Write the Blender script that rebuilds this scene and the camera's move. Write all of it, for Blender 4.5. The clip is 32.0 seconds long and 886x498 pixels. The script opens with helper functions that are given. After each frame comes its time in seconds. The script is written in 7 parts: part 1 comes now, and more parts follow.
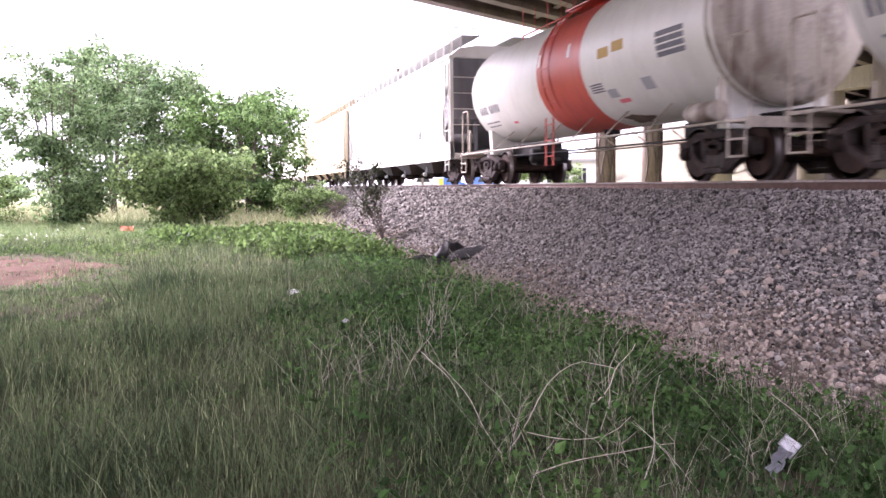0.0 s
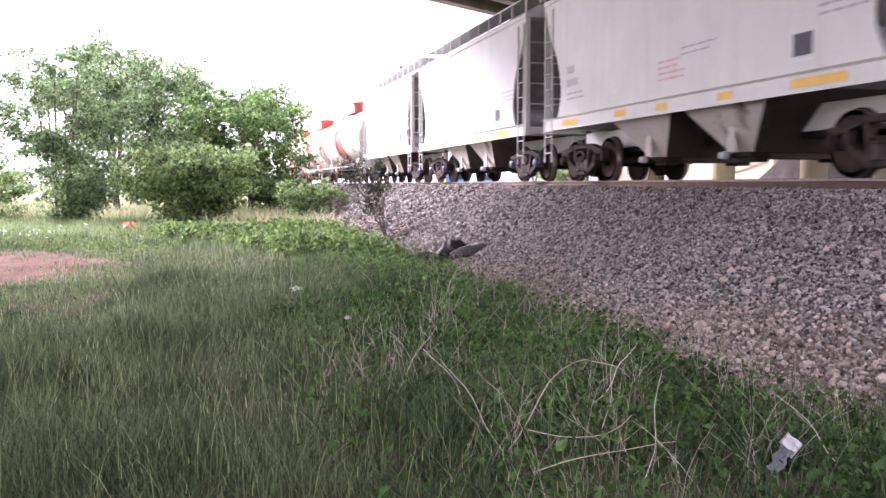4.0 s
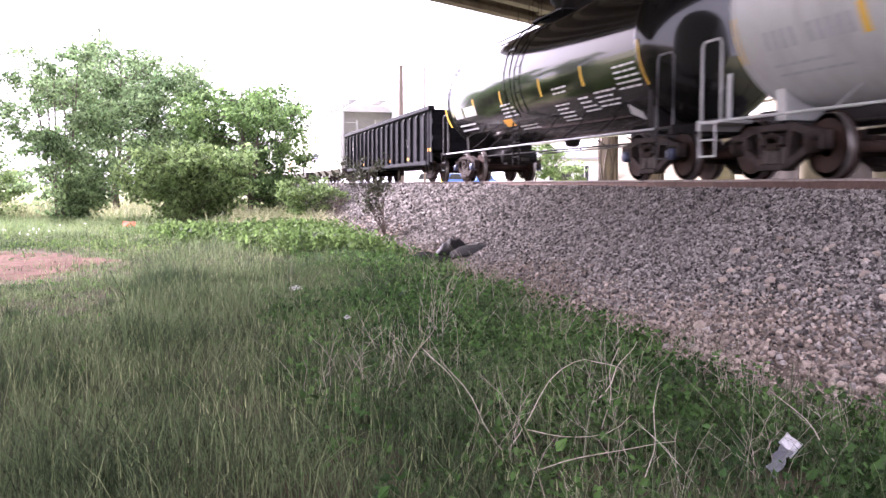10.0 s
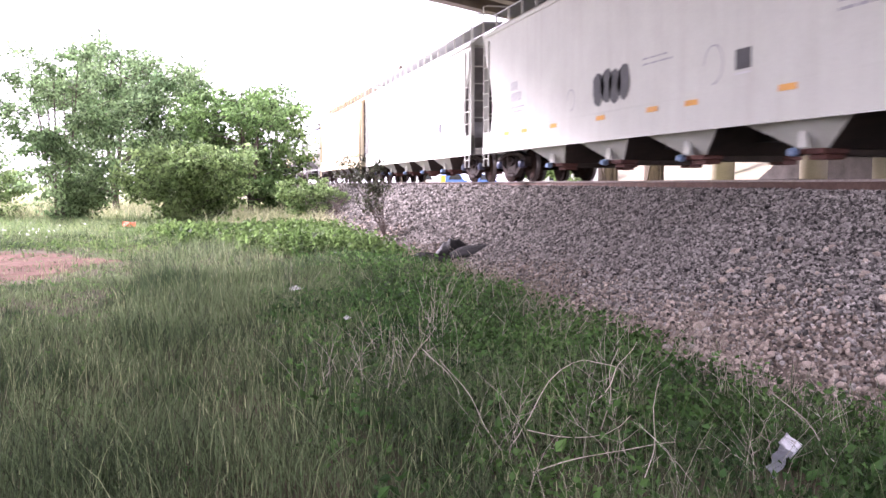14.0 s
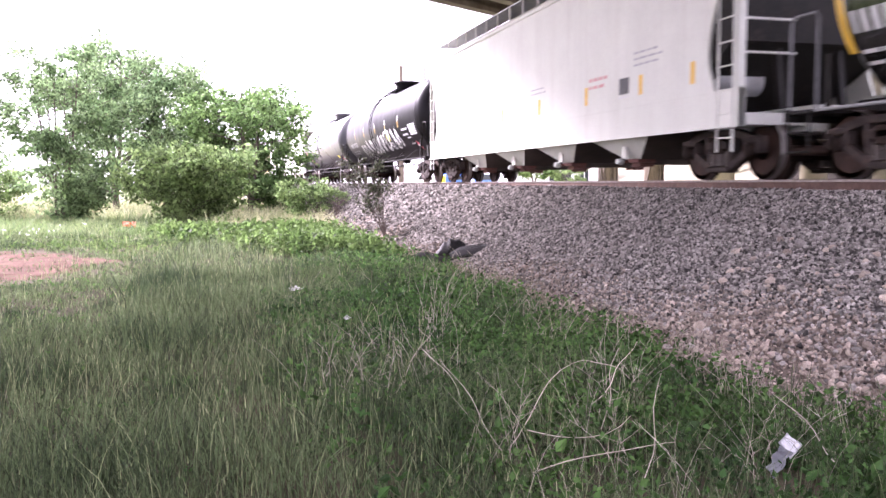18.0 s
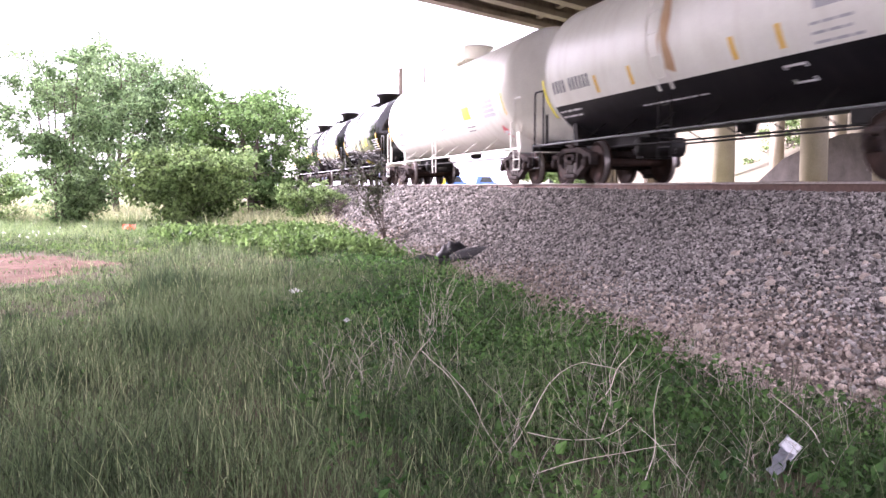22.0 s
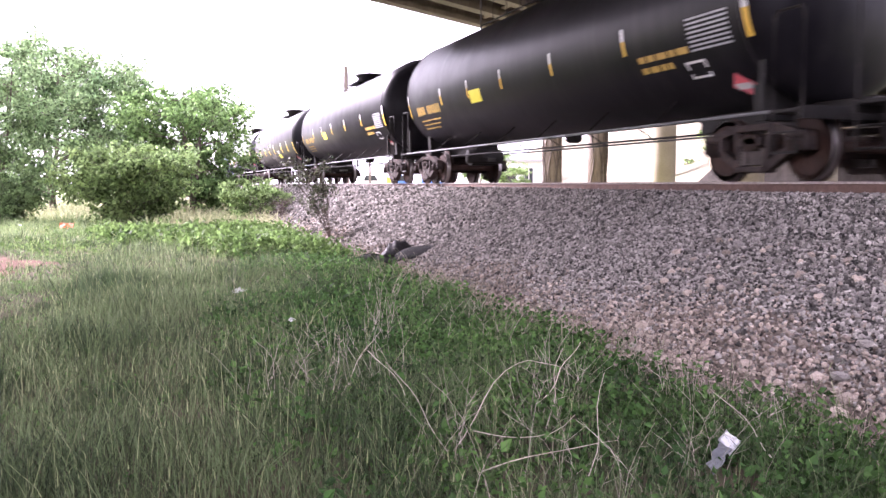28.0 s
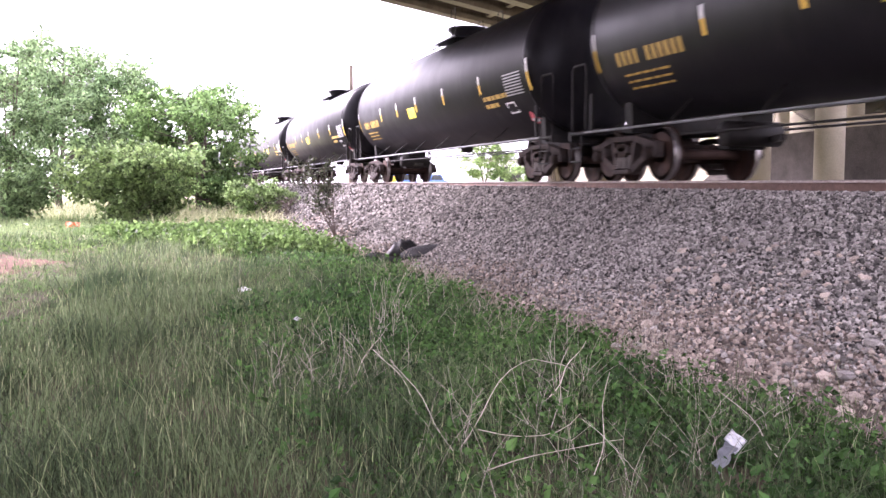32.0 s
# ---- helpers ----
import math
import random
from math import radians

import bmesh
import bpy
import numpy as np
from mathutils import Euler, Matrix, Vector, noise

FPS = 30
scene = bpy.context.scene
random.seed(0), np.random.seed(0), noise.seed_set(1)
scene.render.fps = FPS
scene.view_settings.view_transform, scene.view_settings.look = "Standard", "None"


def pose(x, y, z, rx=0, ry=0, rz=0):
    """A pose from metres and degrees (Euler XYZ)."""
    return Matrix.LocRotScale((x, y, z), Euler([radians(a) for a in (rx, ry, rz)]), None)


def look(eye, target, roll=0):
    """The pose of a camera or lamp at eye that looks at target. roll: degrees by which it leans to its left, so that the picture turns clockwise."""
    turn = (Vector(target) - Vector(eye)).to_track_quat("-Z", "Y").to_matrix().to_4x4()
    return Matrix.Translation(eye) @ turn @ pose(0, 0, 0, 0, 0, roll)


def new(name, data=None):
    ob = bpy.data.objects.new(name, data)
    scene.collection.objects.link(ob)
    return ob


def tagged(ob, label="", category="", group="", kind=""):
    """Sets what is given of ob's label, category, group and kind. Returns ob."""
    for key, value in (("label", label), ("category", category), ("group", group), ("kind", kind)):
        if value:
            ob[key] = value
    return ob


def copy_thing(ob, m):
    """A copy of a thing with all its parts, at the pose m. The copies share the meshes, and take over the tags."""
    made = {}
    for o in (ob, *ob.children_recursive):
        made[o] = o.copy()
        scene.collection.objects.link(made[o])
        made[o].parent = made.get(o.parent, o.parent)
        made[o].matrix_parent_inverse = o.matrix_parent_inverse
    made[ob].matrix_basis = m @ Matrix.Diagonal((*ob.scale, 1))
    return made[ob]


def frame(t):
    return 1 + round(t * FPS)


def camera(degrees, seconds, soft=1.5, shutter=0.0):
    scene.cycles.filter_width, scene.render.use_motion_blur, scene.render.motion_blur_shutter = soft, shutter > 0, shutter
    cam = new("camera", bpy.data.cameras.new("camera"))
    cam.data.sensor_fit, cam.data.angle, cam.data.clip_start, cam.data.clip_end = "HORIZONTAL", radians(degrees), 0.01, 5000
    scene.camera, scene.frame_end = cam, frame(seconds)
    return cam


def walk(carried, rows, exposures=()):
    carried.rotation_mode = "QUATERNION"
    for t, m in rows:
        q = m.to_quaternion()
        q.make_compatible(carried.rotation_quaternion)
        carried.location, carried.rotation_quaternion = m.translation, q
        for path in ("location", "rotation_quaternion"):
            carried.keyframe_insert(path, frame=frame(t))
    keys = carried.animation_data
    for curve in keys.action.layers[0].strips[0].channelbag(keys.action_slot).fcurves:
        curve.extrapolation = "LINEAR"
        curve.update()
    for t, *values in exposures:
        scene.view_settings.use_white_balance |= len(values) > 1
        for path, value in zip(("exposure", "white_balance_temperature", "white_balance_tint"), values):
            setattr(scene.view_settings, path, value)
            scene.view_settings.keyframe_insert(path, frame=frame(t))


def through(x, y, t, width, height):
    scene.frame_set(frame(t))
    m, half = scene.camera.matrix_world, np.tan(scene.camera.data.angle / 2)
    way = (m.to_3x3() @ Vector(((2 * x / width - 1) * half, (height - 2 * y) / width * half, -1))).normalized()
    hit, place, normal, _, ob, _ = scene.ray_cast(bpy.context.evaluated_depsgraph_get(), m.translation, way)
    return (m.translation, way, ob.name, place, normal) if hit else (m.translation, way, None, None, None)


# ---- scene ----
cam = camera(52.5, 32.0, soft=1.5, shutter=0.25)
EYE = (0.0, 0.0, 1.6)
BASE = look(EYE, (EYE[0] + math.sin(radians(14.93)), EYE[1] + math.cos(radians(14.93)), EYE[2] - math.tan(radians(4.14))))
# seconds, and the turn against the resting aim in degrees
AIM = (
    (0.0, -0.122, -0.167, -0.309),
    (0.5, -0.057, -0.050, -0.278),
    (1.0, 0.006, -0.004, -0.299),
    (1.5, 0.049, 0.006, -0.301),
    (2.0, 0.057, 0.010, -0.246),
    (2.5, 0.045, -0.010, -0.188),
    (3.0, 0.022, -0.033, -0.143),
    (3.5, -0.005, -0.031, -0.086),
    (5.5, 0.104, 0.103, -0.042),
    (6.0, 0.073, 0.064, -0.031),
    (6.5, 0.038, 0.041, 0.016),
    (7.0, 0.042, 0.048, -0.050),
    (7.5, 0.000, 0.000, 0.000),
    (10.0, -0.002, 0.019, -0.002),
    (12.5, 0.005, 0.015, 0.024),
    (14.5, -0.019, -0.007, 0.013),
    (17.5, -0.010, -0.008, 0.032),
    (20.0, 0.005, -0.015, 0.019),
    (21.0, 0.000, -0.019, 0.008),
    (21.5, -0.009, -0.062, -0.161),
    (22.0, -0.011, -0.156, -0.018),
    (22.5, 0.034, -0.093, -0.027),
    (23.0, 0.010, -0.038, -0.063),
    (23.5, -0.807, -0.080, -0.183),
    (24.0, -2.085, -0.214, -0.286),
    (24.5, -3.158, -0.218, -0.338),
    (25.0, -3.696, -0.186, -0.131),
    (25.5, -3.846, -0.163, -0.160),
    (27.5, -3.581, -0.121, -0.063),
    (28.0, -3.484, -0.092, -0.070),
    (28.5, -3.410, -0.068, -0.034),
    (29.0, -3.359, -0.052, -0.020),
    (29.5, -3.306, -0.043, -0.043),
    (30.0, -3.244, -0.037, -0.058),
    (30.5, -3.203, -0.029, -0.054),
    (31.0, -3.196, -0.023, -0.054),
    (31.5, -3.185, -0.021, -0.070),
    (32.0, -3.151, -0.024, -0.092),
)


def aimed(yaw, pitch, roll):
    turn = pose(0, 0, 0, 0, yaw, 0) @ pose(0, 0, 0, pitch, 0, 0) @ pose(0, 0, 0, 0, 0, roll)
    flip = Matrix.Diagonal((1, -1, -1, 1))
    return BASE @ flip @ turn.transposed() @ flip


# stops, kelvin and tint of the clip's camera
EXPOSURE = [(t, stops, 5930, 37.0) for t, stops in (
    (0.0, 2.02), (3.0, 2.08), (6.0, 2.18), (8.0, 2.24), (10.0, 2.32), (12.0, 2.26), (14.0, 2.21),
    (16.0, 2.36), (18.0, 2.46), (20.0, 2.45), (23.0, 2.35), (25.0, 2.42), (29.0, 2.56), (32.0, 2.58))]
walk(cam, [(t, aimed(y, p, r)) for t, y, p, r in AIM], EXPOSURE)

# ---- light: a bright, hazy overcast sky and a veiled sun ahead and to one side ----
SUN_EL, SUN_AZ = radians(34), radians(-42)
world = bpy.data.worlds.new("hazy_sky")
scene.world = world
world.use_nodes = True
wt = world.node_tree
bg = wt.nodes["Background"]
sky = wt.nodes.new("ShaderNodeTexSky")
sky.sky_type, sky.sun_disc, sky.sun_elevation, sky.sun_rotation = "NISHITA", False, SUN_EL, SUN_AZ
sky.dust_density, sky.air_density = 5.0, 1.0
veil = wt.nodes.new("ShaderNodeMix")
veil.data_type = "RGBA"
veil.inputs["Factor"].default_value = 0.75
wt.links.new(sky.outputs[0], veil.inputs[6])
veil.inputs[7].default_value = (22, 21.6, 21.4, 1)
wt.links.new(veil.outputs[2], bg.inputs[0])
bg.inputs[1].default_value = 0.048
lamp = bpy.data.lights.new("sun", "SUN")
lamp.energy, lamp.angle, lamp.color = 5.0, radians(27), (1, 0.95, 0.89)
sun = new("sun", lamp)
sun_way = Vector((math.sin(SUN_AZ) * math.cos(SUN_EL), math.cos(SUN_AZ) * math.cos(SUN_EL), math.sin(SUN_EL)))
sun.matrix_world = look(sun_way * 60, (0, 0, 0))

TC, RAIL = 9.2, 1.67      # the track's middle, the top of its rails


# ---- materials ----
def surf(name, a, b, scale=4.0, rough=0.6, bump=0.0, fine=60.0, metal=0.0, coat=0.0, random=0.0, island=0.0,
         streak=None, spec=0.5, speck=0.16, stretch=(1, 1, 1), fleck=None, through=0.0):
    """Two tones mixed by coarse and fine noise; streak: (colour, amount) of stains that run down; fleck: (colour, amount, scale)."""
    m = bpy.data.materials.new(name)
    m.use_nodes = True
    nt = m.node_tree
    p = nt.nodes["Principled BSDF"]

    def node(kind, **keys):
        n = nt.nodes.new("ShaderNode" + kind)
        for k, v in keys.items():
            n.inputs[k].default_value = v
        return n

    def mix(kind, fac, one, two):
        n = nt.nodes.new("ShaderNodeMix")
        n.data_type, n.blend_type = "RGBA", kind
        for sock, v in ((n.inputs[0], fac), (n.inputs[6], one), (n.inputs[7], two)):
            if isinstance(v, (tuple, float, int)):
                sock.default_value = (*v, 1) if isinstance(v, tuple) else v
            else:
                nt.links.new(v, sock)
        return n.outputs[2]

    def ramp(value, lo, hi):
        n = node("MapRange", **{"From Min": lo, "From Max": hi})
        nt.links.new(value, n.inputs[0])
        return n.outputs[0]

    co = node("TexCoord").outputs["Object"]
    mp = node("Mapping", Scale=stretch)
    nt.links.new(co, mp.inputs[0])
    coarse = node("TexNoise", Scale=scale, Detail=5.0, Roughness=0.6)
    nt.links.new(mp.outputs[0], coarse.inputs["Vector"])
    grain = node("TexNoise", Scale=fine, Detail=3.0)
    nt.links.new(mp.outputs[0], grain.inputs["Vector"])
    col = mix("MIX", ramp(coarse.outputs["Fac"], 0.3, 0.7), tuple(a), tuple(b))
    g = mix("MIX", ramp(grain.outputs["Fac"], 0.25, 0.75), (1 - speck,) * 3, (1 + 0.8 * speck,) * 3)
    col = mix("MULTIPLY", 1.0, col, g)
    if fleck:
        fn = node("TexNoise", Scale=fleck[2], Detail=6.0, Roughness=0.7)
        nt.links.new(mp.outputs[0], fn.inputs["Vector"])
        amount = ramp(fn.outputs["Fac"], 0.56, 0.68)
        mul = nt.nodes.new("ShaderNodeMath")
        mul.operation = "MULTIPLY"
        mul.inputs[1].default_value = fleck[1]
        nt.links.new(amount, mul.inputs[0])
        col = mix("MIX", mul.outputs[0], col, tuple(fleck[0]))
    if streak:
        sm = node("Mapping", Scale=(1.5, 2.6, 0.16))
        nt.links.new(co, sm.inputs[0])
        sn = node("TexNoise", Scale=1.6, Detail=3.0, Roughness=0.5)
        nt.links.new(sm.outputs[0], sn.inputs["Vector"])
        mul = nt.nodes.new("ShaderNodeMath")
        mul.operation = "MULTIPLY"
        mul.inputs[1].default_value = streak[1]
        nt.links.new(ramp(sn.outputs["Fac"], 0.48, 0.74), mul.inputs[0])
        col = mix("MIX", mul.outputs[0], col, tuple(streak[0]))
    for amount, kind, out in ((random, "ObjectInfo", "Random"), (island, "NewGeometry", "Random Per Island")):
        if amount:
            r = nt.nodes.new("ShaderNode" + kind)
            n = node("MapRange", **{"To Min": 1 - amount, "To Max": 1 + amount})
            nt.links.new(r.outputs[out], n.inputs[0])
            cc = nt.nodes.new("ShaderNodeCombineColor")
            for i in range(3):
                nt.links.new(n.outputs[0], cc.inputs[i])
            col = mix("MULTIPLY", 1.0, col, cc.outputs[0])
    nt.links.new(col, p.inputs["Base Color"])
    p.inputs["Metallic"].default_value = metal
    p.inputs["Specular IOR Level"].default_value = spec
    p.inputs["Coat Weight"].default_value = coat
    p.inputs["Coat Roughness"].default_value = 0.06
    rr = node("MapRange", **{"To Min": max(rough - 0.1, 0.03), "To Max": min(rough + 0.12, 1.0)})
    nt.links.new(coarse.outputs["Fac"], rr.inputs[0])
    nt.links.new(rr.outputs[0], p.inputs["Roughness"])
    if bump:
        bn = node("Bump", Strength=bump, Distance=0.02)
        nt.links.new(grain.outputs["Fac"], bn.inputs["Height"])
        nt.links.new(bn.outputs[0], p.inputs["Normal"])
    if through:
        tr = node("BsdfTranslucent")
        nt.links.new(col, tr.inputs[0])
        ms = node("MixShader", Fac=through)
        nt.links.new(p.outputs[0], ms.inputs[1])
        nt.links.new(tr.outputs[0], ms.inputs[2])
        nt.links.new(ms.outputs[0], nt.nodes["Material Output"].inputs[0])
    return m


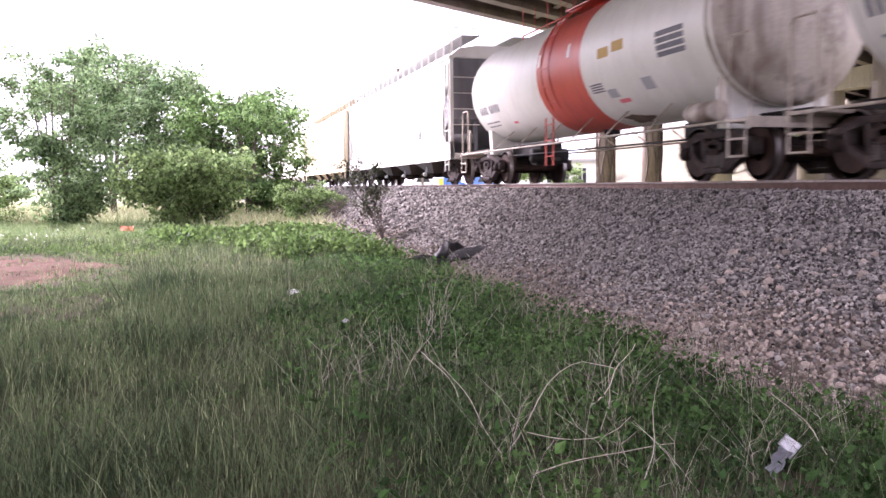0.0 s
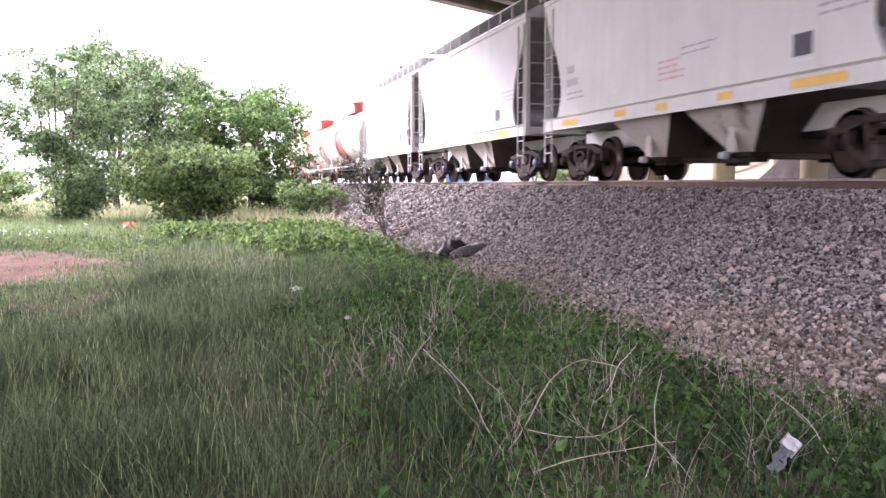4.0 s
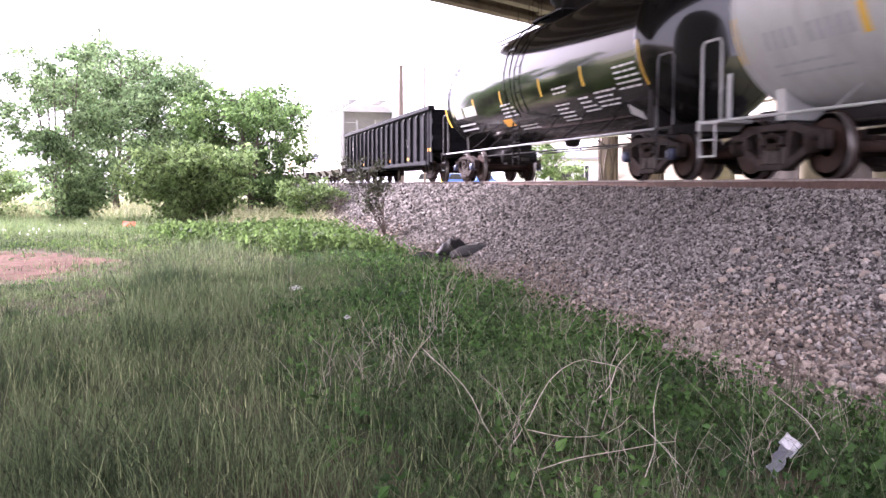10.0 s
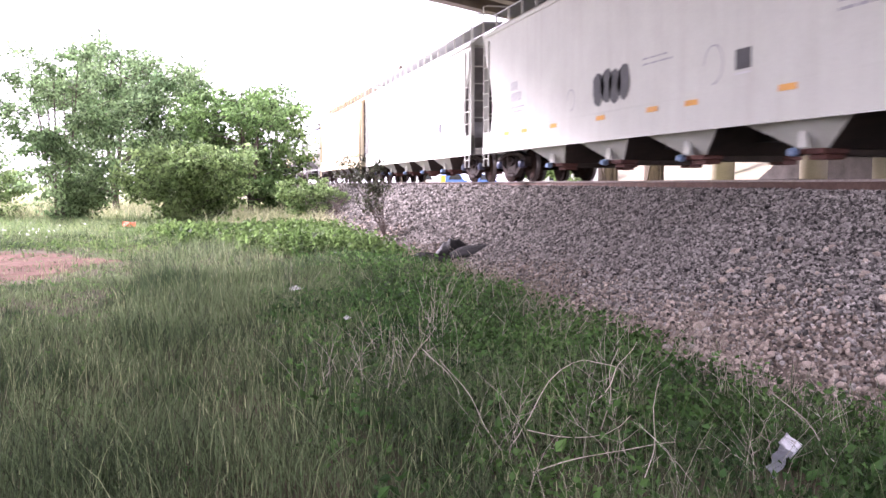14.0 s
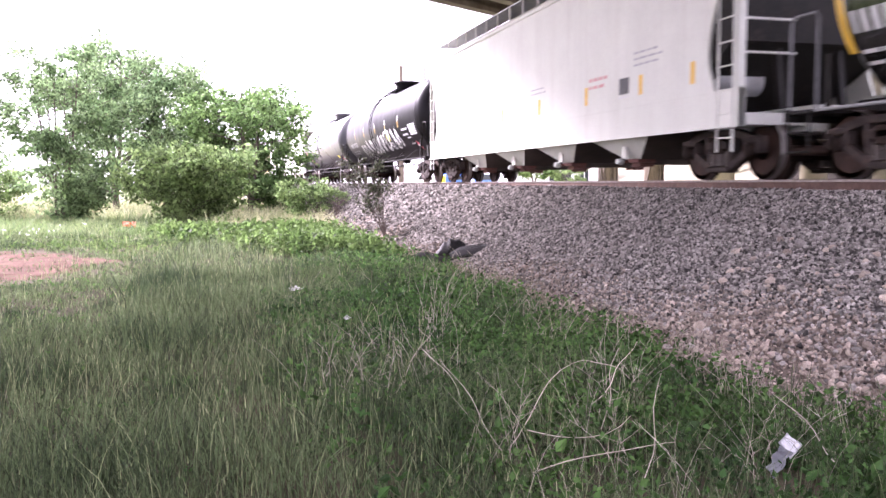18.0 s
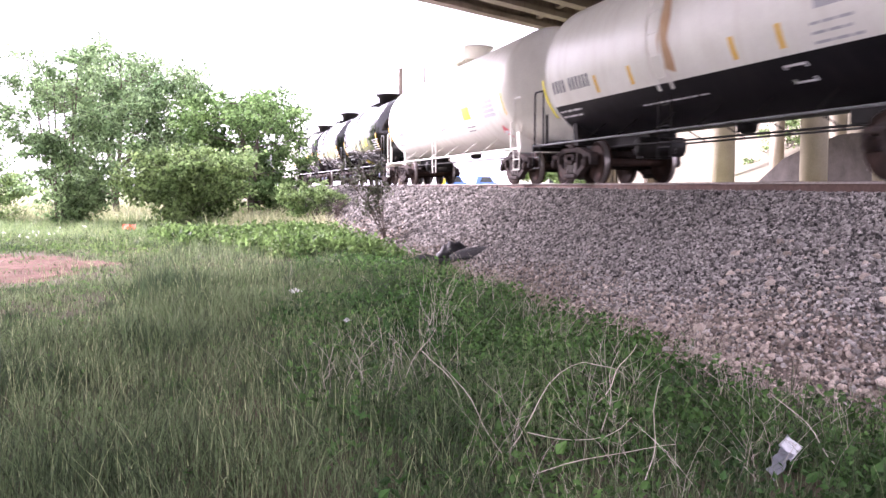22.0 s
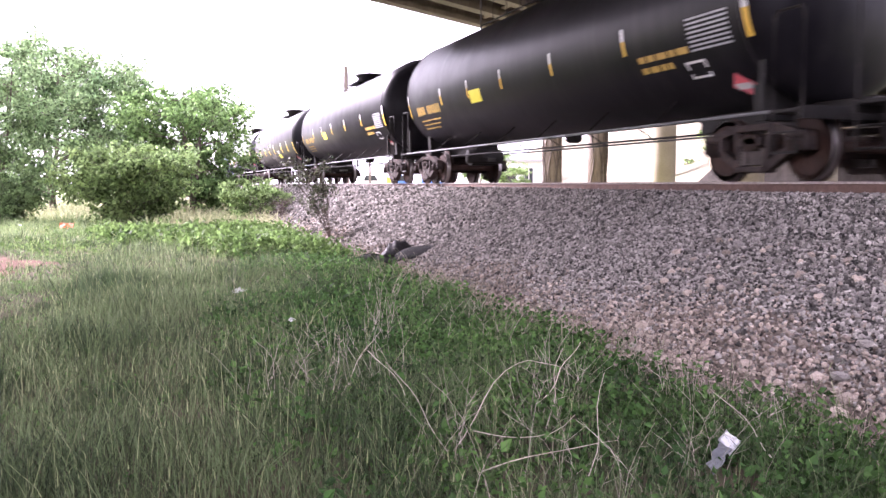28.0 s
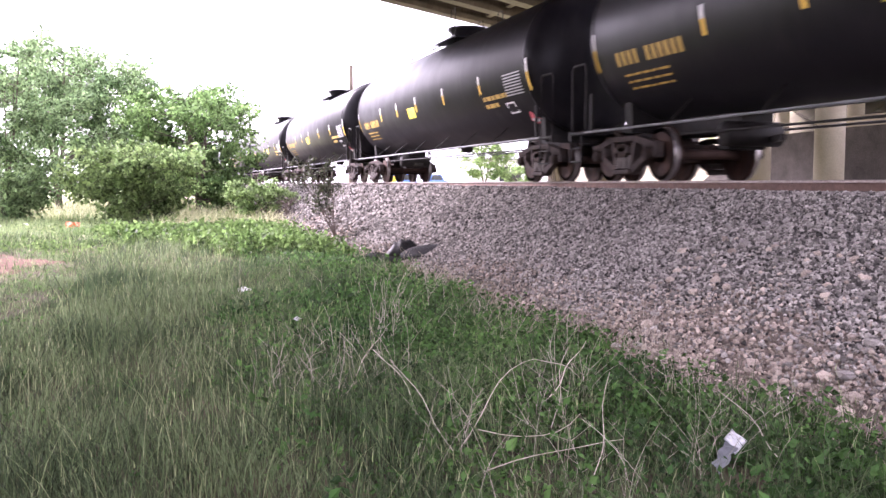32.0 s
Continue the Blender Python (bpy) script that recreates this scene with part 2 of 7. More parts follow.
M = {
    "soil": surf("soil", (0.05, 0.052, 0.028), (0.115, 0.09, 0.065), 1.2, 0.95, 0.6, 45, spec=0.05),
    "bay_grimy": surf("grimy_bay_paint", (0.40, 0.36, 0.31), (0.52, 0.48, 0.43), 1.2, 0.6, 0.05, 25, fleck=((0.055, 0.042, 0.035), 0.95, 0.9)),
    # shade under the bays, put into a dark brown colour
    "bay_shade": surf("brown_bay_shade", (0.030, 0.022, 0.018), (0.075, 0.056, 0.045), 1.5, 0.85, 0.2, 30),
    "dirt": surf("red_dirt", (0.085, 0.046, 0.034), (0.155, 0.094, 0.072), 2.0, 0.95, 0.9, 30, fleck=((0.075, 0.08, 0.036), 0.75, 2.2), spec=0.05),
    "far_field": surf("far_field", (0.16, 0.20, 0.075), (0.30, 0.28, 0.16), 0.15, 0.95, 0.2, 3),
    "bed": surf("ballast_bed", (0.03, 0.027, 0.026), (0.075, 0.062, 0.056), 6, 0.95, 1.0, 22),
    "stone_grey": surf("grey_ballast_stone", (0.090, 0.083, 0.076), (0.270, 0.248, 0.226), 9, 0.85, 0.4, 90, island=0.85, random=0.5, spec=0.15),
    "stone_tan": surf("tan_ballast_stone", (0.160, 0.130, 0.108), (0.325, 0.275, 0.23), 8, 0.9, 0.4, 90, island=0.65, spec=0.15, random=0.45),
    "fines": surf("pinkish_stone_fines", (0.11, 0.082, 0.068), (0.23, 0.18, 0.15), 3, 0.95, 1.0, 60, fleck=((0.07, 0.06, 0.05), 0.6, 9)),
    "flower": surf("white_flower", (0.6, 0.62, 0.55), (0.78, 0.78, 0.74), 5, 0.7, through=0.3),
    "plastic": surf("grey_torn_plastic", (0.13, 0.14, 0.15), (0.27, 0.28, 0.30), 6, 0.4, 0.3, 30),
    "rail_head": surf("worn_rail_head", (0.20, 0.16, 0.15), (0.32, 0.28, 0.27), 12, 0.42, 0.05, 90, metal=0.8),
    "rail_web": surf("rusty_rail_web", (0.085, 0.048, 0.038), (0.155, 0.095, 0.072), 8, 0.85, 0.3, 60),
    "tie": surf("weathered_tie", (0.09, 0.07, 0.06), (0.17, 0.14, 0.12), 5, 0.9, 0.6, 40, stretch=(0.4, 3, 3), random=0.3),
    "concrete": surf("bridge_concrete", (0.30, 0.27, 0.23), (0.40, 0.365, 0.31), 0.8, 0.85, 0.25, 25, streak=((0.2, 0.16, 0.12), 0.5)),
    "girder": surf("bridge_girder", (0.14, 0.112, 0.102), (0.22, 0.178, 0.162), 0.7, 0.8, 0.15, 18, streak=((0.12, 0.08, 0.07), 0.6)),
    "column": surf("column_concrete", (0.29, 0.252, 0.19), (0.38, 0.335, 0.258), 0.8, 0.85, 0.2, 25, streak=((0.34, 0.28, 0.21), 0.35)),
    "bark_col": surf("vine_bark", (0.12, 0.095, 0.08), (0.27, 0.22, 0.19), 3, 0.95, 0.8, 30, stretch=(1, 1, 0.2)),
    "slope": surf("slope_paving", (0.055, 0.047, 0.044), (0.105, 0.092, 0.086), 1.4, 0.9, 0.7, 14, spec=0.2),
    "sand": surf("pale_bank", (0.088, 0.076, 0.045), (0.15, 0.128, 0.085), 0.4, 0.95, 0.3, 8, fleck=((0.20, 0.22, 0.10), 0.7, 0.5)),
    "grass": surf("grass_blades", (0.030, 0.059, 0.022), (0.158, 0.204, 0.097), 0.6, 0.6, 0, 9, island=0.8, through=0.45, spec=0.25),
    # grass in a brighter copy, sunlight put into its colour
    "lit_grass": surf("sunlit_field_grass", (0.125, 0.195, 0.075), (0.25, 0.315, 0.15), 0.4, 0.6, 0, 6, island=0.4, through=0.4),
    "grass_far": surf("pale_grass", (0.22, 0.28, 0.12), (0.46, 0.43, 0.28), 0.5, 0.7, 0, 5, island=0.4, through=0.35),
    "seed": surf("seed_stalks", (0.16, 0.21, 0.08), (0.38, 0.40, 0.22), 1.0, 0.7, 0, 20, island=0.5, through=0.3),
    "dry": surf("dry_stalk", (0.40, 0.34, 0.26), (0.60, 0.54, 0.45), 3, 0.8, 0, 40, island=0.25, random=0.2),
    "thatch": surf("brown_thatch", (0.13, 0.095, 0.065), (0.33, 0.265, 0.19), 2, 0.85, 0, 30, island=0.5, spec=0.15),
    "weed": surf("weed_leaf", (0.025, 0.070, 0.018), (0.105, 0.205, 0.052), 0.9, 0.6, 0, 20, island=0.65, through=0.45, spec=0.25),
    # the weed leaf again, lightened in colour for the sunlit beds
    "weed_lit": surf("sunlit_weed_leaf", (0.072, 0.132, 0.038), (0.165, 0.245, 0.082), 0.8, 0.65, 0, 20, island=0.5, through=0.45, spec=0.15),
    "leaf_a": surf("elm_leaf", (0.092, 0.165, 0.072), (0.265, 0.365, 0.18), 0.5, 0.6, 0, 12, island=0.7, through=0.5, spec=0.2),
    "leaf_b": surf("dark_tree_leaf", (0.066, 0.132, 0.042), (0.225, 0.345, 0.125), 0.5, 0.6, 0, 12, island=0.7, through=0.4, spec=0.2),
    "leaf_c": surf("light_bush_leaf", (0.120, 0.198, 0.070), (0.270, 0.365, 0.150), 0.6, 0.6, 0, 12, island=0.7, through=0.45, spec=0.2),
    "leaf_d": surf("dark_shrub_leaf", (0.030, 0.042, 0.022), (0.10, 0.11, 0.06), 0.8, 0.6, 0, 12, island=0.5, through=0.2),
    "bark": surf("bark", (0.07, 0.055, 0.045), (0.15, 0.12, 0.10), 5, 0.9, 0.6, 40),
    "paper": surf("crumpled_paper", (0.72, 0.72, 0.74), (0.82, 0.82, 0.83), 6, 0.6, 0.2, 40),
    "tarp": surf("black_rubber", (0.014, 0.013, 0.014), (0.034, 0.032, 0.032), 6, 0.55, 0.4, 50, fleck=((0.12, 0.10, 0.09), 0.3, 9), spec=0.2),
    "orange": surf("orange_plastic", (0.75, 0.16, 0.05), (0.85, 0.24, 0.08), 6, 0.5),
    "steel_dark": surf("grimy_cast_steel", (0.014, 0.0105, 0.0095), (0.042, 0.029, 0.024), 5, 0.8, 0.3, 50, fleck=((0.11, 0.05, 0.028), 0.4, 6), spec=0.1),
    "wheel": surf("wheel_steel", (0.022, 0.014, 0.012), (0.06, 0.034, 0.026), 4, 0.7, 0.2, 40, spec=0.12),
    "truck_dust": surf("dusty_cast_steel", (0.030, 0.024, 0.023), (0.075, 0.060, 0.055), 5, 0.85, 0.3, 50, fleck=((0.11, 0.055, 0.035), 0.5, 5), spec=0.1),
    "tread": surf("polished_tread", (0.20, 0.18, 0.17), (0.34, 0.31, 0.29), 10, 0.38, 0, 60, metal=0.8),
    "frame_black": surf("black_underframe", (0.009, 0.0083, 0.0082), (0.022, 0.019, 0.0175), 3, 0.6, 0.15, 40, fleck=((0.06, 0.045, 0.037), 0.3, 4), spec=0.15),
    "spring": surf("spring_steel", (0.045, 0.036, 0.032), (0.10, 0.08, 0.068), 9, 0.7, 0.2, 40),
    "cap_blue": surf("blue_bearing_cap", (0.055, 0.07, 0.13), (0.11, 0.125, 0.19), 9, 0.5),
    "gloss_black": surf("gloss_black_paint", (0.008, 0.008, 0.0075), (0.014, 0.014, 0.013), 1.5, 0.14, 0, 30, coat=0.6, spec=0.25),
    "dull_black": surf("dull_black_paint", (0.0065, 0.0058, 0.008), (0.0135, 0.0122, 0.0145), 1.2, 0.40, 0.03, 25, streak=((0.028, 0.025, 0.026), 0.35), coat=0.03, speck=0.05, spec=0.12),
    "gon_black": surf("gondola_black_paint", (0.010, 0.0098, 0.0125), (0.020, 0.0195, 0.0245), 1.2, 0.5, 0.05, 25, streak=((0.045, 0.042, 0.045), 0.35), speck=0.05, spec=0.12),
    "dark_grey": surf("charcoal_paint", (0.045, 0.044, 0.052), (0.075, 0.072, 0.082), 1.2, 0.42, 0.03, 25, streak=((0.03, 0.028, 0.028), 0.4), coat=0.15, speck=0.05),
    "white": surf("white_car_paint", (0.67, 0.655, 0.595), (0.78, 0.77, 0.71), 1.0, 0.42, 0.02, 25, streak=((0.46, 0.39, 0.32), 0.20), speck=0.05),
    "cream": surf("cream_car_paint", (0.70, 0.68, 0.60), (0.79, 0.77, 0.69), 1.0, 0.42, 0.02, 25, streak=((0.42, 0.36, 0.28), 0.25), speck=0.05),
    "grey": surf("pale_grey_car_paint", (0.60, 0.605, 0.55), (0.69, 0.70, 0.64), 0.9, 0.5, 0.02, 25, streak=((0.44, 0.40, 0.35), 0.18), speck=0.05),
    "warm_grey": surf("warm_grey_car_paint", (0.50, 0.50, 0.465), (0.60, 0.60, 0.555), 0.9, 0.5, 0.02, 25, streak=((0.38, 0.33, 0.28), 0.22), speck=0.05),
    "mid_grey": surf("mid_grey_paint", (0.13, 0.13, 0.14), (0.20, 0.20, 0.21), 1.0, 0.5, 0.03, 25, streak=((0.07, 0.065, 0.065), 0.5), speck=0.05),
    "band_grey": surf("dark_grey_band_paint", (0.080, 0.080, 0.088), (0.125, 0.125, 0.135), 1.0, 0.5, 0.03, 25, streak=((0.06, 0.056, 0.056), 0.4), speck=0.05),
    # dirty end paint, darkened further for the shade in the end recesses
    "shaded_grimy_end": surf("shaded_grimy_end_paint", (0.15, 0.14, 0.135), (0.27, 0.25, 0.24), 1.0, 0.7, 0.05, 25, streak=((0.10, 0.08, 0.07), 0.5), speck=0.05),
    "lilac_grey": surf("light_grey_tank_paint", (0.41, 0.42, 0.405), (0.53, 0.54, 0.52), 1.0, 0.42, 0.02, 25, streak=((0.28, 0.25, 0.24), 0.35), speck=0.05),
    "tan": surf("tan_car_paint", (0.54, 0.47, 0.315), (0.64, 0.57, 0.40), 0.9, 0.62, 0.03, 25, streak=((0.50, 0.30, 0.15), 0.6), speck=0.05, spec=0.2),
    "grimy_cream": surf("grimy_cream_paint", (0.36, 0.30, 0.24), (0.54, 0.48, 0.40), 1.6, 0.6, 0.05, 25, streak=((0.16, 0.11, 0.08), 0.6)),
    "grime": surf("brown_grime", (0.10, 0.065, 0.045), (0.22, 0.155, 0.115), 2.0, 0.75, 0.1, 30),
    "grimy_white": surf("grimy_white_paint", (0.38, 0.325, 0.265), (0.58, 0.53, 0.46), 1.0, 0.55, 0.05, 25, streak=((0.13, 0.085, 0.06), 0.9), fleck=((0.10, 0.062, 0.045), 0.9, 0.7)),
    "red": surf("red_band_paint", (0.50, 0.07, 0.045), (0.60, 0.11, 0.07), 1.2, 0.42, 0.02, 25, streak=((0.30, 0.05, 0.04), 0.4), speck=0.05),
    "brown_red": surf("brown_red_band_paint", (0.26, 0.065, 0.05), (0.33, 0.10, 0.075), 1.2, 0.45, 0.02, 25, streak=((0.16, 0.05, 0.04), 0.4), speck=0.05),
    "blue": surf("faded_blue_paint", (0.046, 0.090, 0.16), (0.082, 0.138, 0.21), 0.9, 0.38, 0.02, 25, streak=((0.06, 0.075, 0.10), 0.55), coat=0.2, speck=0.05),
    "rust": surf("rust_run", (0.46, 0.28, 0.15), (0.56, 0.40, 0.25), 3, 0.8),
    "yellow": surf("yellow_reflector", (0.72, 0.42, 0.03), (0.82, 0.52, 0.06), 5, 0.5),
    "lemon": surf("yellow_notice", (0.75, 0.66, 0.03), (0.82, 0.74, 0.08), 5, 0.5),
    "amber": surf("amber_reflector", (0.80, 0.36, 0.04), (0.86, 0.44, 0.08), 5, 0.5),
    "ink_white": surf("white_stencil", (0.62, 0.62, 0.62), (0.75, 0.75, 0.75), 6, 0.6),
    "ink_gold": surf("gold_stencil", (0.42, 0.26, 0.05), (0.52, 0.34, 0.08), 6, 0.6),
    "ink_dark": surf("dark_stencil", (0.12, 0.12, 0.14), (0.20, 0.20, 0.22), 6, 0.7),
    "ink_grey": surf("grey_stencil", (0.36, 0.36, 0.38), (0.44, 0.44, 0.46), 6, 0.7),
    "ink_pink": surf("faded_red_stencil", (0.62, 0.32, 0.32), (0.70, 0.42, 0.41), 6, 0.7),
    "spray_black": surf("black_spray", (0.03, 0.03, 0.035), (0.08, 0.08, 0.09), 4, 0.6),
    "spray_plum": surf("grey_plum_spray", (0.09, 0.085, 0.13), (0.16, 0.15, 0.21), 3, 0.55),
    "spray_lilac": surf("lilac_spray", (0.36, 0.34, 0.60), (0.48, 0.46, 0.68), 3, 0.55),
    "spray_pale": surf("pale_lilac_spray", (0.56, 0.54, 0.72), (0.66, 0.65, 0.78), 3, 0.55),
    "spray_lime": surf("lime_spray", (0.44, 0.56, 0.24), (0.55, 0.66, 0.36), 3, 0.55),
    "spray_pink": surf("pink_spray", (0.72, 0.22, 0.40), (0.80, 0.34, 0.50), 3, 0.55),
    "spray_red": surf("red_spray", (0.66, 0.08, 0.10), (0.78, 0.20, 0.20), 2, 0.55),
    "spray_yellow": surf("yellow_spray", (0.66, 0.60, 0.28), (0.74, 0.70, 0.40), 3, 0.55),
    "spray_blue": surf("blue_spray", (0.06, 0.16, 0.50), (0.10, 0.26, 0.62), 3, 0.5),
    "pale_blue": surf("pale_blue_enamel", (0.16, 0.25, 0.42), (0.26, 0.36, 0.52), 6, 0.5),
    "gate_rust": surf("rusty_gate_paint", (0.085, 0.032, 0.026), (0.16, 0.062, 0.048), 4, 0.7, 0.1, 30),
    # grey rail paint, lightened for the light along the side rails
    "rail_grey": surf("lit_grey_rail", (0.10, 0.10, 0.105), (0.20, 0.20, 0.205), 4, 0.5, spec=0.3),
    "placard": surf("red_placard", (0.70, 0.10, 0.14), (0.78, 0.2, 0.22), 5, 0.5),
    "wall_white": surf("white_render", (0.70, 0.69, 0.66), (0.80, 0.79, 0.77), 0.6, 0.8, 0.1, 20),
    "glass_dark": surf("dark_glazing", (0.02, 0.025, 0.03), (0.05, 0.055, 0.06), 1, 0.12),
    "car_blue": surf("blue_vehicle_paint", (0.05, 0.14, 0.42), (0.08, 0.20, 0.50), 2, 0.3, coat=0.5),
    "car_silver": surf("silver_vehicle_paint", (0.45, 0.46, 0.48), (0.55, 0.56, 0.58), 2, 0.35, metal=0.3, coat=0.4),
    "tyre": surf("tyre_rubber", (0.02, 0.02, 0.02), (0.04, 0.04, 0.04), 6, 0.85),
    "galv": surf("galvanised_steel", (0.30, 0.30, 0.31), (0.42, 0.42, 0.43), 4, 0.5, metal=0.4),
    "pole_wood": surf("pole_wood", (0.10, 0.08, 0.065), (0.2, 0.16, 0.13), 4, 0.9, 0.3, 30, stretch=(1, 1, 0.2)),
}


# ---- mesh helpers ----
def box(bm, x0, x1, y0, y1, z0, z1, bevel=0.0):
    m = Matrix.LocRotScale(((x0 + x1) / 2, (y0 + y1) / 2, (z0 + z1) / 2), None, (abs(x1 - x0), abs(y1 - y0), abs(z1 - z0)))
    made = bmesh.ops.create_cube(bm, size=1, matrix=m)["verts"]
    if bevel:
        edges = list({e for v in made for e in v.link_edges})
        bmesh.ops.bevel(bm, geom=edges, offset=bevel, segments=2, affect="EDGES", profile=0.5)


def beam(bm, a, b, w, t, up=(0, 0, 1)):
    """A bar of rectangular section from a to b; w across, t along up."""
    a, b = Vector(a), Vector(b)
    d = (b - a).normalized()
    side = d.cross(Vector(up))
    side = side.normalized() if side.length > 1e-4 else Vector((1, 0, 0))
    top = side.cross(d)
    q = []
    for p in (a, b):
        for s, u in ((-1, -1), (1, -1), (1, 1), (-1, 1)):
            q.append(bm.verts.new(p + side * (s * w / 2) + top * (u * t / 2)))
    for f in ((0, 3, 2, 1), (4, 5, 6, 7), (0, 1, 5, 4), (1, 2, 6, 5), (2, 3, 7, 6), (3, 0, 4, 7)):
        bm.faces.new([q[i] for i in f])


def tube(bm, pts, r, seg=7, taper=None):
    """A round rod through pts."""
    pts = [Vector(p) for p in pts]
    rings = []
    for i, p in enumerate(pts):
        d = (pts[min(i + 1, len(pts) - 1)] - pts[max(i - 1, 0)]).normalized()
        side = d.cross(Vector((0, 0, 1)))
        side = side.normalized() if side.length > 1e-3 else Vector((1, 0, 0))
        up = side.cross(d)
        rr = r if taper is None else r + (taper - r) * i / (len(pts) - 1)
        rings.append([bm.verts.new(p + (side * math.cos(k * math.tau / seg) + up * math.sin(k * math.tau / seg)) * rr) for k in range(seg)])
    for a, b in zip(rings, rings[1:]):
        for k in range(seg):
            bm.faces.new((a[k], a[(k + 1) % seg], b[(k + 1) % seg], b[k]))
    bm.faces.new(rings[0][::-1])
    bm.faces.new(rings[-1])


def lathe(bm, prof, axis="y", seg=24, centre=(0, 0, 0), index=None, close=True):
    """Turns (along, radius) pairs round an axis through centre."""
    c = Vector(centre)
    rings = []
    for s, r in prof:
        ring = []
        for k in range(seg):
            a = k * math.tau / seg
            u, v = math.cos(a) * r, math.sin(a) * r
            ring.append(bm.verts.new(c + Vector({"x": (s, u, v), "y": (u, s, v), "z": (u, v, s)}[axis])))
        rings.append(ring)
    for i, (a, b) in enumerate(zip(rings, rings[1:])):
        for k in range(seg):
            f = bm.faces.new((a[k], a[(k + 1) % seg], b[(k + 1) % seg], b[k]))
            f.smooth = True
            if index:
                f.material_index = index((prof[i][0] + prof[i + 1][0]) / 2, f.calc_center_median())
    if close:
        for ring, way, at in ((rings[0], -1, prof[0][0]), (rings[-1], 1, prof[-1][0])):
            f = bm.faces.new(ring[::way])
            if index:
                f.material_index = index(at, f.calc_center_median())


def prism(bm, pts, x0, x1, axis="x"):
    """A polygon of (y, z) pushed through from x0 to x1 (or of (x, z) from y0 to y1)."""
    lay = lambda s, p: (s, p[0], p[1]) if axis == "x" else (p[0], s, p[1])
    a = [bm.verts.new(lay(x0, p)) for p in pts]
    b = [bm.verts.new(lay(x1, p)) for p in pts]
    n = len(pts)
    bm.faces.new(a[::-1])
    bm.faces.new(b)
    for i in range(n):
        bm.faces.new((a[i], a[(i + 1) % n], b[(i + 1) % n], b[i]))


def as_mesh(name, bm, *mats):
    bmesh.ops.recalc_face_normals(bm, faces=bm.faces)
    me = bpy.data.meshes.new(name)
    bm.to_mesh(me)
    bm.free()
    for m in mats:
        me.materials.append(m)
    return me


def link(name, me, parent, m=None, label=""):
    """A part that shares the mesh me."""
    ob = new(name, me)
    ob.parent = parent
    if m is not None:
        ob.matrix_basis = m
    return tagged(ob, label)


def part(name, bm, material, parent, label=""):
    """Links a bmesh as one mesh object under a thing or a part."""
    mats = material if isinstance(material, (list, tuple)) else [material]
    return link(name, as_mesh(name, bm, *mats), parent, None, label)


def thing(name, label, category, group="", kind="", m=None):
    ob = new(name)
    ob.empty_display_size = 0.2
    if m is not None:
        ob.matrix_basis = m
    return tagged(ob, label, category, group, kind)


def raw_mesh(name, verts, faces, material, smooth=False):
    """A mesh from arrays: faces is an (n, 3) or (n, 4) array."""
    verts, faces = np.asarray(verts, np.float32), np.asarray(faces, np.int32)
    me = bpy.data.meshes.new(name)
    me.vertices.add(len(verts))
    me.vertices.foreach_set("co", verts.ravel())
    me.loops.add(faces.size)
    me.loops.foreach_set("vertex_index", faces.ravel())
    me.polygons.add(len(faces))
    me.polygons.foreach_set("loop_start", np.arange(len(faces), dtype=np.int32) * faces.shape[1])
    me.polygons.foreach_set("use_smooth", np.full(len(faces), smooth))
    me.update(calc_edges=True)
    me.materials.append(material)
    return me


rng = np.random.default_rng(7)


# ---- ground, track bed and track ----
TOE, CREST_X, CREST_Z = 4.62, TC - 1.7, RAIL - 0.19


def bed_height(x):
    x = np.asarray(x, float)
    up = np.clip((x - TOE) / (CREST_X - TOE), 0, 1) * CREST_Z
    down = np.clip((TC + 3.0 - x) / 1.1, 0, 1)
    return np.where(x > TC + 1.9, 1.35 + down * (CREST_Z - 1.35), up)


def wave(x, y):
    return (np.sin(x * 1.7 + y * 0.6) + np.sin(y * 1.3 - x * 0.5 + 1.0) + 0.6 * np.sin(x * 4.1 + 2.0) * np.sin(y * 3.7)) / 2.6


def ground_height(x, y):
    x, y = np.asarray(x, float), np.asarray(y, float)
    near = np.clip((TOE + 0.3 - x) / 1.5, 0, 1)
    h = np.where(x < TOE, 0.0, np.minimum(bed_height(x) - 0.14, 1.35))
    h = np.where(x > TC + 2.4, 1.35, h)
    return h + 0.05 * wave(x, y) * near


def sheet(xs, ys, height):
    gx, gy = np.meshgrid(xs, ys)
    v = np.stack([gx, gy, height(gx, gy)], -1).reshape(-1, 3)
    nx, ny = len(xs), len(ys)
    i = (np.arange(ny - 1)[:, None] * nx + np.arange(nx - 1)[None]).ravel()
    return v, np.stack([i, i + 1, i + 1 + nx, i + nx], 1)


xs = np.concatenate([[-900, -400, -150, -80, -45, -30], np.arange(-20, 14.01, 0.35), [16, 20, 30, 45, 70, 120, 300, 900]])
ys = np.concatenate([[-300, -60, -20, -8], np.arange(-4, 60.1, 0.6), [66, 75, 90, 120, 180, 300, 600, 1500]])
v, f = sheet(xs, ys, ground_height)
ground = new("ground", raw_mesh("ground", v, f, M["soil"], True))
ground.data.materials.append(M["far_field"])
for poly in ground.data.polygons:
    poly.material_index = 1 if poly.center.y > 29 + 2 * math.sin(poly.center.x) or poly.center.x > TC + 3 else 0
tagged(ground, "flat ground of dark soil under uncut grass", "ground", kind="structure")

# a bare patch of reddish earth beside the grass
DIRT_X, DIRT_Y, DIRT_A, DIRT_B = -6.5, 18.9, 4.8, 4.9


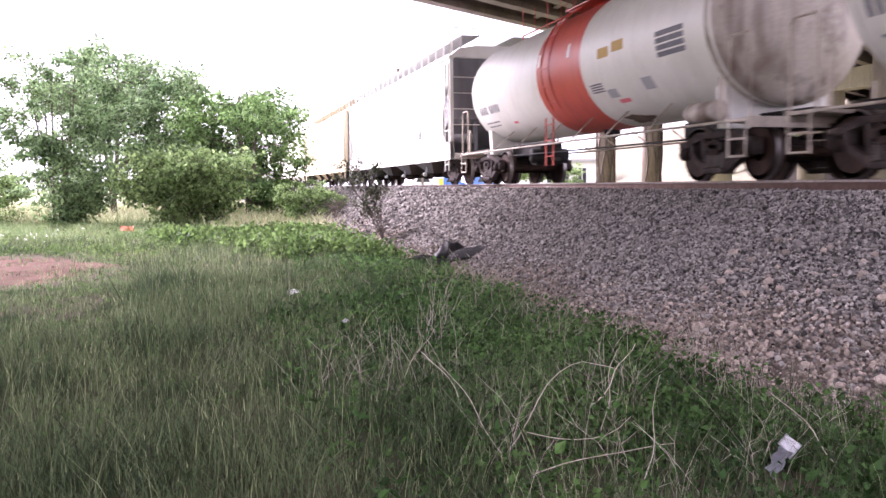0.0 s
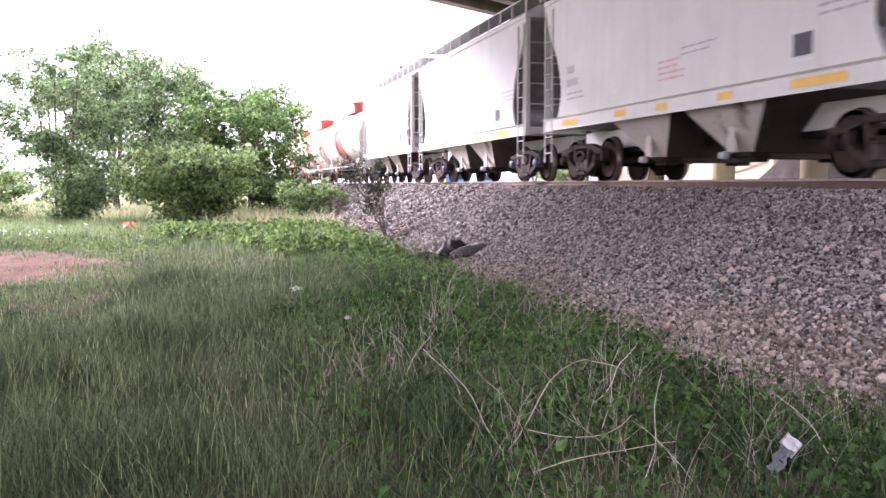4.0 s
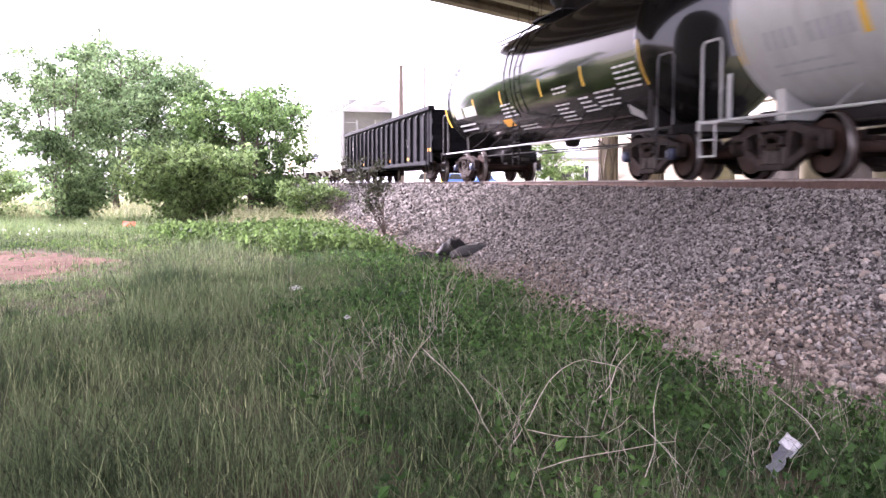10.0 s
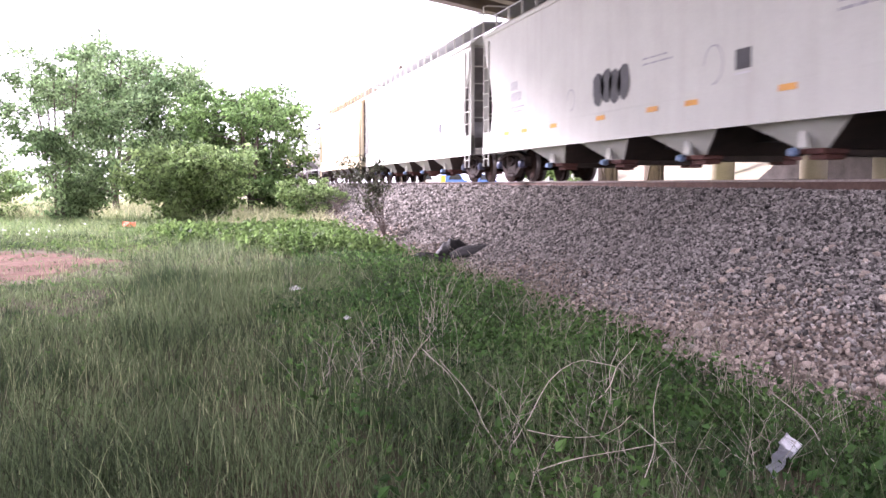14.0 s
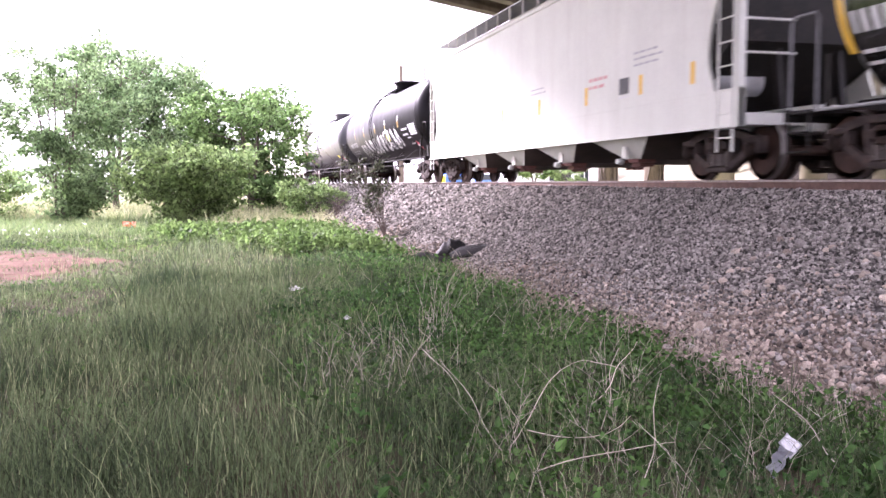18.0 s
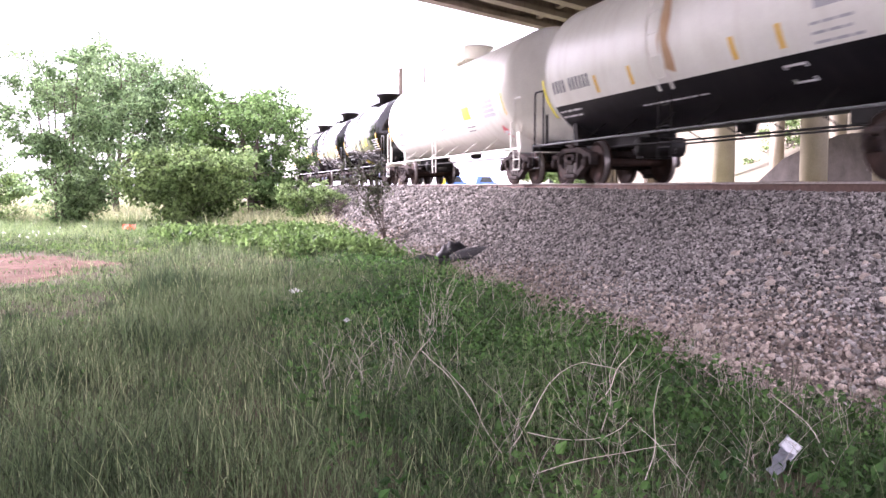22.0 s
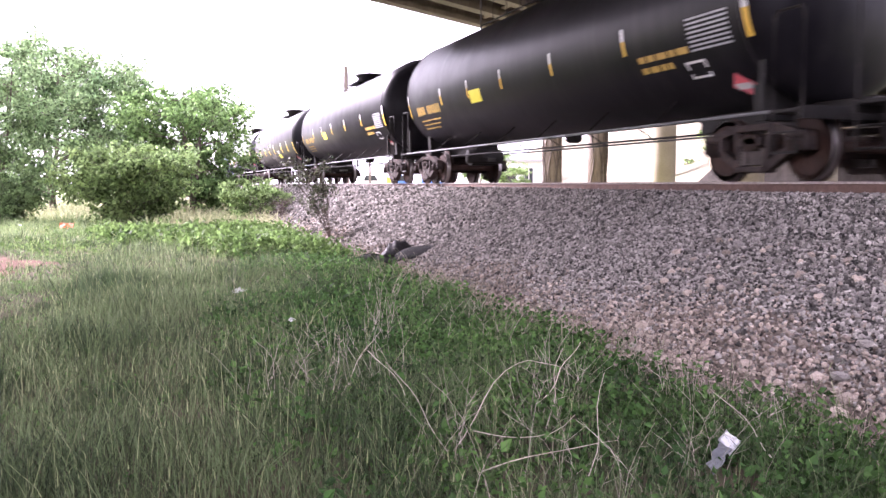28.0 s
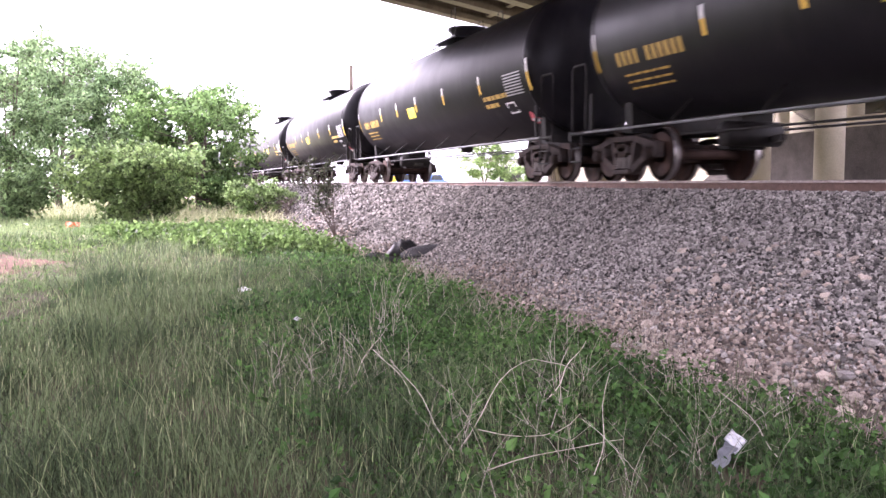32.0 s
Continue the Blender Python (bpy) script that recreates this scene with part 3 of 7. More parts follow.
def on_dirt(x, y):
    edge = 1 + 0.16 * np.sin(x * 2.1 + y * 1.3) + 0.10 * np.sin(y * 4.3 - x * 1.1)
    return ((x - DIRT_X) / DIRT_A) ** 2 + ((y - DIRT_Y) / DIRT_B) ** 2 < edge * 0.86


bm = bmesh.new()
ring = []
for k in range(72):
    a = k * math.tau / 72
    r = 1.0 + 0.07 * math.sin(5 * a + 1) + 0.05 * math.sin(11 * a)
    x, y = DIRT_X + DIRT_A * r * math.cos(a), DIRT_Y + DIRT_B * r * math.sin(a)
    ring.append((x, y))
for k in range(24):
    s0, s1 = k / 24, (k + 1) / 24
    for i in range(72):
        j = (i + 1) % 72
        q = []
        for s, n in ((s0, i), (s1, i), (s1, j), (s0, j)):
            x, y = DIRT_X + (ring[n][0] - DIRT_X) * s, DIRT_Y + (ring[n][1] - DIRT_Y) * s
            q.append(bm.verts.new((x, y, float(ground_height(x, y)) + 0.03 + 0.02 * math.sin(x * 9 + 2 * math.sin(y * 5)) * math.sin(y * 8) - 0.05 * s ** 8)))
        bm.faces.new(q)
bmesh.ops.remove_doubles(bm, verts=bm.verts, dist=0.001)
dirt = new("dirt_patch", as_mesh("dirt_patch", bm, M["dirt"]))
tagged(dirt, "bare patch of reddish earth in the grass", "dirt", kind="structure")

# track bed
bx = np.concatenate([np.arange(3.5, CREST_X, 0.16), np.arange(CREST_X, TC + 3.3, 0.3)])
by = np.concatenate([np.arange(-40, 60, 0.35), np.arange(60, 200, 3.0), [300, 600]])
v, f = sheet(bx, by, lambda x, y: np.where(x < TOE, ground_height(x, y) + 0.03 - 0.4 * np.maximum(3.95 + 0.2 * np.sin(y * 1.7) - x, 0), bed_height(x) + 0.03 * wave(x * 2, y * 2) * (x < CREST_X - 0.2)))
ballast = new("ballast", raw_mesh("ballast", v, f, M["bed"], True))
ballast.data.materials.append(M["fines"])
for poly in ballast.data.polygons:
    poly.material_index = 1 if poly.center.x < 5.35 + 0.3 * math.sin(poly.center.y * 1.1) else 0
tagged(ballast, "sloping bed of grey crushed stone under the track", "track bed", kind="structure")


def stones(n, x0, x1, y0, y1, size, material, name, seed, flat=0.75, fade=None, cut=False, rest=False):
    """Many crushed stones lying on the slope, joined into one mesh."""
    r = np.random.default_rng(seed)
    bm = bmesh.new()
    if cut:
        # a squat eight-sided chip
        tips = [bm.verts.new(p) for p in ((1.1, 0, 0), (0, 1.1, 0), (-1.1, 0, 0), (0, -1.1, 0), (0, 0, 1.1), (0, 0, -1.1))]
        for i in range(4):
            bm.faces.new((tips[i], tips[(i + 1) % 4], tips[4]))
            bm.faces.new((tips[(i + 1) % 4], tips[i], tips[5]))
        bm.verts.index_update()
    else:
        bmesh.ops.create_icosphere(bm, subdivisions=1, radius=1)
    base = np.array([v.co[:] for v in bm.verts])
    tri = np.array([[v.index for v in f.verts] for f in bm.faces])
    bm.free()
    px, py = r.uniform(x0, x1, n), r.uniform(y0, y1, n)
    if rest:
        keep = (py < 3.3) | (py < px - 0.6)
        px, py = px[keep], py[keep]
        n = len(px)
    if fade is not None:
        keep = (r.random(n) < fade(px, py)) & (py > px - 0.7)
        px, py = px[keep], py[keep]
        n = len(px)
    s = size * np.exp(r.normal(0, 0.24, n))
    pts = base[None] * (1 + r.uniform(-0.36, 0.34, (n, len(base), 1))) * s[:, None, None] * np.stack([r.uniform(0.75, 1.3, n), r.uniform(0.75, 1.3, n), r.uniform(0.65, 1.05, n) * flat / 0.75], -1)[:, None]
    a = r.uniform(0, math.tau, n)
    b = r.uniform(-1.2, 1.2, n)
    ca, sa, cb, sb = np.cos(a)[:, None], np.sin(a)[:, None], np.cos(b)[:, None], np.sin(b)[:, None]
    x, y, z = pts[..., 0], pts[..., 1], pts[..., 2]
    y, z = y * cb - z * sb, y * sb + z * cb
    x, y = x * ca - y * sa, x * sa + y * ca
    h = np.where(px < TOE, ground_height(px, py), bed_height(px) + 0.03 * wave(px * 2, py * 2) * (px < CREST_X - 0.2))
    pts = np.stack([x + px[:, None], y + py[:, None], z + (h + size * r.uniform(-0.1, 1.9, n))[:, None]], -1)
    faces = (tri[None] + (np.arange(n) * len(base))[:, None, None]).reshape(-1, 3)
    ob = new(name, raw_mesh(name, pts.reshape(-1, 3), faces, material))
    ob.parent = ballast
    return tagged(ob, kind="stuff")


low = lambda x, y: np.clip((5.75 + 0.25 * np.sin(y * 1.1) - x) / 0.9, 0, 1) * np.clip((x - 3.5) / 1.2, 0.1, 1)
high = lambda x, y: np.clip((x - 4.75 - 0.25 * np.sin(y * 1.1)) / 0.9, 0.15, 1)
stones(50000, 4.7, TC - 0.95, 3.2, 11, 0.0175, M["stone_grey"], "crushed_stone", 1, fade=high)
stones(46000, 4.7, TC - 0.95, 11, 17, 0.0215, M["stone_grey"], "crushed_stone", 8, fade=high, cut=True)
stones(30000, 4.7, TC - 0.95, 17, 24, 0.029, M["stone_grey"], "crushed_stone", 18, fade=high, cut=True)
stones(36000, 4.7, TC - 0.95, 24, 50, 0.042, M["stone_grey"], "crushed_stone", 2, fade=high, cut=True)
stones(9000, 4.8, TC - 0.95, 50, 120, 0.07, M["stone_grey"], "crushed_stone", 3, cut=True)
stones(13000, 3.85, 6.9, 3.2, 11, 0.019, M["stone_tan"], "tan_stone", 4, fade=low)
stones(16000, 3.85, 6.9, 11, 24, 0.020, M["stone_tan"], "tan_stone", 7, fade=low, cut=True)
stones(9000, 4.0, 6.7, 24, 60, 0.034, M["stone_tan"], "tan_stone", 5, fade=low, cut=True)
stones(9000, 3.7, 5.4, 3.2, 18, 0.012, M["stone_tan"], "stone_chips", 9, cut=True)
stones(2600, TC - 0.6, TC + 0.6, 2, 30, 0.045, M["stone_grey"], "crushed_stone", 6, cut=True)

stones(11000, 4.5, TC - 0.95, -16, 8, 0.042, M["stone_grey"], "crushed_stone", 12, cut=True, rest=True)

# rails
RAIL_PROFILE = [(-0.07, -0.178), (0.07, -0.178), (0.07, -0.166), (0.014, -0.150), (0.012, -0.046), (0.034, -0.036), (0.036, -0.008), (0.028, 0.0),
                (-0.028, 0.0), (-0.036, -0.008), (-0.034, -0.036), (-0.012, -0.046), (-0.014, -0.150), (-0.07, -0.166)]
for sx in (-1, 1):
    rail = thing("rail", "long steel rail with a worn head and rusty web", "rail", "rails of the track", "structure")
    bm = bmesh.new()
    prism(bm, [(TC + sx * 0.755 + x, RAIL + z) for x, z in RAIL_PROFILE if z <= -0.03], -60, 700, "y")
    part("web", bm, M["rail_web"], rail)
    bm = bmesh.new()
    prism(bm, [(TC + sx * 0.755 + x, RAIL + z) for x, z in RAIL_PROFILE if z > -0.04], -60, 700, "y")
    part("head", bm, M["rail_head"], rail, "smooth grey rail head")
sleepers = thing("sleepers", "row of weathered timber sleepers sunk in the stone", "sleeper", kind="structure")
bm = bmesh.new()
box(bm, -1.3, 1.3, -0.115, 0.115, -0.18, 0, 0.01)
tie_mesh = as_mesh("sleeper", bm, M["tie"])
for k in range(180):
    link("sleeper", tie_mesh, sleepers, pose(TC + random.uniform(-0.03, 0.03), -25 + k * 0.52, RAIL - 0.176, 0, 0, random.uniform(-1, 1)))

# ---- overpass ----
SKEW = 0.69
SOFFIT = 8.8
# near edge is unseen; width chosen for how much sky it blocks
WIDE = 29.4


def deck_y(x, off):
    return 34.85 + SKEW * (x - 8.45) - off


def slab(bm, off0, off1, z0, z1, x0=-60, x1=95):
    q = [bm.verts.new((x, deck_y(x, o), z)) for z in (z0, z1) for x, o in ((x0, off0), (x1, off0), (x1, off1), (x0, off1))]
    for f in ((0, 3, 2, 1), (4, 5, 6, 7), (0, 1, 5, 4), (1, 2, 6, 5), (2, 3, 7, 6), (3, 0, 4, 7)):
        bm.faces.new([q[i] for i in f])


bridge = thing("overpass", "concrete road overpass on girders crossing above the track", "bridge", kind="structure")
bm = bmesh.new()
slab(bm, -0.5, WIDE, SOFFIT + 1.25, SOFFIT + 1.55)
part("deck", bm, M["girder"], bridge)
for o0 in (-0.5, WIDE - 0.3):
    bm = bmesh.new()
    slab(bm, o0, o0 + 0.3, SOFFIT + 1.55, SOFFIT + 2.4)
    part("parapet", bm, M["concrete"], bridge)
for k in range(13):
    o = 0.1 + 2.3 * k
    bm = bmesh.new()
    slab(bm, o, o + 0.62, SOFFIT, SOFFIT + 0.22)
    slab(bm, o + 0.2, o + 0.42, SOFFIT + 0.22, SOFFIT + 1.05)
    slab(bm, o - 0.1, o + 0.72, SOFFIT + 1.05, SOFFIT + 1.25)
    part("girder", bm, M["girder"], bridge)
for x in (-20, 2.5, 14.5, 31, 46):
    bm = bmesh.new()
    for k in range(12):
        o = 0.75 + 2.3 * k
        q = [(x, deck_y(x, o)), (x, deck_y(x, o + 1.5)), (x + 0.3, deck_y(x + 0.3, o + 1.5)), (x + 0.3, deck_y(x + 0.3, o))]
        lo = [bm.verts.new((*p, SOFFIT + 0.3)) for p in q]
        hi = [bm.verts.new((*p, SOFFIT + 1.25)) for p in q]
        bm.faces.new(lo)
        for i in range(4):
            bm.faces.new((lo[i], lo[(i + 1) % 4], hi[(i + 1) % 4], hi[i]))
    part("diaphragm", bm, M["girder"], bridge)
for row_x, ys_, rad in ((22.0, (25.1, 28.9, 34.95, 41.2, 46.6), 0.49), (39.5, (43.0, 49.5, 55.9, 62.0), 0.48)):
    bm = bmesh.new()
    box(bm, row_x - 0.6, row_x + 0.6, ys_[0] - 6.0, ys_[-1] + 1.0, SOFFIT - 1.25, SOFFIT - 0.004, 0.03)
    part("pier_cap", bm, M["concrete"], bridge, "beige concrete pier cap")
    for n, y in enumerate(ys_):
        bm = bmesh.new()
        lathe(bm, [(0.6, rad), (SOFFIT - 1.25, rad)], "z", 28, (row_x, y, 0))
        viny = row_x < 30 and n > 2
        part("column", bm, M["bark_col"] if viny else M["column"], bridge, "column under brown vine stems" if viny else "round cream concrete column")
        if viny:
            bm = bmesh.new()
            for k in range(16):
                a = random.uniform(0, math.tau)
                pts = [(row_x + (rad + 0.03) * math.cos(a + 0.25 * math.sin(j * 0.9 + k)), y + (rad + 0.03) * math.sin(a + 0.25 * math.sin(j * 0.9 + k)), 1.2 + j * 0.55) for j in range(11)]
                tube(bm, pts, 0.05, 5, 0.02)
            part("vine_stems", bm, M["bark"], bridge, "twisted brown vine stems")

# sloping bank at the overpass's end, and a pale bank behind it
bank = thing("abutment_slope", "dark paved slope under the end of the overpass", "embankment", kind="structure")
bm = bmesh.new()
prism(bm, [(41.6, 1.2), (38.4, 2.95), (36.4, 3.5), (34.4, 3.9), (30.0, 4.0), (8.0, 4.0), (8.0, 1.2)], 27.5, 37.5)
part("slope", bm, M["slope"], bank)
bm = bmesh.new()
box(bm, 36.6, 37.6, 18, 41, 3.9, 5.4, 0.03)
part("wall_cap", bm, M["column"], bank, "pale concrete strip along the slope")
bank = thing("pale_bank", "pale sandy bank with dry grass beyond the track", "embankment", kind="structure")
xs = np.linspace(30, 110, 41)
ys = np.linspace(48, 140, 47)


def bank_height(x, y):
    d = np.clip((x - 34 - 0.16 * (y - 60)) / 23, 0, 1)
    return 1.2 + 8.3 * d * d * (3 - 2 * d) + 0.2 * wave(x * 0.3, y * 0.3) * d


v, f = sheet(xs, ys, bank_height)
link("bank", raw_mesh("bank", v, f, M["sand"], True), bank)


# ---- the train ----
# shared running gear
def build_gear():
    g = {}
    bm = bmesh.new()
    lathe(bm, [(0.075, 0.10), (0.075, 0.16), (0.045, 0.17), (0.03, 0.36), (0.075, 0.38), (0.075, 0.447)], "x", 26, close=True)
    lathe(bm, [(-0.065, 0.10), (-0.03, 0.17), (-0.03, 0.38), (-0.065, 0.40), (-0.065, 0.485), (-0.035, 0.487), (-0.03, 0.46)], "x", 26, close=False)
    g["wheel"] = None
    lathe(bm, [(-0.03, 0.46), (0.068, 0.455), (0.075, 0.447)], "x", 26, close=False, index=lambda s, c: 1)
    g["wheel"] = as_mesh("wheel", bm, M["wheel"], M["tread"])
    bm = bmesh.new()
    lathe(bm, [(-1.08, 0.07), (-0.85, 0.075), (-0.8, 0.10), (-0.6, 0.10), (-0.5, 0.085), (0.5, 0.085), (0.6, 0.10), (0.8, 0.10), (0.85, 0.075), (1.08, 0.07)], "x", 14)
    g["axle"] = as_mesh("axle", bm, M["wheel"])
    bm = bmesh.new()
    box(bm, -1.12, 1.12, -0.16, 0.16, 0.42, 0.66, 0.02)
    box(bm, -0.3, 0.3, -0.3, 0.3, 0.6, 0.72, 0.02)
    lathe(bm, [(0.70, 0.2), (0.8, 0.2)], "z", 18)
    for s in (-1, 1):
        beam(bm, (-0.9, s * 0.36, 0.38), (0.9, s * 0.36, 0.38), 0.1, 0.12)
        beam(bm, (0, s * 0.36, 0.38), (0, s * 0.08, 0.5), 0.06, 0.08)
    g["bolster"] = as_mesh("truck_bolster", bm, M["steel_dark"])
    bm = bmesh.new()
    for s in (-1, 1):
        beam(bm, (0, s * 0.98, 0.61), (0, s * 0.40, 0.75), 0.17, 0.11)
        beam(bm, (0, s * 0.90, 0.50), (0, s * 0.22, 0.16), 0.15, 0.11)
        beam(bm, (0, s * 0.27, 0.18), (0, s * 0.38, 0.74), 0.16, 0.09, (0, 1, 0))
        box(bm, -0.09, 0.09, s * 1.06 - 0.05, s * 1.06 + 0.05, 0.40, 0.64, 0.02)
        box(bm, -0.09, 0.09, s * 0.74 - 0.05, s * 0.74 + 0.05, 0.42, 0.64, 0.02)
        box(bm, -0.1, 0.1, s * 0.89 - 0.21, s * 0.89 + 0.21, 0.585, 0.67, 0.02)
    box(bm, -0.09, 0.09, -0.44, 0.44, 0.70, 0.80, 0.025)
    box(bm, -0.13, 0.13, -0.30, 0.30, 0.12, 0.21, 0.025)
    box(bm, -0.12, 0.12, -0.24, 0.24, 0.50, 0.62, 0.02)
    g["side"] = as_mesh("side_frame", bm, M["truck_dust"])
    bm = bmesh.new()
    for y in (-0.2, 0, 0.2):
        prof = []
        for k in range(6):
            prof += [(0.22 + k * 0.043, 0.066), (0.2415 + k * 0.043, 0.095)]
        lathe(bm, prof, "z", 9, (0, y, 0))
    g["spring"] = as_mesh("spring", bm, M["spring"])
    for key, m in (("cap_dark", M["steel_dark"]), ("cap_blue", M["cap_blue"])):
        bm = bmesh.new()
        lathe(bm, [(-0.10, 0.10), (0.05, 0.11), (0.09, 0.085), (0.10, 0.03)], "x", 14)
        g[key] = as_mesh("bearing_cap", bm, m)
    bm = bmesh.new()
    box(bm, -0.09, 0.09, -0.75, -0.12, 0.76, 0.98, 0.02)
    box(bm, -0.16, 0.14, -0.16, 0.10, 0.70, 1.06, 0.04)
    box(bm, -0.20, -0.08, -0.05, 0.16, 0.74, 1.02, 0.03)
    tube(bm, [(0.1, -0.5, 0.8), (0.28, -0.3, 0.55), (0.25, -0.05, 0.42), (0.12, 0.1, 0.5)], 0.03, 6)
    g["coupler"] = as_mesh("coupler", bm, M["steel_dark"])
    return g


GEAR = build_gear()


def running_gear(car, half, tc, caps="cap_dark"):
    for sy in (-1, 1):
        truck = link("truck", GEAR["bolster"], car, pose(0, sy * tc, 0), "rusty cast steel truck")
        for sx in (-1, 1):
            link("side_frame", GEAR["side"], truck, pose(sx * 1.0, 0, 0))
            link("spring", GEAR["spring"], truck, pose(sx * 1.0, 0, 0))
            for w in (-0.89, 0.89):
                link("bearing_cap", GEAR[caps], truck, pose(sx * 1.08, w, 0.457, 0, 0, 0 if sx > 0 else 180))
        for w in (-0.89, 0.89):
            axle = link("wheel_set", GEAR["axle"], car, pose(0, sy * tc + w, 0.457))
            for sx in (-1, 1):
                link("wheel", GEAR["wheel"], axle, pose(sx * 0.775, 0, 0, 0, 0, 0 if sx > 0 else 180))
        link("coupler", GEAR["coupler"], car, pose(0, sy * half, 0, 0, 0, 0 if sy > 0 else 180))


# lettering and notices: flat pieces on a side given by place(y, q)
BLOCK = [0]


def inked(bm, verts):
    """A face that belongs to the present block of marks."""
    layer = bm.faces.layers.int.get("block") or bm.faces.layers.int.new("block")
    bm.faces.new(verts)[layer] = BLOCK[0]


def decal(bm, place, y0, y1, q0, q1, n=3, slant=0.0, own=True):
    BLOCK[0] += own
    rows = []
    for i in range(n + 1):
        q, s = q0 + (q1 - q0) * i / n, slant * i / n
        rows.append((place(y0 + s, q), place(y1 + s, q)))
    if not bm.faces.layers.int.get("block"):
        bm.faces.layers.int.new("block")
    rows = [(bm.verts.new(a), bm.verts.new(b)) for a, b in rows]
    for (a, b), (c, d) in zip(rows, rows[1:]):
        inked(bm, (a, b, d, c))


def word(bm, place, y, q, h, chars, w=None):
    """A word shown as one bar a letter; it runs towards -y. chars: "x" a letter, " " a space."""
    w = w or h * 0.62
    BLOCK[0] += 1
    for k, c in enumerate(chars):
        if c == "x":
            decal(bm, place, y - k * w, y - k * w - w * 0.58, q, q + h, 2, own=False)


def lines(bm, place, y, q, width, n, h=0.07, gap=0.13, ragged=0.3):
    BLOCK[0] += 1
    for k in range(n):
        at, end = y, y - width * (1 - ragged * random.random())
        while at > end + 0.06:
            to = max(at - random.uniform(0.13, 0.34), end)
            decal(bm, place, at, to, q - k * gap, q - k * gap + h * 0.8, 1, own=False)
            at = to - 0.055


def stroke(bm, place, pts, w):
    """A brushed line through (y, q) points."""
    BLOCK[0] += 1
    if not bm.faces.layers.int.get("block"):
        bm.faces.layers.int.new("block")
    left, right = [], []
    for i, (y, q) in enumerate(pts):
        a, b = pts[max(i - 1, 0)], pts[min(i + 1, len(pts) - 1)]
        d = Vector((b[0] - a[0], b[1] - a[1])).normalized()
        left.append(bm.verts.new(place(y - d.y * w / 2, q + d.x * w / 2)))
        right.append(bm.verts.new(place(y + d.y * w / 2, q - d.x * w / 2)))
    for i in range(len(pts) - 1):
        inked(bm, (left[i], left[i + 1], right[i + 1], right[i]))


def blob(bm, place, y, q, ry, rq, wob=0.15, seed=0, n=22):
    BLOCK[0] += 1
    if not bm.faces.layers.int.get("block"):
        bm.faces.layers.int.new("block")
    r = random.Random(seed)
    ph = [r.uniform(0, 6.3) for _ in range(3)]
    c = bm.verts.new(place(y, q))
    ring = []
    for k in range(n):
        a = k * math.tau / n
        s = 1 + wob * (math.sin(3 * a + ph[0]) + 0.6 * math.sin(5 * a + ph[1]) + 0.5 * math.sin(8 * a + ph[2]))
        ring.append(bm.verts.new(place(y + ry * s * math.cos(a), q + rq * s * math.sin(a))))
    for k in range(n):
        inked(bm, (c, ring[k], ring[(k + 1) % n]))


def curvy(y, q, h, seed):
    """The bends of one painted squiggle."""
    r = random.Random(seed * 7 + 3)
    w = h * 0.62
    pts = [(r.uniform(-0.15, 0.15), r.uniform(-0.05, 0.15))]
    for k in range(r.choice((4, 5, 6))):
        pts.append((-0.5 + 0.62 * math.cos(k * 2.1 + seed) + r.uniform(-0.15, 0.15), 0.5 + 0.52 * math.sin(k * 1.7 + seed * 1.3) + r.uniform(-0.1, 0.1)))
    return [(y + w * a, q + h * b) for a, b in pts]


def rounded(pts, n=4):
    """Catmull-Rom through points."""
    out = []
    for i in range(len(pts) - 1):
        p0, p1, p2, p3 = (pts[max(i - 1, 0)], pts[i], pts[i + 1], pts[min(i + 2, len(pts) - 1)])
        for k in range(n):
            t = k / n
            out.append(tuple(0.5 * (2 * p1[c] + (p2[c] - p0[c]) * t + (2 * p0[c] - 5 * p1[c] + 4 * p2[c] - p3[c]) * t * t + (3 * p1[c] - p0[c] - 3 * p2[c] + p3[c]) * t ** 3) for c in (0, 1)))
    return out + [pts[-1]]


class Marks:
    """Gathers the painted marks of one car by kind and paint, each kind one part."""

    def __init__(self, car, surface):
        self.car, self.surface, self.made = car, surface, {}

    def bm(self, name, paint, lift=0.005):
        key = (name, paint, lift)
        if key not in self.made:
            self.made[key] = bmesh.new()
        return self.made[key], self.surface(lift)

    def done(self):
        """Each block of lettering, strip and plate a part; a sprayed picture stays whole."""
        for (name, paint, lift), b in self.made.items():
            layer = b.faces.layers.int["block"]
            whole = any(w in name for w in ("ring", "frame", "panel"))
            groups = {}
            for f in b.faces:
                groups.setdefault(0 if whole else f[layer], []).append(f)
            for faces in groups.values():
                verts, index, polys = [], {}, []
                for f in faces:
                    for v in f.verts:
                        if v not in index:
                            index[v] = len(verts)
                            verts.append(v.co[:])
                    polys.append([index[v] for v in f.verts])
                me = bpy.data.meshes.new(name)
                me.from_pydata(verts, [], polys)
                me.materials.append(M[paint])
                link(name, me, self.car)
            b.free()


def tank_side(R, zc):
    return lambda lift: (lambda y, q: (-(R + lift) * math.cos(q / R), y, zc + (R + lift) * math.sin(q / R)))


def flat_side(x):
    return lambda lift: (lambda y, q: (x - lift, y, q))


def ladder(name, car, y, z0, z1, x, w=0.42, step=0.33, mat="white", arc=None):
    bm = bmesh.new()
    put = arc or (lambda yy, z: (x, yy, z))
    n = max(int((z1 - z0) / step), 1)
    fine = 8 if arc else 1
    for s in (-w / 2, w / 2):
        tube(bm, [put(y + s, z0 + (z1 - z0) * k / fine) for k in range(fine + 1)], 0.022, 6)
    for k in range(n):
        z = z0 + (k + 0.6) * step
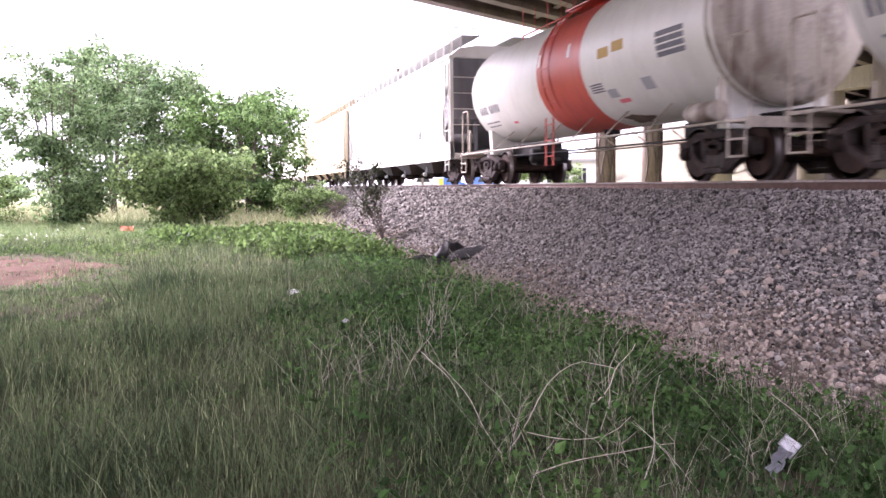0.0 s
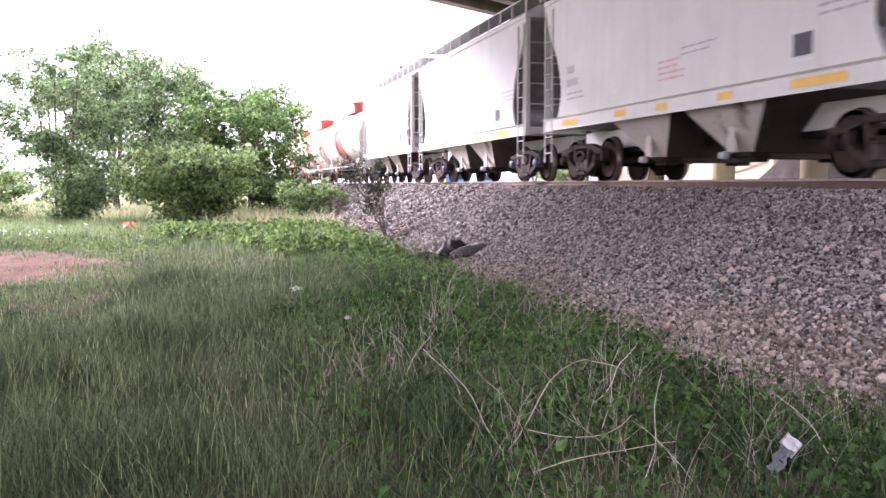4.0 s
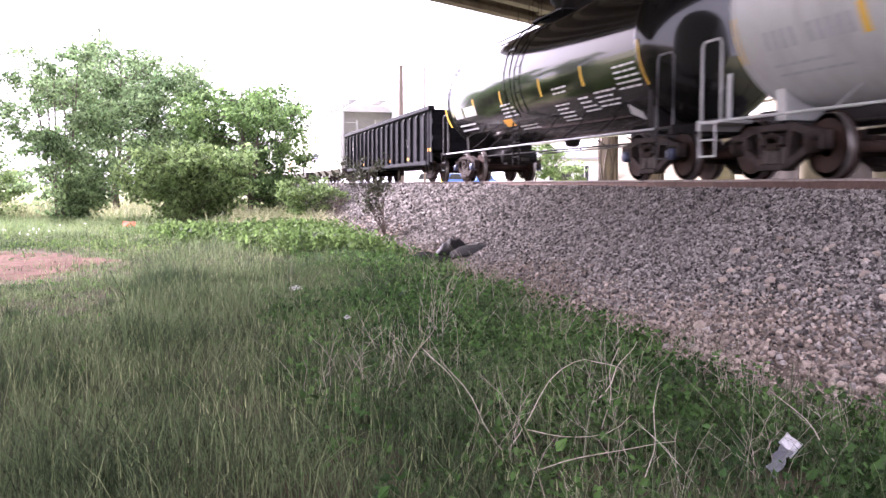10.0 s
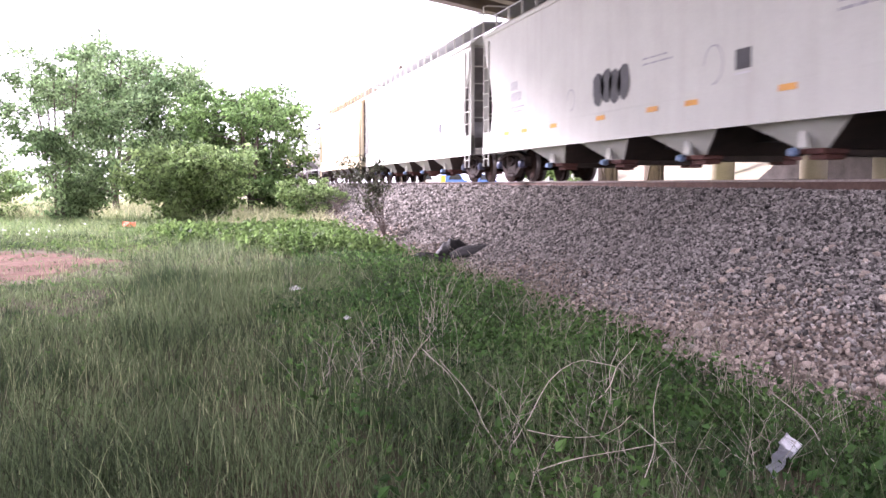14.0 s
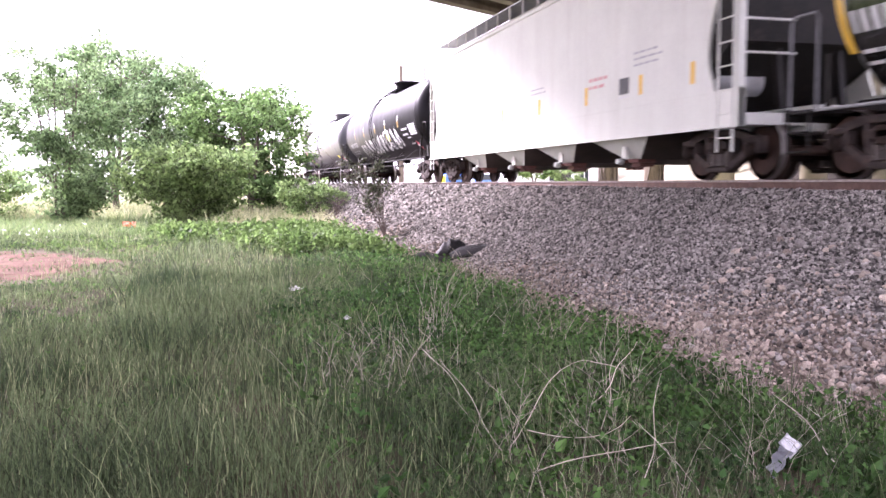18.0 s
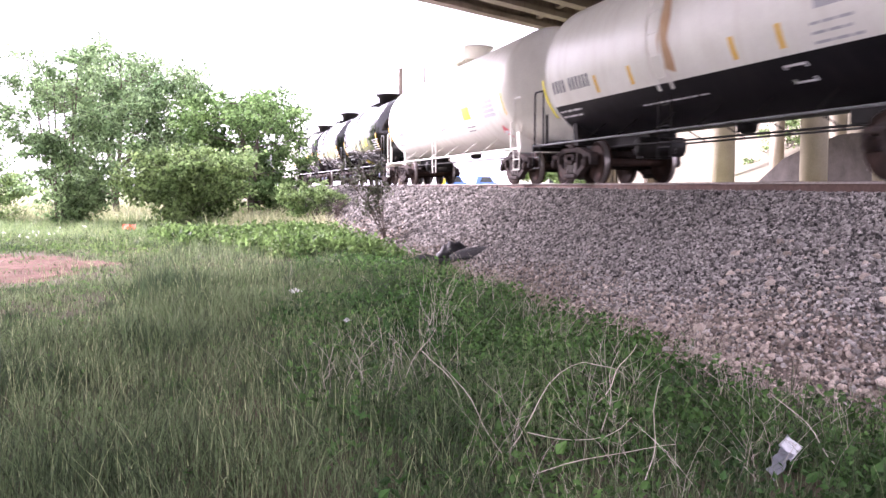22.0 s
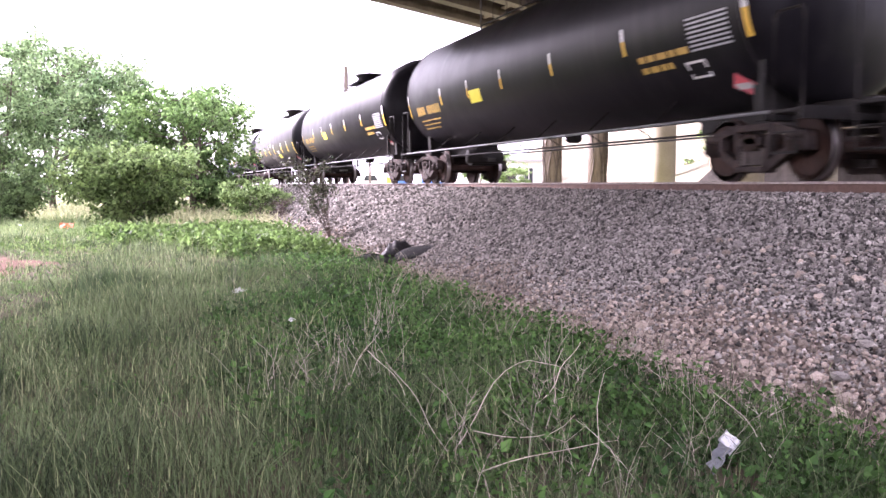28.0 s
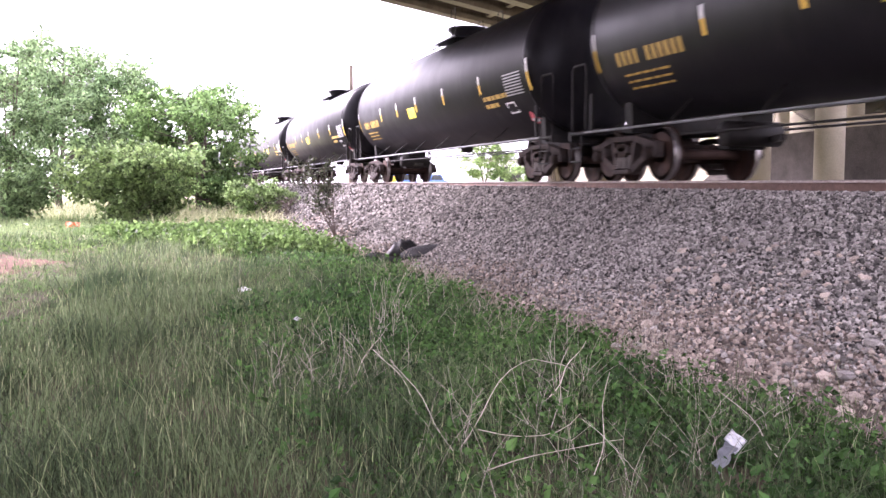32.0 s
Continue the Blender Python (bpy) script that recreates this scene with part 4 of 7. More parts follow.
        if z < z1:
            tube(bm, [put(y - w / 2, z), put(y + w / 2, z)], 0.014, 5)
    return part(name, bm, M[mat], car)


def tank_car(L, R, zc, coat, label, bands=(), lower=None, frame_mat="frame_black", rail_mat=None, dome="frame_black", caps="cap_dark", marks=None,
             catwalk=True, rods=True, tall_dome=0.5, mid_ladder=True, end_gap=0.95, hand_wheel=False, end_tank=False, truck_in=1.92, line_mat=None):
    """A tank car of length L over the couplers. bands: (from, to, paint) along its length."""
    car = thing("tank_car", label, "tank car", "cars of the freight train")
    half, tc = L / 2, L / 2 - truck_in
    ye = half - end_gap
    dd = 0.62
    rail_mat = rail_mat or frame_mat
    line_mat = line_mat or rail_mat
    paints = [coat]
    for b in bands:
        if b[2] not in paints:
            paints.append(b[2])
    if lower:
        paints.append(lower)

    def index(s, c):
        if lower and c.z < zc - 0.88:
            return paints.index(lower)
        for a, b, p in bands:
            if a < s < b:
                return paints.index(p)
        return 0

    cuts = sorted({round(c, 3) for b in bands for c in b[:2] if abs(c) < ye - dd} | {-ye + dd, ye - dd})
    prof = [(-ye + dd - dd * math.cos(a), R * math.sin(a)) for a in [k * math.pi / 16 for k in range(1, 8)]]
    for k, c in enumerate(cuts):
        prof.append((c, R))
    prof += [(ye - dd + dd * math.cos(a), R * math.sin(a)) for a in [k * math.pi / 16 for k in range(7, 0, -1)]]
    bm = bmesh.new()
    lathe(bm, prof, "y", 56, (0, 0, zc), index)
    part("tank", bm, [M[p] for p in paints], car)
    # seams
    for y in (-ye + dd, ye - dd):
        bm = bmesh.new()
        lathe(bm, [(y - 0.035, R + 0.002), (y - 0.025, R + 0.012), (y + 0.025, R + 0.012), (y + 0.035, R + 0.002)], "y", 56, (0, 0, zc), close=False)
        part("seam", bm, M[coat], car)
    low = zc - R
    for sy in (-1, 1):
        bm = bmesh.new()
        box(bm, -0.32, 0.32, sy * (half - 0.45), sy * (half - 4.2), 0.78, 1.10, 0.02)
        part("stub_sill", bm, M[frame_mat], car)
        bm = bmesh.new()
        prism(bm, [(-0.95, 0.86), (0.95, 0.86), (0.99, zc - R * 0.76), (0.94, zc - R * 0.76), (0.6, low + 0.12), (0, low + 0.01), (-0.6, low + 0.12), (-0.94, zc - R * 0.76), (-0.99, zc - R * 0.76)],
              sy * tc - 0.12, sy * tc + 0.12, "y")
        part("saddle", bm, M[frame_mat if lower or coat in ("gloss_black", "dull_black", "dark_grey") else coat], car)
        # end platform with its rails
        bm = bmesh.new()
        box(bm, -1.45, 1.45, sy * (half - 1.05), sy * (half - 0.42), 0.87, 0.92, 0.01)
        box(bm, -1.45, 1.45, sy * (half - 0.46), sy * (half - 0.40), 0.78, 0.94)
        part("end_platform", bm, M[rail_mat], car)
        for x in (-1.40, 1.40):
            bm = bmesh.new()
            y0, y1 = sy * (half - 1.02), sy * (half - 0.46)
            tube(bm, [(x, y0, 0.9), (x, y0, 2.1), (x, y0 + (y1 - y0) * 0.12, 2.18), (x, y1 - (y1 - y0) * 0.12, 2.18), (x, y1, 2.1), (x, y1, 0.9)], 0.022, 7)
            part("hand_rail", bm, M["rail_grey" if line_mat == "galv" else rail_mat], car)
            bm = bmesh.new()
            box(bm, x - 0.025, x + 0.025, sy * (half - 1.25) - 0.03, sy * (half - 1.25) + 0.03, 0.88, 1.6)
            part("rail_post", bm, M[rail_mat], car)
        bm = bmesh.new()
        for z in (0.36, 0.62):
            tube(bm, [(-1.45, sy * (half - 0.5), z), (-1.45, sy * (half - 0.95), z)], 0.018, 5)
        for y in (0.5, 0.95):
            tube(bm, [(-1.45, sy * (half - y), 0.34), (-1.45, sy * (half - y), 0.9)], 0.018, 5)
        part("step", bm, M[rail_mat], car)
    for x in (-1.43, 1.43):
        bm = bmesh.new()
        tube(bm, [(x, -half + 1.0, 0.9), (x, half - 1.0, 0.9)], 0.022, 8)
        # a pale line_mat puts the light on this thin rail into its colour
        part("side_rail", bm, M[line_mat], car)
        bm = bmesh.new()
        tube(bm, [(x, 0, 0.9), (math.copysign(R * 0.56, x), 0.2, zc - R * 0.835)], 0.016, 6)
        bracket = as_mesh("rail_bracket", bm, M[rail_mat])
        for k in range(6):
            link("rail_bracket", bracket, car, pose(0, (k - 2.5) * (L - 5.5) / 6, 0))
    if rods:
        bm = bmesh.new()
        tube(bm, [(-0.8, -tc + 1.2, 0.74), (-0.7, tc - 1.2, 0.78)], 0.02, 7)
        part("brake_pipe", bm, M[frame_mat], car)
    bm = bmesh.new()
    lathe(bm, [(-0.62, 0.1), (-0.57, 0.2), (0.42, 0.2), (0.47, 0.1)], "x", 18, (0, tc - 2.3, 0.74))
    part("air_reservoir", bm, M[frame_mat], car, "black steel air cylinder")
    bm = bmesh.new()
    beam(bm, (-0.5, tc - 3.6, 0.62), (0.5, tc - 1.9, 0.66), 0.06, 0.1)
    box(bm, -0.4, 0.3, tc - 2.2, tc - 1.85, 0.5, 0.8, 0.03)
    part("brake_cylinder", bm, M[frame_mat], car)
    bm = bmesh.new()
    lathe(bm, [(low - 0.16, 0.10), (low - 0.12, 0.18), (low + 0.1, 0.22)], "z", 16, (0, 0, 0))
    part("bottom_outlet", bm, M[frame_mat], car)
    # top fittings
    top = zc + R
    bm = bmesh.new()
    lathe(bm, [(top - 0.1, 0.44), (top + tall_dome - 0.2, 0.48), (top + tall_dome - 0.12, 0.60), (top + tall_dome - 0.04, 0.60), (top + tall_dome, 0.3)], "z", 24)
    part("manway", bm, M[dome], car)
    bm = bmesh.new()
    box(bm, -0.75, 0.75, -1.0, 1.0, top + 0.0, top + 0.035)
    part("top_platform", bm, M[dome], car)
    for x in (-0.73, 0.73):
        for s in (-1, 1):
            bm = bmesh.new()
            tube(bm, [(x, s * 1.0, top - 0.1), (x, s * 1.0, top + 0.8), (x, s * 0.62, top + 0.8), (x, s * 0.62, top)], 0.013, 5)
            part("top_railing", bm, M[dome], car)
    if catwalk:
        bm = bmesh.new()
        tube(bm, [(-0.5, 0.9, top + 0.02), (-0.5, 4.6, top + 0.02)], 0.022, 6)
        tube(bm, [(-0.5, 4.6, top - 0.15), (-0.5, 4.6, top + 0.75)], 0.014, 5)
        for k in range(5):
            tube(bm, [(-0.45, 1.0 + k * 0.9, top - 0.12), (-0.5, 1.0 + k * 0.9, top + 0.02), (-0.5, 1.0 + k * 0.9, top + 0.62)], 0.012, 5)
        part("top_pipe", bm, M[dome], car)
    if mid_ladder:
        arc = lambda yy, q: (-(R + 0.14) * math.cos((q - zc) / R), yy, zc + (R + 0.14) * math.sin((q - zc) / R))
        ladder("ladder", car, 0.3, zc - 0.95, zc + 1.95, 0, 0.45, 0.36, bands[0][2] if bands else coat, arc)
        ladder("ladder", car, 0.3, 0.40, 1.5, -1.43, 0.45, 0.36, bands[0][2] if bands else rail_mat)
    if end_tank:
        bm = bmesh.new()
        lathe(bm, [(-0.45, 0.06), (-0.42, 0.17), (0.42, 0.17), (0.45, 0.06)], "y", 16, (-1.2, -half + 2.0, 1.12))
        part("air_cylinder", bm, M["grimy_white"], car, "grimy white air cylinder")
    # brake wheel on one end
    if hand_wheel:
        bm = bmesh.new()
        pts = [(-0.9 + 0.27 * math.cos(a), -half + 0.7, 2.0 + 0.27 * math.sin(a)) for a in [k * math.tau / 16 for k in range(17)]]
        tube(bm, pts, 0.022, 5)
        for k in range(3):
            a = k * math.pi / 3
            tube(bm, [(-0.9 - 0.26 * math.cos(a), -half + 0.7, 2.0 - 0.26 * math.sin(a)), (-0.9 + 0.26 * math.cos(a), -half + 0.7, 2.0 + 0.26 * math.sin(a))], 0.012, 5)
        tube(bm, [(-0.9, -half + 0.7, 0.9), (-0.9, -half + 0.7, 2.0)], 0.03, 6)
        part("brake_wheel", bm, M[frame_mat], car)
    running_gear(car, half, tc, caps)
    if marks:
        mk = Marks(car, tank_side(R, zc))
        marks(mk, L, R)
        mk.done()
    return car


def hopper_car(L, bays, coat, label, height=4.6, end_mat=None, caps="cap_dark", marks=None, gate="steel_dark", sill="white", bay_mat=None, notch=1.0, solid_end=False, ledge=0.055):
    """A covered hopper of length L over the couplers with a row of discharge bays."""
    car = thing("hopper_car", label, "hopper car", "cars of the freight train")
    half, tc = L / 2, L / 2 - 1.8
    ye = half - 0.62
    W = 1.5
    eave, sill0, sill1 = height - 0.58, (1.14 if bays == 2 else 0.80), (1.37 if bays == 2 else 1.33)
    floor = sill0 + 0.16
    # ends default to the dirty tone with recess shade painted in
    end_mat = end_mat or "shaded_grimy_end"
    bay_mat = bay_mat or coat
    # hull with sloping ends
    bm = bmesh.new()
    if solid_end:
        hull = [(-ye + 0.25, eave), (-ye + 0.25, 2.1), (-ye + 2.6, floor), (ye - 2.6, floor), (ye - 0.25, 2.1), (ye - 0.25, eave)]
    else:
        hull = [(-ye + 0.55, eave), (-ye + 0.75, 3.7), (-ye + 3.2, floor), (ye - 3.2, floor), (ye - 0.75, 3.7), (ye - 0.55, eave)]
    prism(bm, hull, -W + 0.06, W - 0.06)
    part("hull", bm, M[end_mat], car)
    # side sheets, cut away in a curve at the ends
    curve = [(0.0, eave), (0.03, eave - 0.35), (0.22 * notch, eave - 0.75), (0.62 * notch, eave - 1.25), (0.86 * notch, eave - 1.8), (0.88 * notch, eave - 2.2), (0.72 * notch, sill1 + 0.1), (0.62 * notch, sill1 - 0.02)]
    curve = rounded(curve, 3)
    for sx in (-1, 1):
        bm = bmesh.new()
        poly = [(ye - d - 0.1, z) for d, z in curve] + [(-ye + d + 0.1, z) for d, z in reversed(curve)]
        prism(bm, poly, sx * W, sx * (W - 0.05))
        part("side_sheet", bm, M[coat], car)
        bm = bmesh.new()
        prism(bm, [(sx * (W + 0.015), sill0), (sx * (W + 0.015), sill1), (sx * (W + ledge), sill1 + 0.035), (sx * (W - 0.12), sill1 + 0.035), (sx * (W - 0.12), sill0 + 0.02), (sx * (W + 0.06), sill0 - 0.02)], -ye, ye, "y")
        part("side_sill", bm, M[coat], car)
        bm = bmesh.new()
        box(bm, sx * (W + 0.03), sx * (W - 0.08), -ye, ye, eave - 0.04, eave + 0.06, 0.01)
        part("top_chord", bm, M[coat], car)
    # roof, hatches and walkways
    bm = bmesh.new()
    prism(bm, [(-W, eave), (W, eave), (1.15, height - 0.28), (0.6, height - 0.18), (-0.6, height - 0.18), (-1.15, height - 0.28)], -ye + 0.1, ye - 0.1, "y")
    part("roof", bm, M[coat], car)
    for k in range(bays):
        y = (k - (bays - 1) / 2) * (L - 3.6) / bays
        bm = bmesh.new()
        lathe(bm, [(height - 0.2, 0.38), (height - 0.1, 0.38), (height - 0.06, 0.3)], "z", 16, (0, y, 0))
        part("roof_hatch", bm, M[coat], car)
    for x in (-0.85, 0.85):
        bm = bmesh.new()
        box(bm, x - 0.3, x + 0.3, -ye - 0.1, ye + 0.1, height + 0.06, height + 0.10)
        part("roof_walkway", bm, M["galv"], car)
        bm = bmesh.new()
        beam(bm, (0, 0, -0.27), (0, 0, 0.07), 0.05, 0.03)
        post = as_mesh("walkway_support", bm, M[coat])
        n = int(L / 1.1)
        for k in range(n + 1):
            link("walkway_support", post, car, pose(x + math.copysign(0.28, x), -ye + 2 * ye * k / n, height))
    # ends
    for sy in (-1, 1):
        for sx in (-1, 1):
            bm = bmesh.new()
            box(bm, sx * (W - 0.0), sx * (W - 0.11), sy * ye, sy * (ye - 0.11), sill0, eave)
            part("corner_post", bm, M[coat], car)
            lad = ladder("ladder", car, sy * (ye - 0.32), 0.42, height - 0.75, sx * (W + 0.02), 0.42, 0.36, coat)
        bm = bmesh.new()
        tube(bm, [(-W, sy * ye, eave), (-W, sy * (ye + 0.04), height + 0.28), (-W + 0.12, sy * (ye + 0.04), height + 0.32), (-0.6, sy * (ye + 0.04), height + 0.32), (-0.55, sy * (ye + 0.04), height + 0.1)], 0.022, 6)
        part("roof_rail", bm, M[coat], car)
        bm = bmesh.new()
        box(bm, -W, W, sy * ye, sy * (ye - 0.9), sill0 + 0.02, sill0 + 0.2, 0.01)
        box(bm, -0.34, 0.34, sy * (half - 0.4), sy * (half - 4.5), 0.72, 1.12, 0.015)
        part("end_sill", bm, M[coat], car)
        bm = bmesh.new()
        for x in (-0.55, 0.55):
            beam(bm, (x, sy * (ye - 0.3), 1.1), (x, sy * (ye - 0.7), 3.6), 0.1, 0.12, (0, 1, 0))
        part("end_brace", bm, M[end_mat], car)
        bm = bmesh.new()
        tube(bm, [(-W + 0.1, sy * (ye - 0.06), 0), (-0.5, sy * (ye - 0.06), 0)], 0.018, 5)
        iron = as_mesh("grab_iron", bm, M[coat])
        for k in range(4):
            link("grab_iron", iron, car, pose(0, 0, 1.9 + 0.5 * k))
    bm = bmesh.new()
    lathe(bm, [(-0.35, 0.1), (-0.3, 0.24), (0.5, 0.24), (0.55, 0.1)], "x", 16, (-0.8, -ye + 1.35, 1.62))
    part("air_reservoir", bm, M["galv"], car)
    bm = bmesh.new()
    box(bm, -0.3, 0.3, -half + 2.5, half - 2.5, 0.62, 1.1, 0.02)
    part("centre_sill", bm, M["frame_black"], car)
    # bays
    inner = L - 7.4 + (0.6 if bays > 2 else 0)
    span = inner / bays
    for k in range(bays):
        y = (k - (bays - 1) / 2) * span
        a = span / 2 * 0.97
        bm = bmesh.new()
        hi = [bm.verts.new(p) for p in ((-W + 0.08, y - a, floor + 0.01), (W - 0.08, y - a, floor + 0.01), (W - 0.08, y + a, floor + 0.01), (-W + 0.08, y + a, floor + 0.01))]
        lo = [bm.verts.new(p) for p in ((-0.95, y - 0.3, 0.42), (0.95, y - 0.3, 0.42), (0.95, y + 0.3, 0.42), (-0.95, y + 0.3, 0.42))]
        bm.faces.new(hi)
        bm.faces.new(lo[::-1])
        for i in range(4):
            bm.faces.new((hi[i], lo[i], lo[(i + 1) % 4], hi[(i + 1) % 4]))
        # slopes and undersides get the painted shade, outer faces the car's paint
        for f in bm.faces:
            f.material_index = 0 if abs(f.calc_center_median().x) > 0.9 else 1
        bay = part("discharge_bay", bm, [M[bay_mat], M["bay_shade"]], car)
        bm = bmesh.new()
        for sx in (-1, 1):
            box(bm, sx * 0.98, sx * 0.6, y - 0.26, y + 0.26, 0.35, 0.43, 0.015)
            box(bm, sx * 0.9, sx * 0.6, y - 0.2, y + 0.2, 0.27, 0.35, 0.015)
        tube(bm, [(-1.15, y + 0.2, 0.38), (1.15, y + 0.2, 0.38)], 0.03, 8)
        part("gate", bm, M[gate], bay)
        # the gate's middle carries the same painted shade
        bm = bmesh.new()
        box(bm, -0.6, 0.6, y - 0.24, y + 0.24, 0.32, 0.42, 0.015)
        part("gate_slide", bm, M["bay_shade"], bay)
        bm = bmesh.new()
        lathe(bm, [(-1.22, 0.05), (-1.12, 0.07), (-1.08, 0.05)], "x", 12, (0, y + 0.2, 0.38))
        part("gate_handle", bm, M["pale_blue" if caps == "cap_blue" and bays > 2 else "lilac_grey"], bay)
        bm = bmesh.new()
        prism(bm, [(y - 0.12, 0.44), (y + 0.12, 0.44), (y + 0.05, floor), (y - 0.05, floor)], -1.16, -1.12)
        part("bay_rib", bm, M[bay_mat], bay)
    running_gear(car, half, tc, caps)
    if marks:
        mk = Marks(car, flat_side(-W - 0.001))
        mk.L = L
        marks(mk, L, W)
        mk.done()
    return car


def gondola_car(L, label, marks=None):
    car = thing("gondola_car", label, "gondola car", "cars of the freight train")
    half, tc = L / 2, L / 2 - 2.6
    ye, W, z0, z1 = half - 0.75, 1.5, 0.62, 2.5
    bm = bmesh.new()
    box(bm, -W + 0.05, W - 0.05, -ye, ye, 1.0, 1.1)
    part("floor", bm, M["frame_black"], car)
    for sx in (-1, 1):
        bm = bmesh.new()
        poly = [(-ye, z0 + 0.08), (-ye + 1.2, z0), (ye - 1.2, z0), (ye, z0 + 0.08), (ye, z1), (-ye, z1)]
        prism(bm, poly, sx * (W - 0.02), sx * (W - 0.07))
        part("side_sheet", bm, M["gon_black"], car)
        n = 17
        for k in range(n):
            y = -ye + 0.9 + (2 * ye - 1.8) * k / (n - 1)
            bm = bmesh.new()
            zb = z0 + 0.06
            prism(bm, [(sx * (W - 0.02), zb), (sx * (W + 0.09), zb + 0.12), (sx * (W + 0.09), z1 - 0.15), (sx * (W - 0.02), z1)], y - 0.09, y + 0.09, "y")
            part("side_rib", bm, M["gon_black"], car)
        bm = bmesh.new()
        box(bm, sx * (W + 0.12), sx * (W - 0.1), -ye - 0.04, ye + 0.04, z1 - 0.02, z1 + 0.13, 0.02)
        part("top_chord", bm, M["gon_black"], car)
        bm = bmesh.new()
        box(bm, sx * (W + 0.05), sx * (W - 0.08), -ye + 0.3, ye - 0.3, z0 - 0.02, z0 + 0.1, 0.01)
        part("bottom_chord", bm, M["gon_black"], car)
    for sy in (-1, 1):
        bm = bmesh.new()
        box(bm, -W, W, sy * ye, sy * (ye - 0.06), 1.0, z1)
        for z in (1.5, 2.1):
            box(bm, -W, W, sy * (ye + 0.1), sy * ye, z - 0.08, z + 0.08, 0.02)
        part("end_wall", bm, M["gon_black"], car)
        bm = bmesh.new()
        box(bm, -0.34, 0.34, sy * (half - 0.42), sy * (half - 4.5), 0.72, 1.02, 0.015)
        part("end_sill", bm, M["frame_black"], car)
        ladder("ladder", car, sy * (ye - 0.35), 0.5, 2.6, -W - 0.06, 0.42, 0.36, "gon_black")
    bm = bmesh.new()
    box(bm, -0.3, 0.3, -half + 3, half - 3, 0.62, 1.0, 0.02)
    part("centre_sill", bm, M["frame_black"], car)
    bm = bmesh.new()
    lathe(bm, [(-0.7, 0.12), (-0.65, 0.25), (0.5, 0.25), (0.55, 0.12)], "y", 16, (-0.75, tc - 3.2, 0.6))
    part("air_reservoir", bm, M["frame_black"], car)
    running_gear(car, half, tc, "cap_dark")
    if marks:
        mk = Marks(car, flat_side(-W + 0.02))
        marks(mk, L, W)
        mk.done()
    return car


# ---- painted marks, car by car; heights on a tank are arc lengths from its middle ----
def strips(mk, ys, q, paint="yellow", h=0.42, w=0.1, topped=True):
    for y in ys:
        b, s = mk.bm("reflector_strip", paint)
        decal(b, s, y, y - w, q - h / 2, q + h / 2, 2)
        if topped:
            b, s = mk.bm("white_reflector", "ink_white", 0.006)
            decal(b, s, y, y - w, q + h / 2, q + h / 2 + 0.2, 2)


def diamond(mk, y, q, paint="placard", r=0.26, stripe=True):
    b, s = mk.bm("placard", paint, 0.03)
    BLOCK[0] += 1
    if not b.faces.layers.int.get("block"):
        b.faces.layers.int.new("block")
    inked(b, [b.verts.new(s(*p)) for p in ((y, q - r), (y - r, q), (y, q + r), (y + r, q))])
    if stripe:
        b, s = mk.bm("placard_stripe", "ink_white", 0.036)
        decal(b, s, y + 0.18, y - 0.18, q - 0.06, q + 0.06, 1)


def marks_red_band(mk, L, R):
    b, s = mk.bm("lettering", "ink_dark")
    word(b, s, L * 0.375, -0.68, 0.22, "xxxx xxxxx", 0.17)
    lines(b, s, L * 0.37, -0.98, 1.1, 2, 0.06)
    b, s = mk.bm("notice_plate", "ink_dark")
    for k in range(4):
        decal(b, s, -L * 0.10, -L * 0.10 - 0.55, -0.82 + 0.055 * k, -0.785 + 0.055 * k, 1)
        decal(b, s, -L * 0.29, -L * 0.29 - 0.95, -0.45 + 0.12 * k, -0.36 + 0.12 * k, 1)
    b, s = mk.bm("small_plate", "ink_grey")
    decal(b, s, -L * 0.14, -L * 0.14 - 0.4, -1.0, -0.8)
    decal(b, s, -L * 0.235, -L * 0.235 - 0.4, -0.98, -0.72)
    b, s = mk.bm("warning_notice", "placard")
    decal(b, s, -L * 0.155, -L * 0.155 - 0.45, -1.16, -1.06, 1)
    decal(b, s, L * 0.24, L * 0.24 - 0.3, -1.13, -1.05, 1)
    b, s = mk.bm("orange_notice", "ink_gold")
    decal(b, s, -L * 0.14, -L * 0.14 - 0.5, -0.15, 0.05)
    decal(b, s, -L * 0.18, -L * 0.18 - 0.5, -0.1, 0.1)
    b, s = mk.bm("stain", "grime")
    blob(b, s, -L * 0.15, -1.72, 0.5, 0.2, 0.2, 6)
    strips(mk, (L * 0.07, -L * 0.04), 0.25, "cream", 0.3, 0.12, False)


def marks_brown_band(mk, L, R):
    b, s = mk.bm("lettering", "ink_dark")
    word(b, s, L * 0.35, -0.68, 0.24, "xxxx xxxxxx", 0.17)
    lines(b, s, L * 0.34, -0.98, 1.3, 2, 0.06)
    lines(b, s, -L * 0.19, -0.35, 1.3, 6, 0.06)
    lines(b, s, -L * 0.06, -0.9, 0.9, 2, 0.05)
    b, s = mk.bm("warning_notice", "placard")
    decal(b, s, -L * 0.062, -L * 0.062 - 0.45, -1.24, -1.14, 1)
    decal(b, s, L * 0.14, L * 0.14 - 0.3, -1.1, -1.02, 1)
    b, s = mk.bm("amber_notice", "amber")
    decal(b, s, L * 0.214, L * 0.214 - 0.35, -1.05, -0.9, 1)
    b, s = mk.bm("yellow_notice", "lemon")
    decal(b, s, -L * 0.123, -L * 0.123 - 0.7, -0.65, -0.2, 4)
    b, s = mk.bm("purple_scrawl", "spray_plum", 0.006)
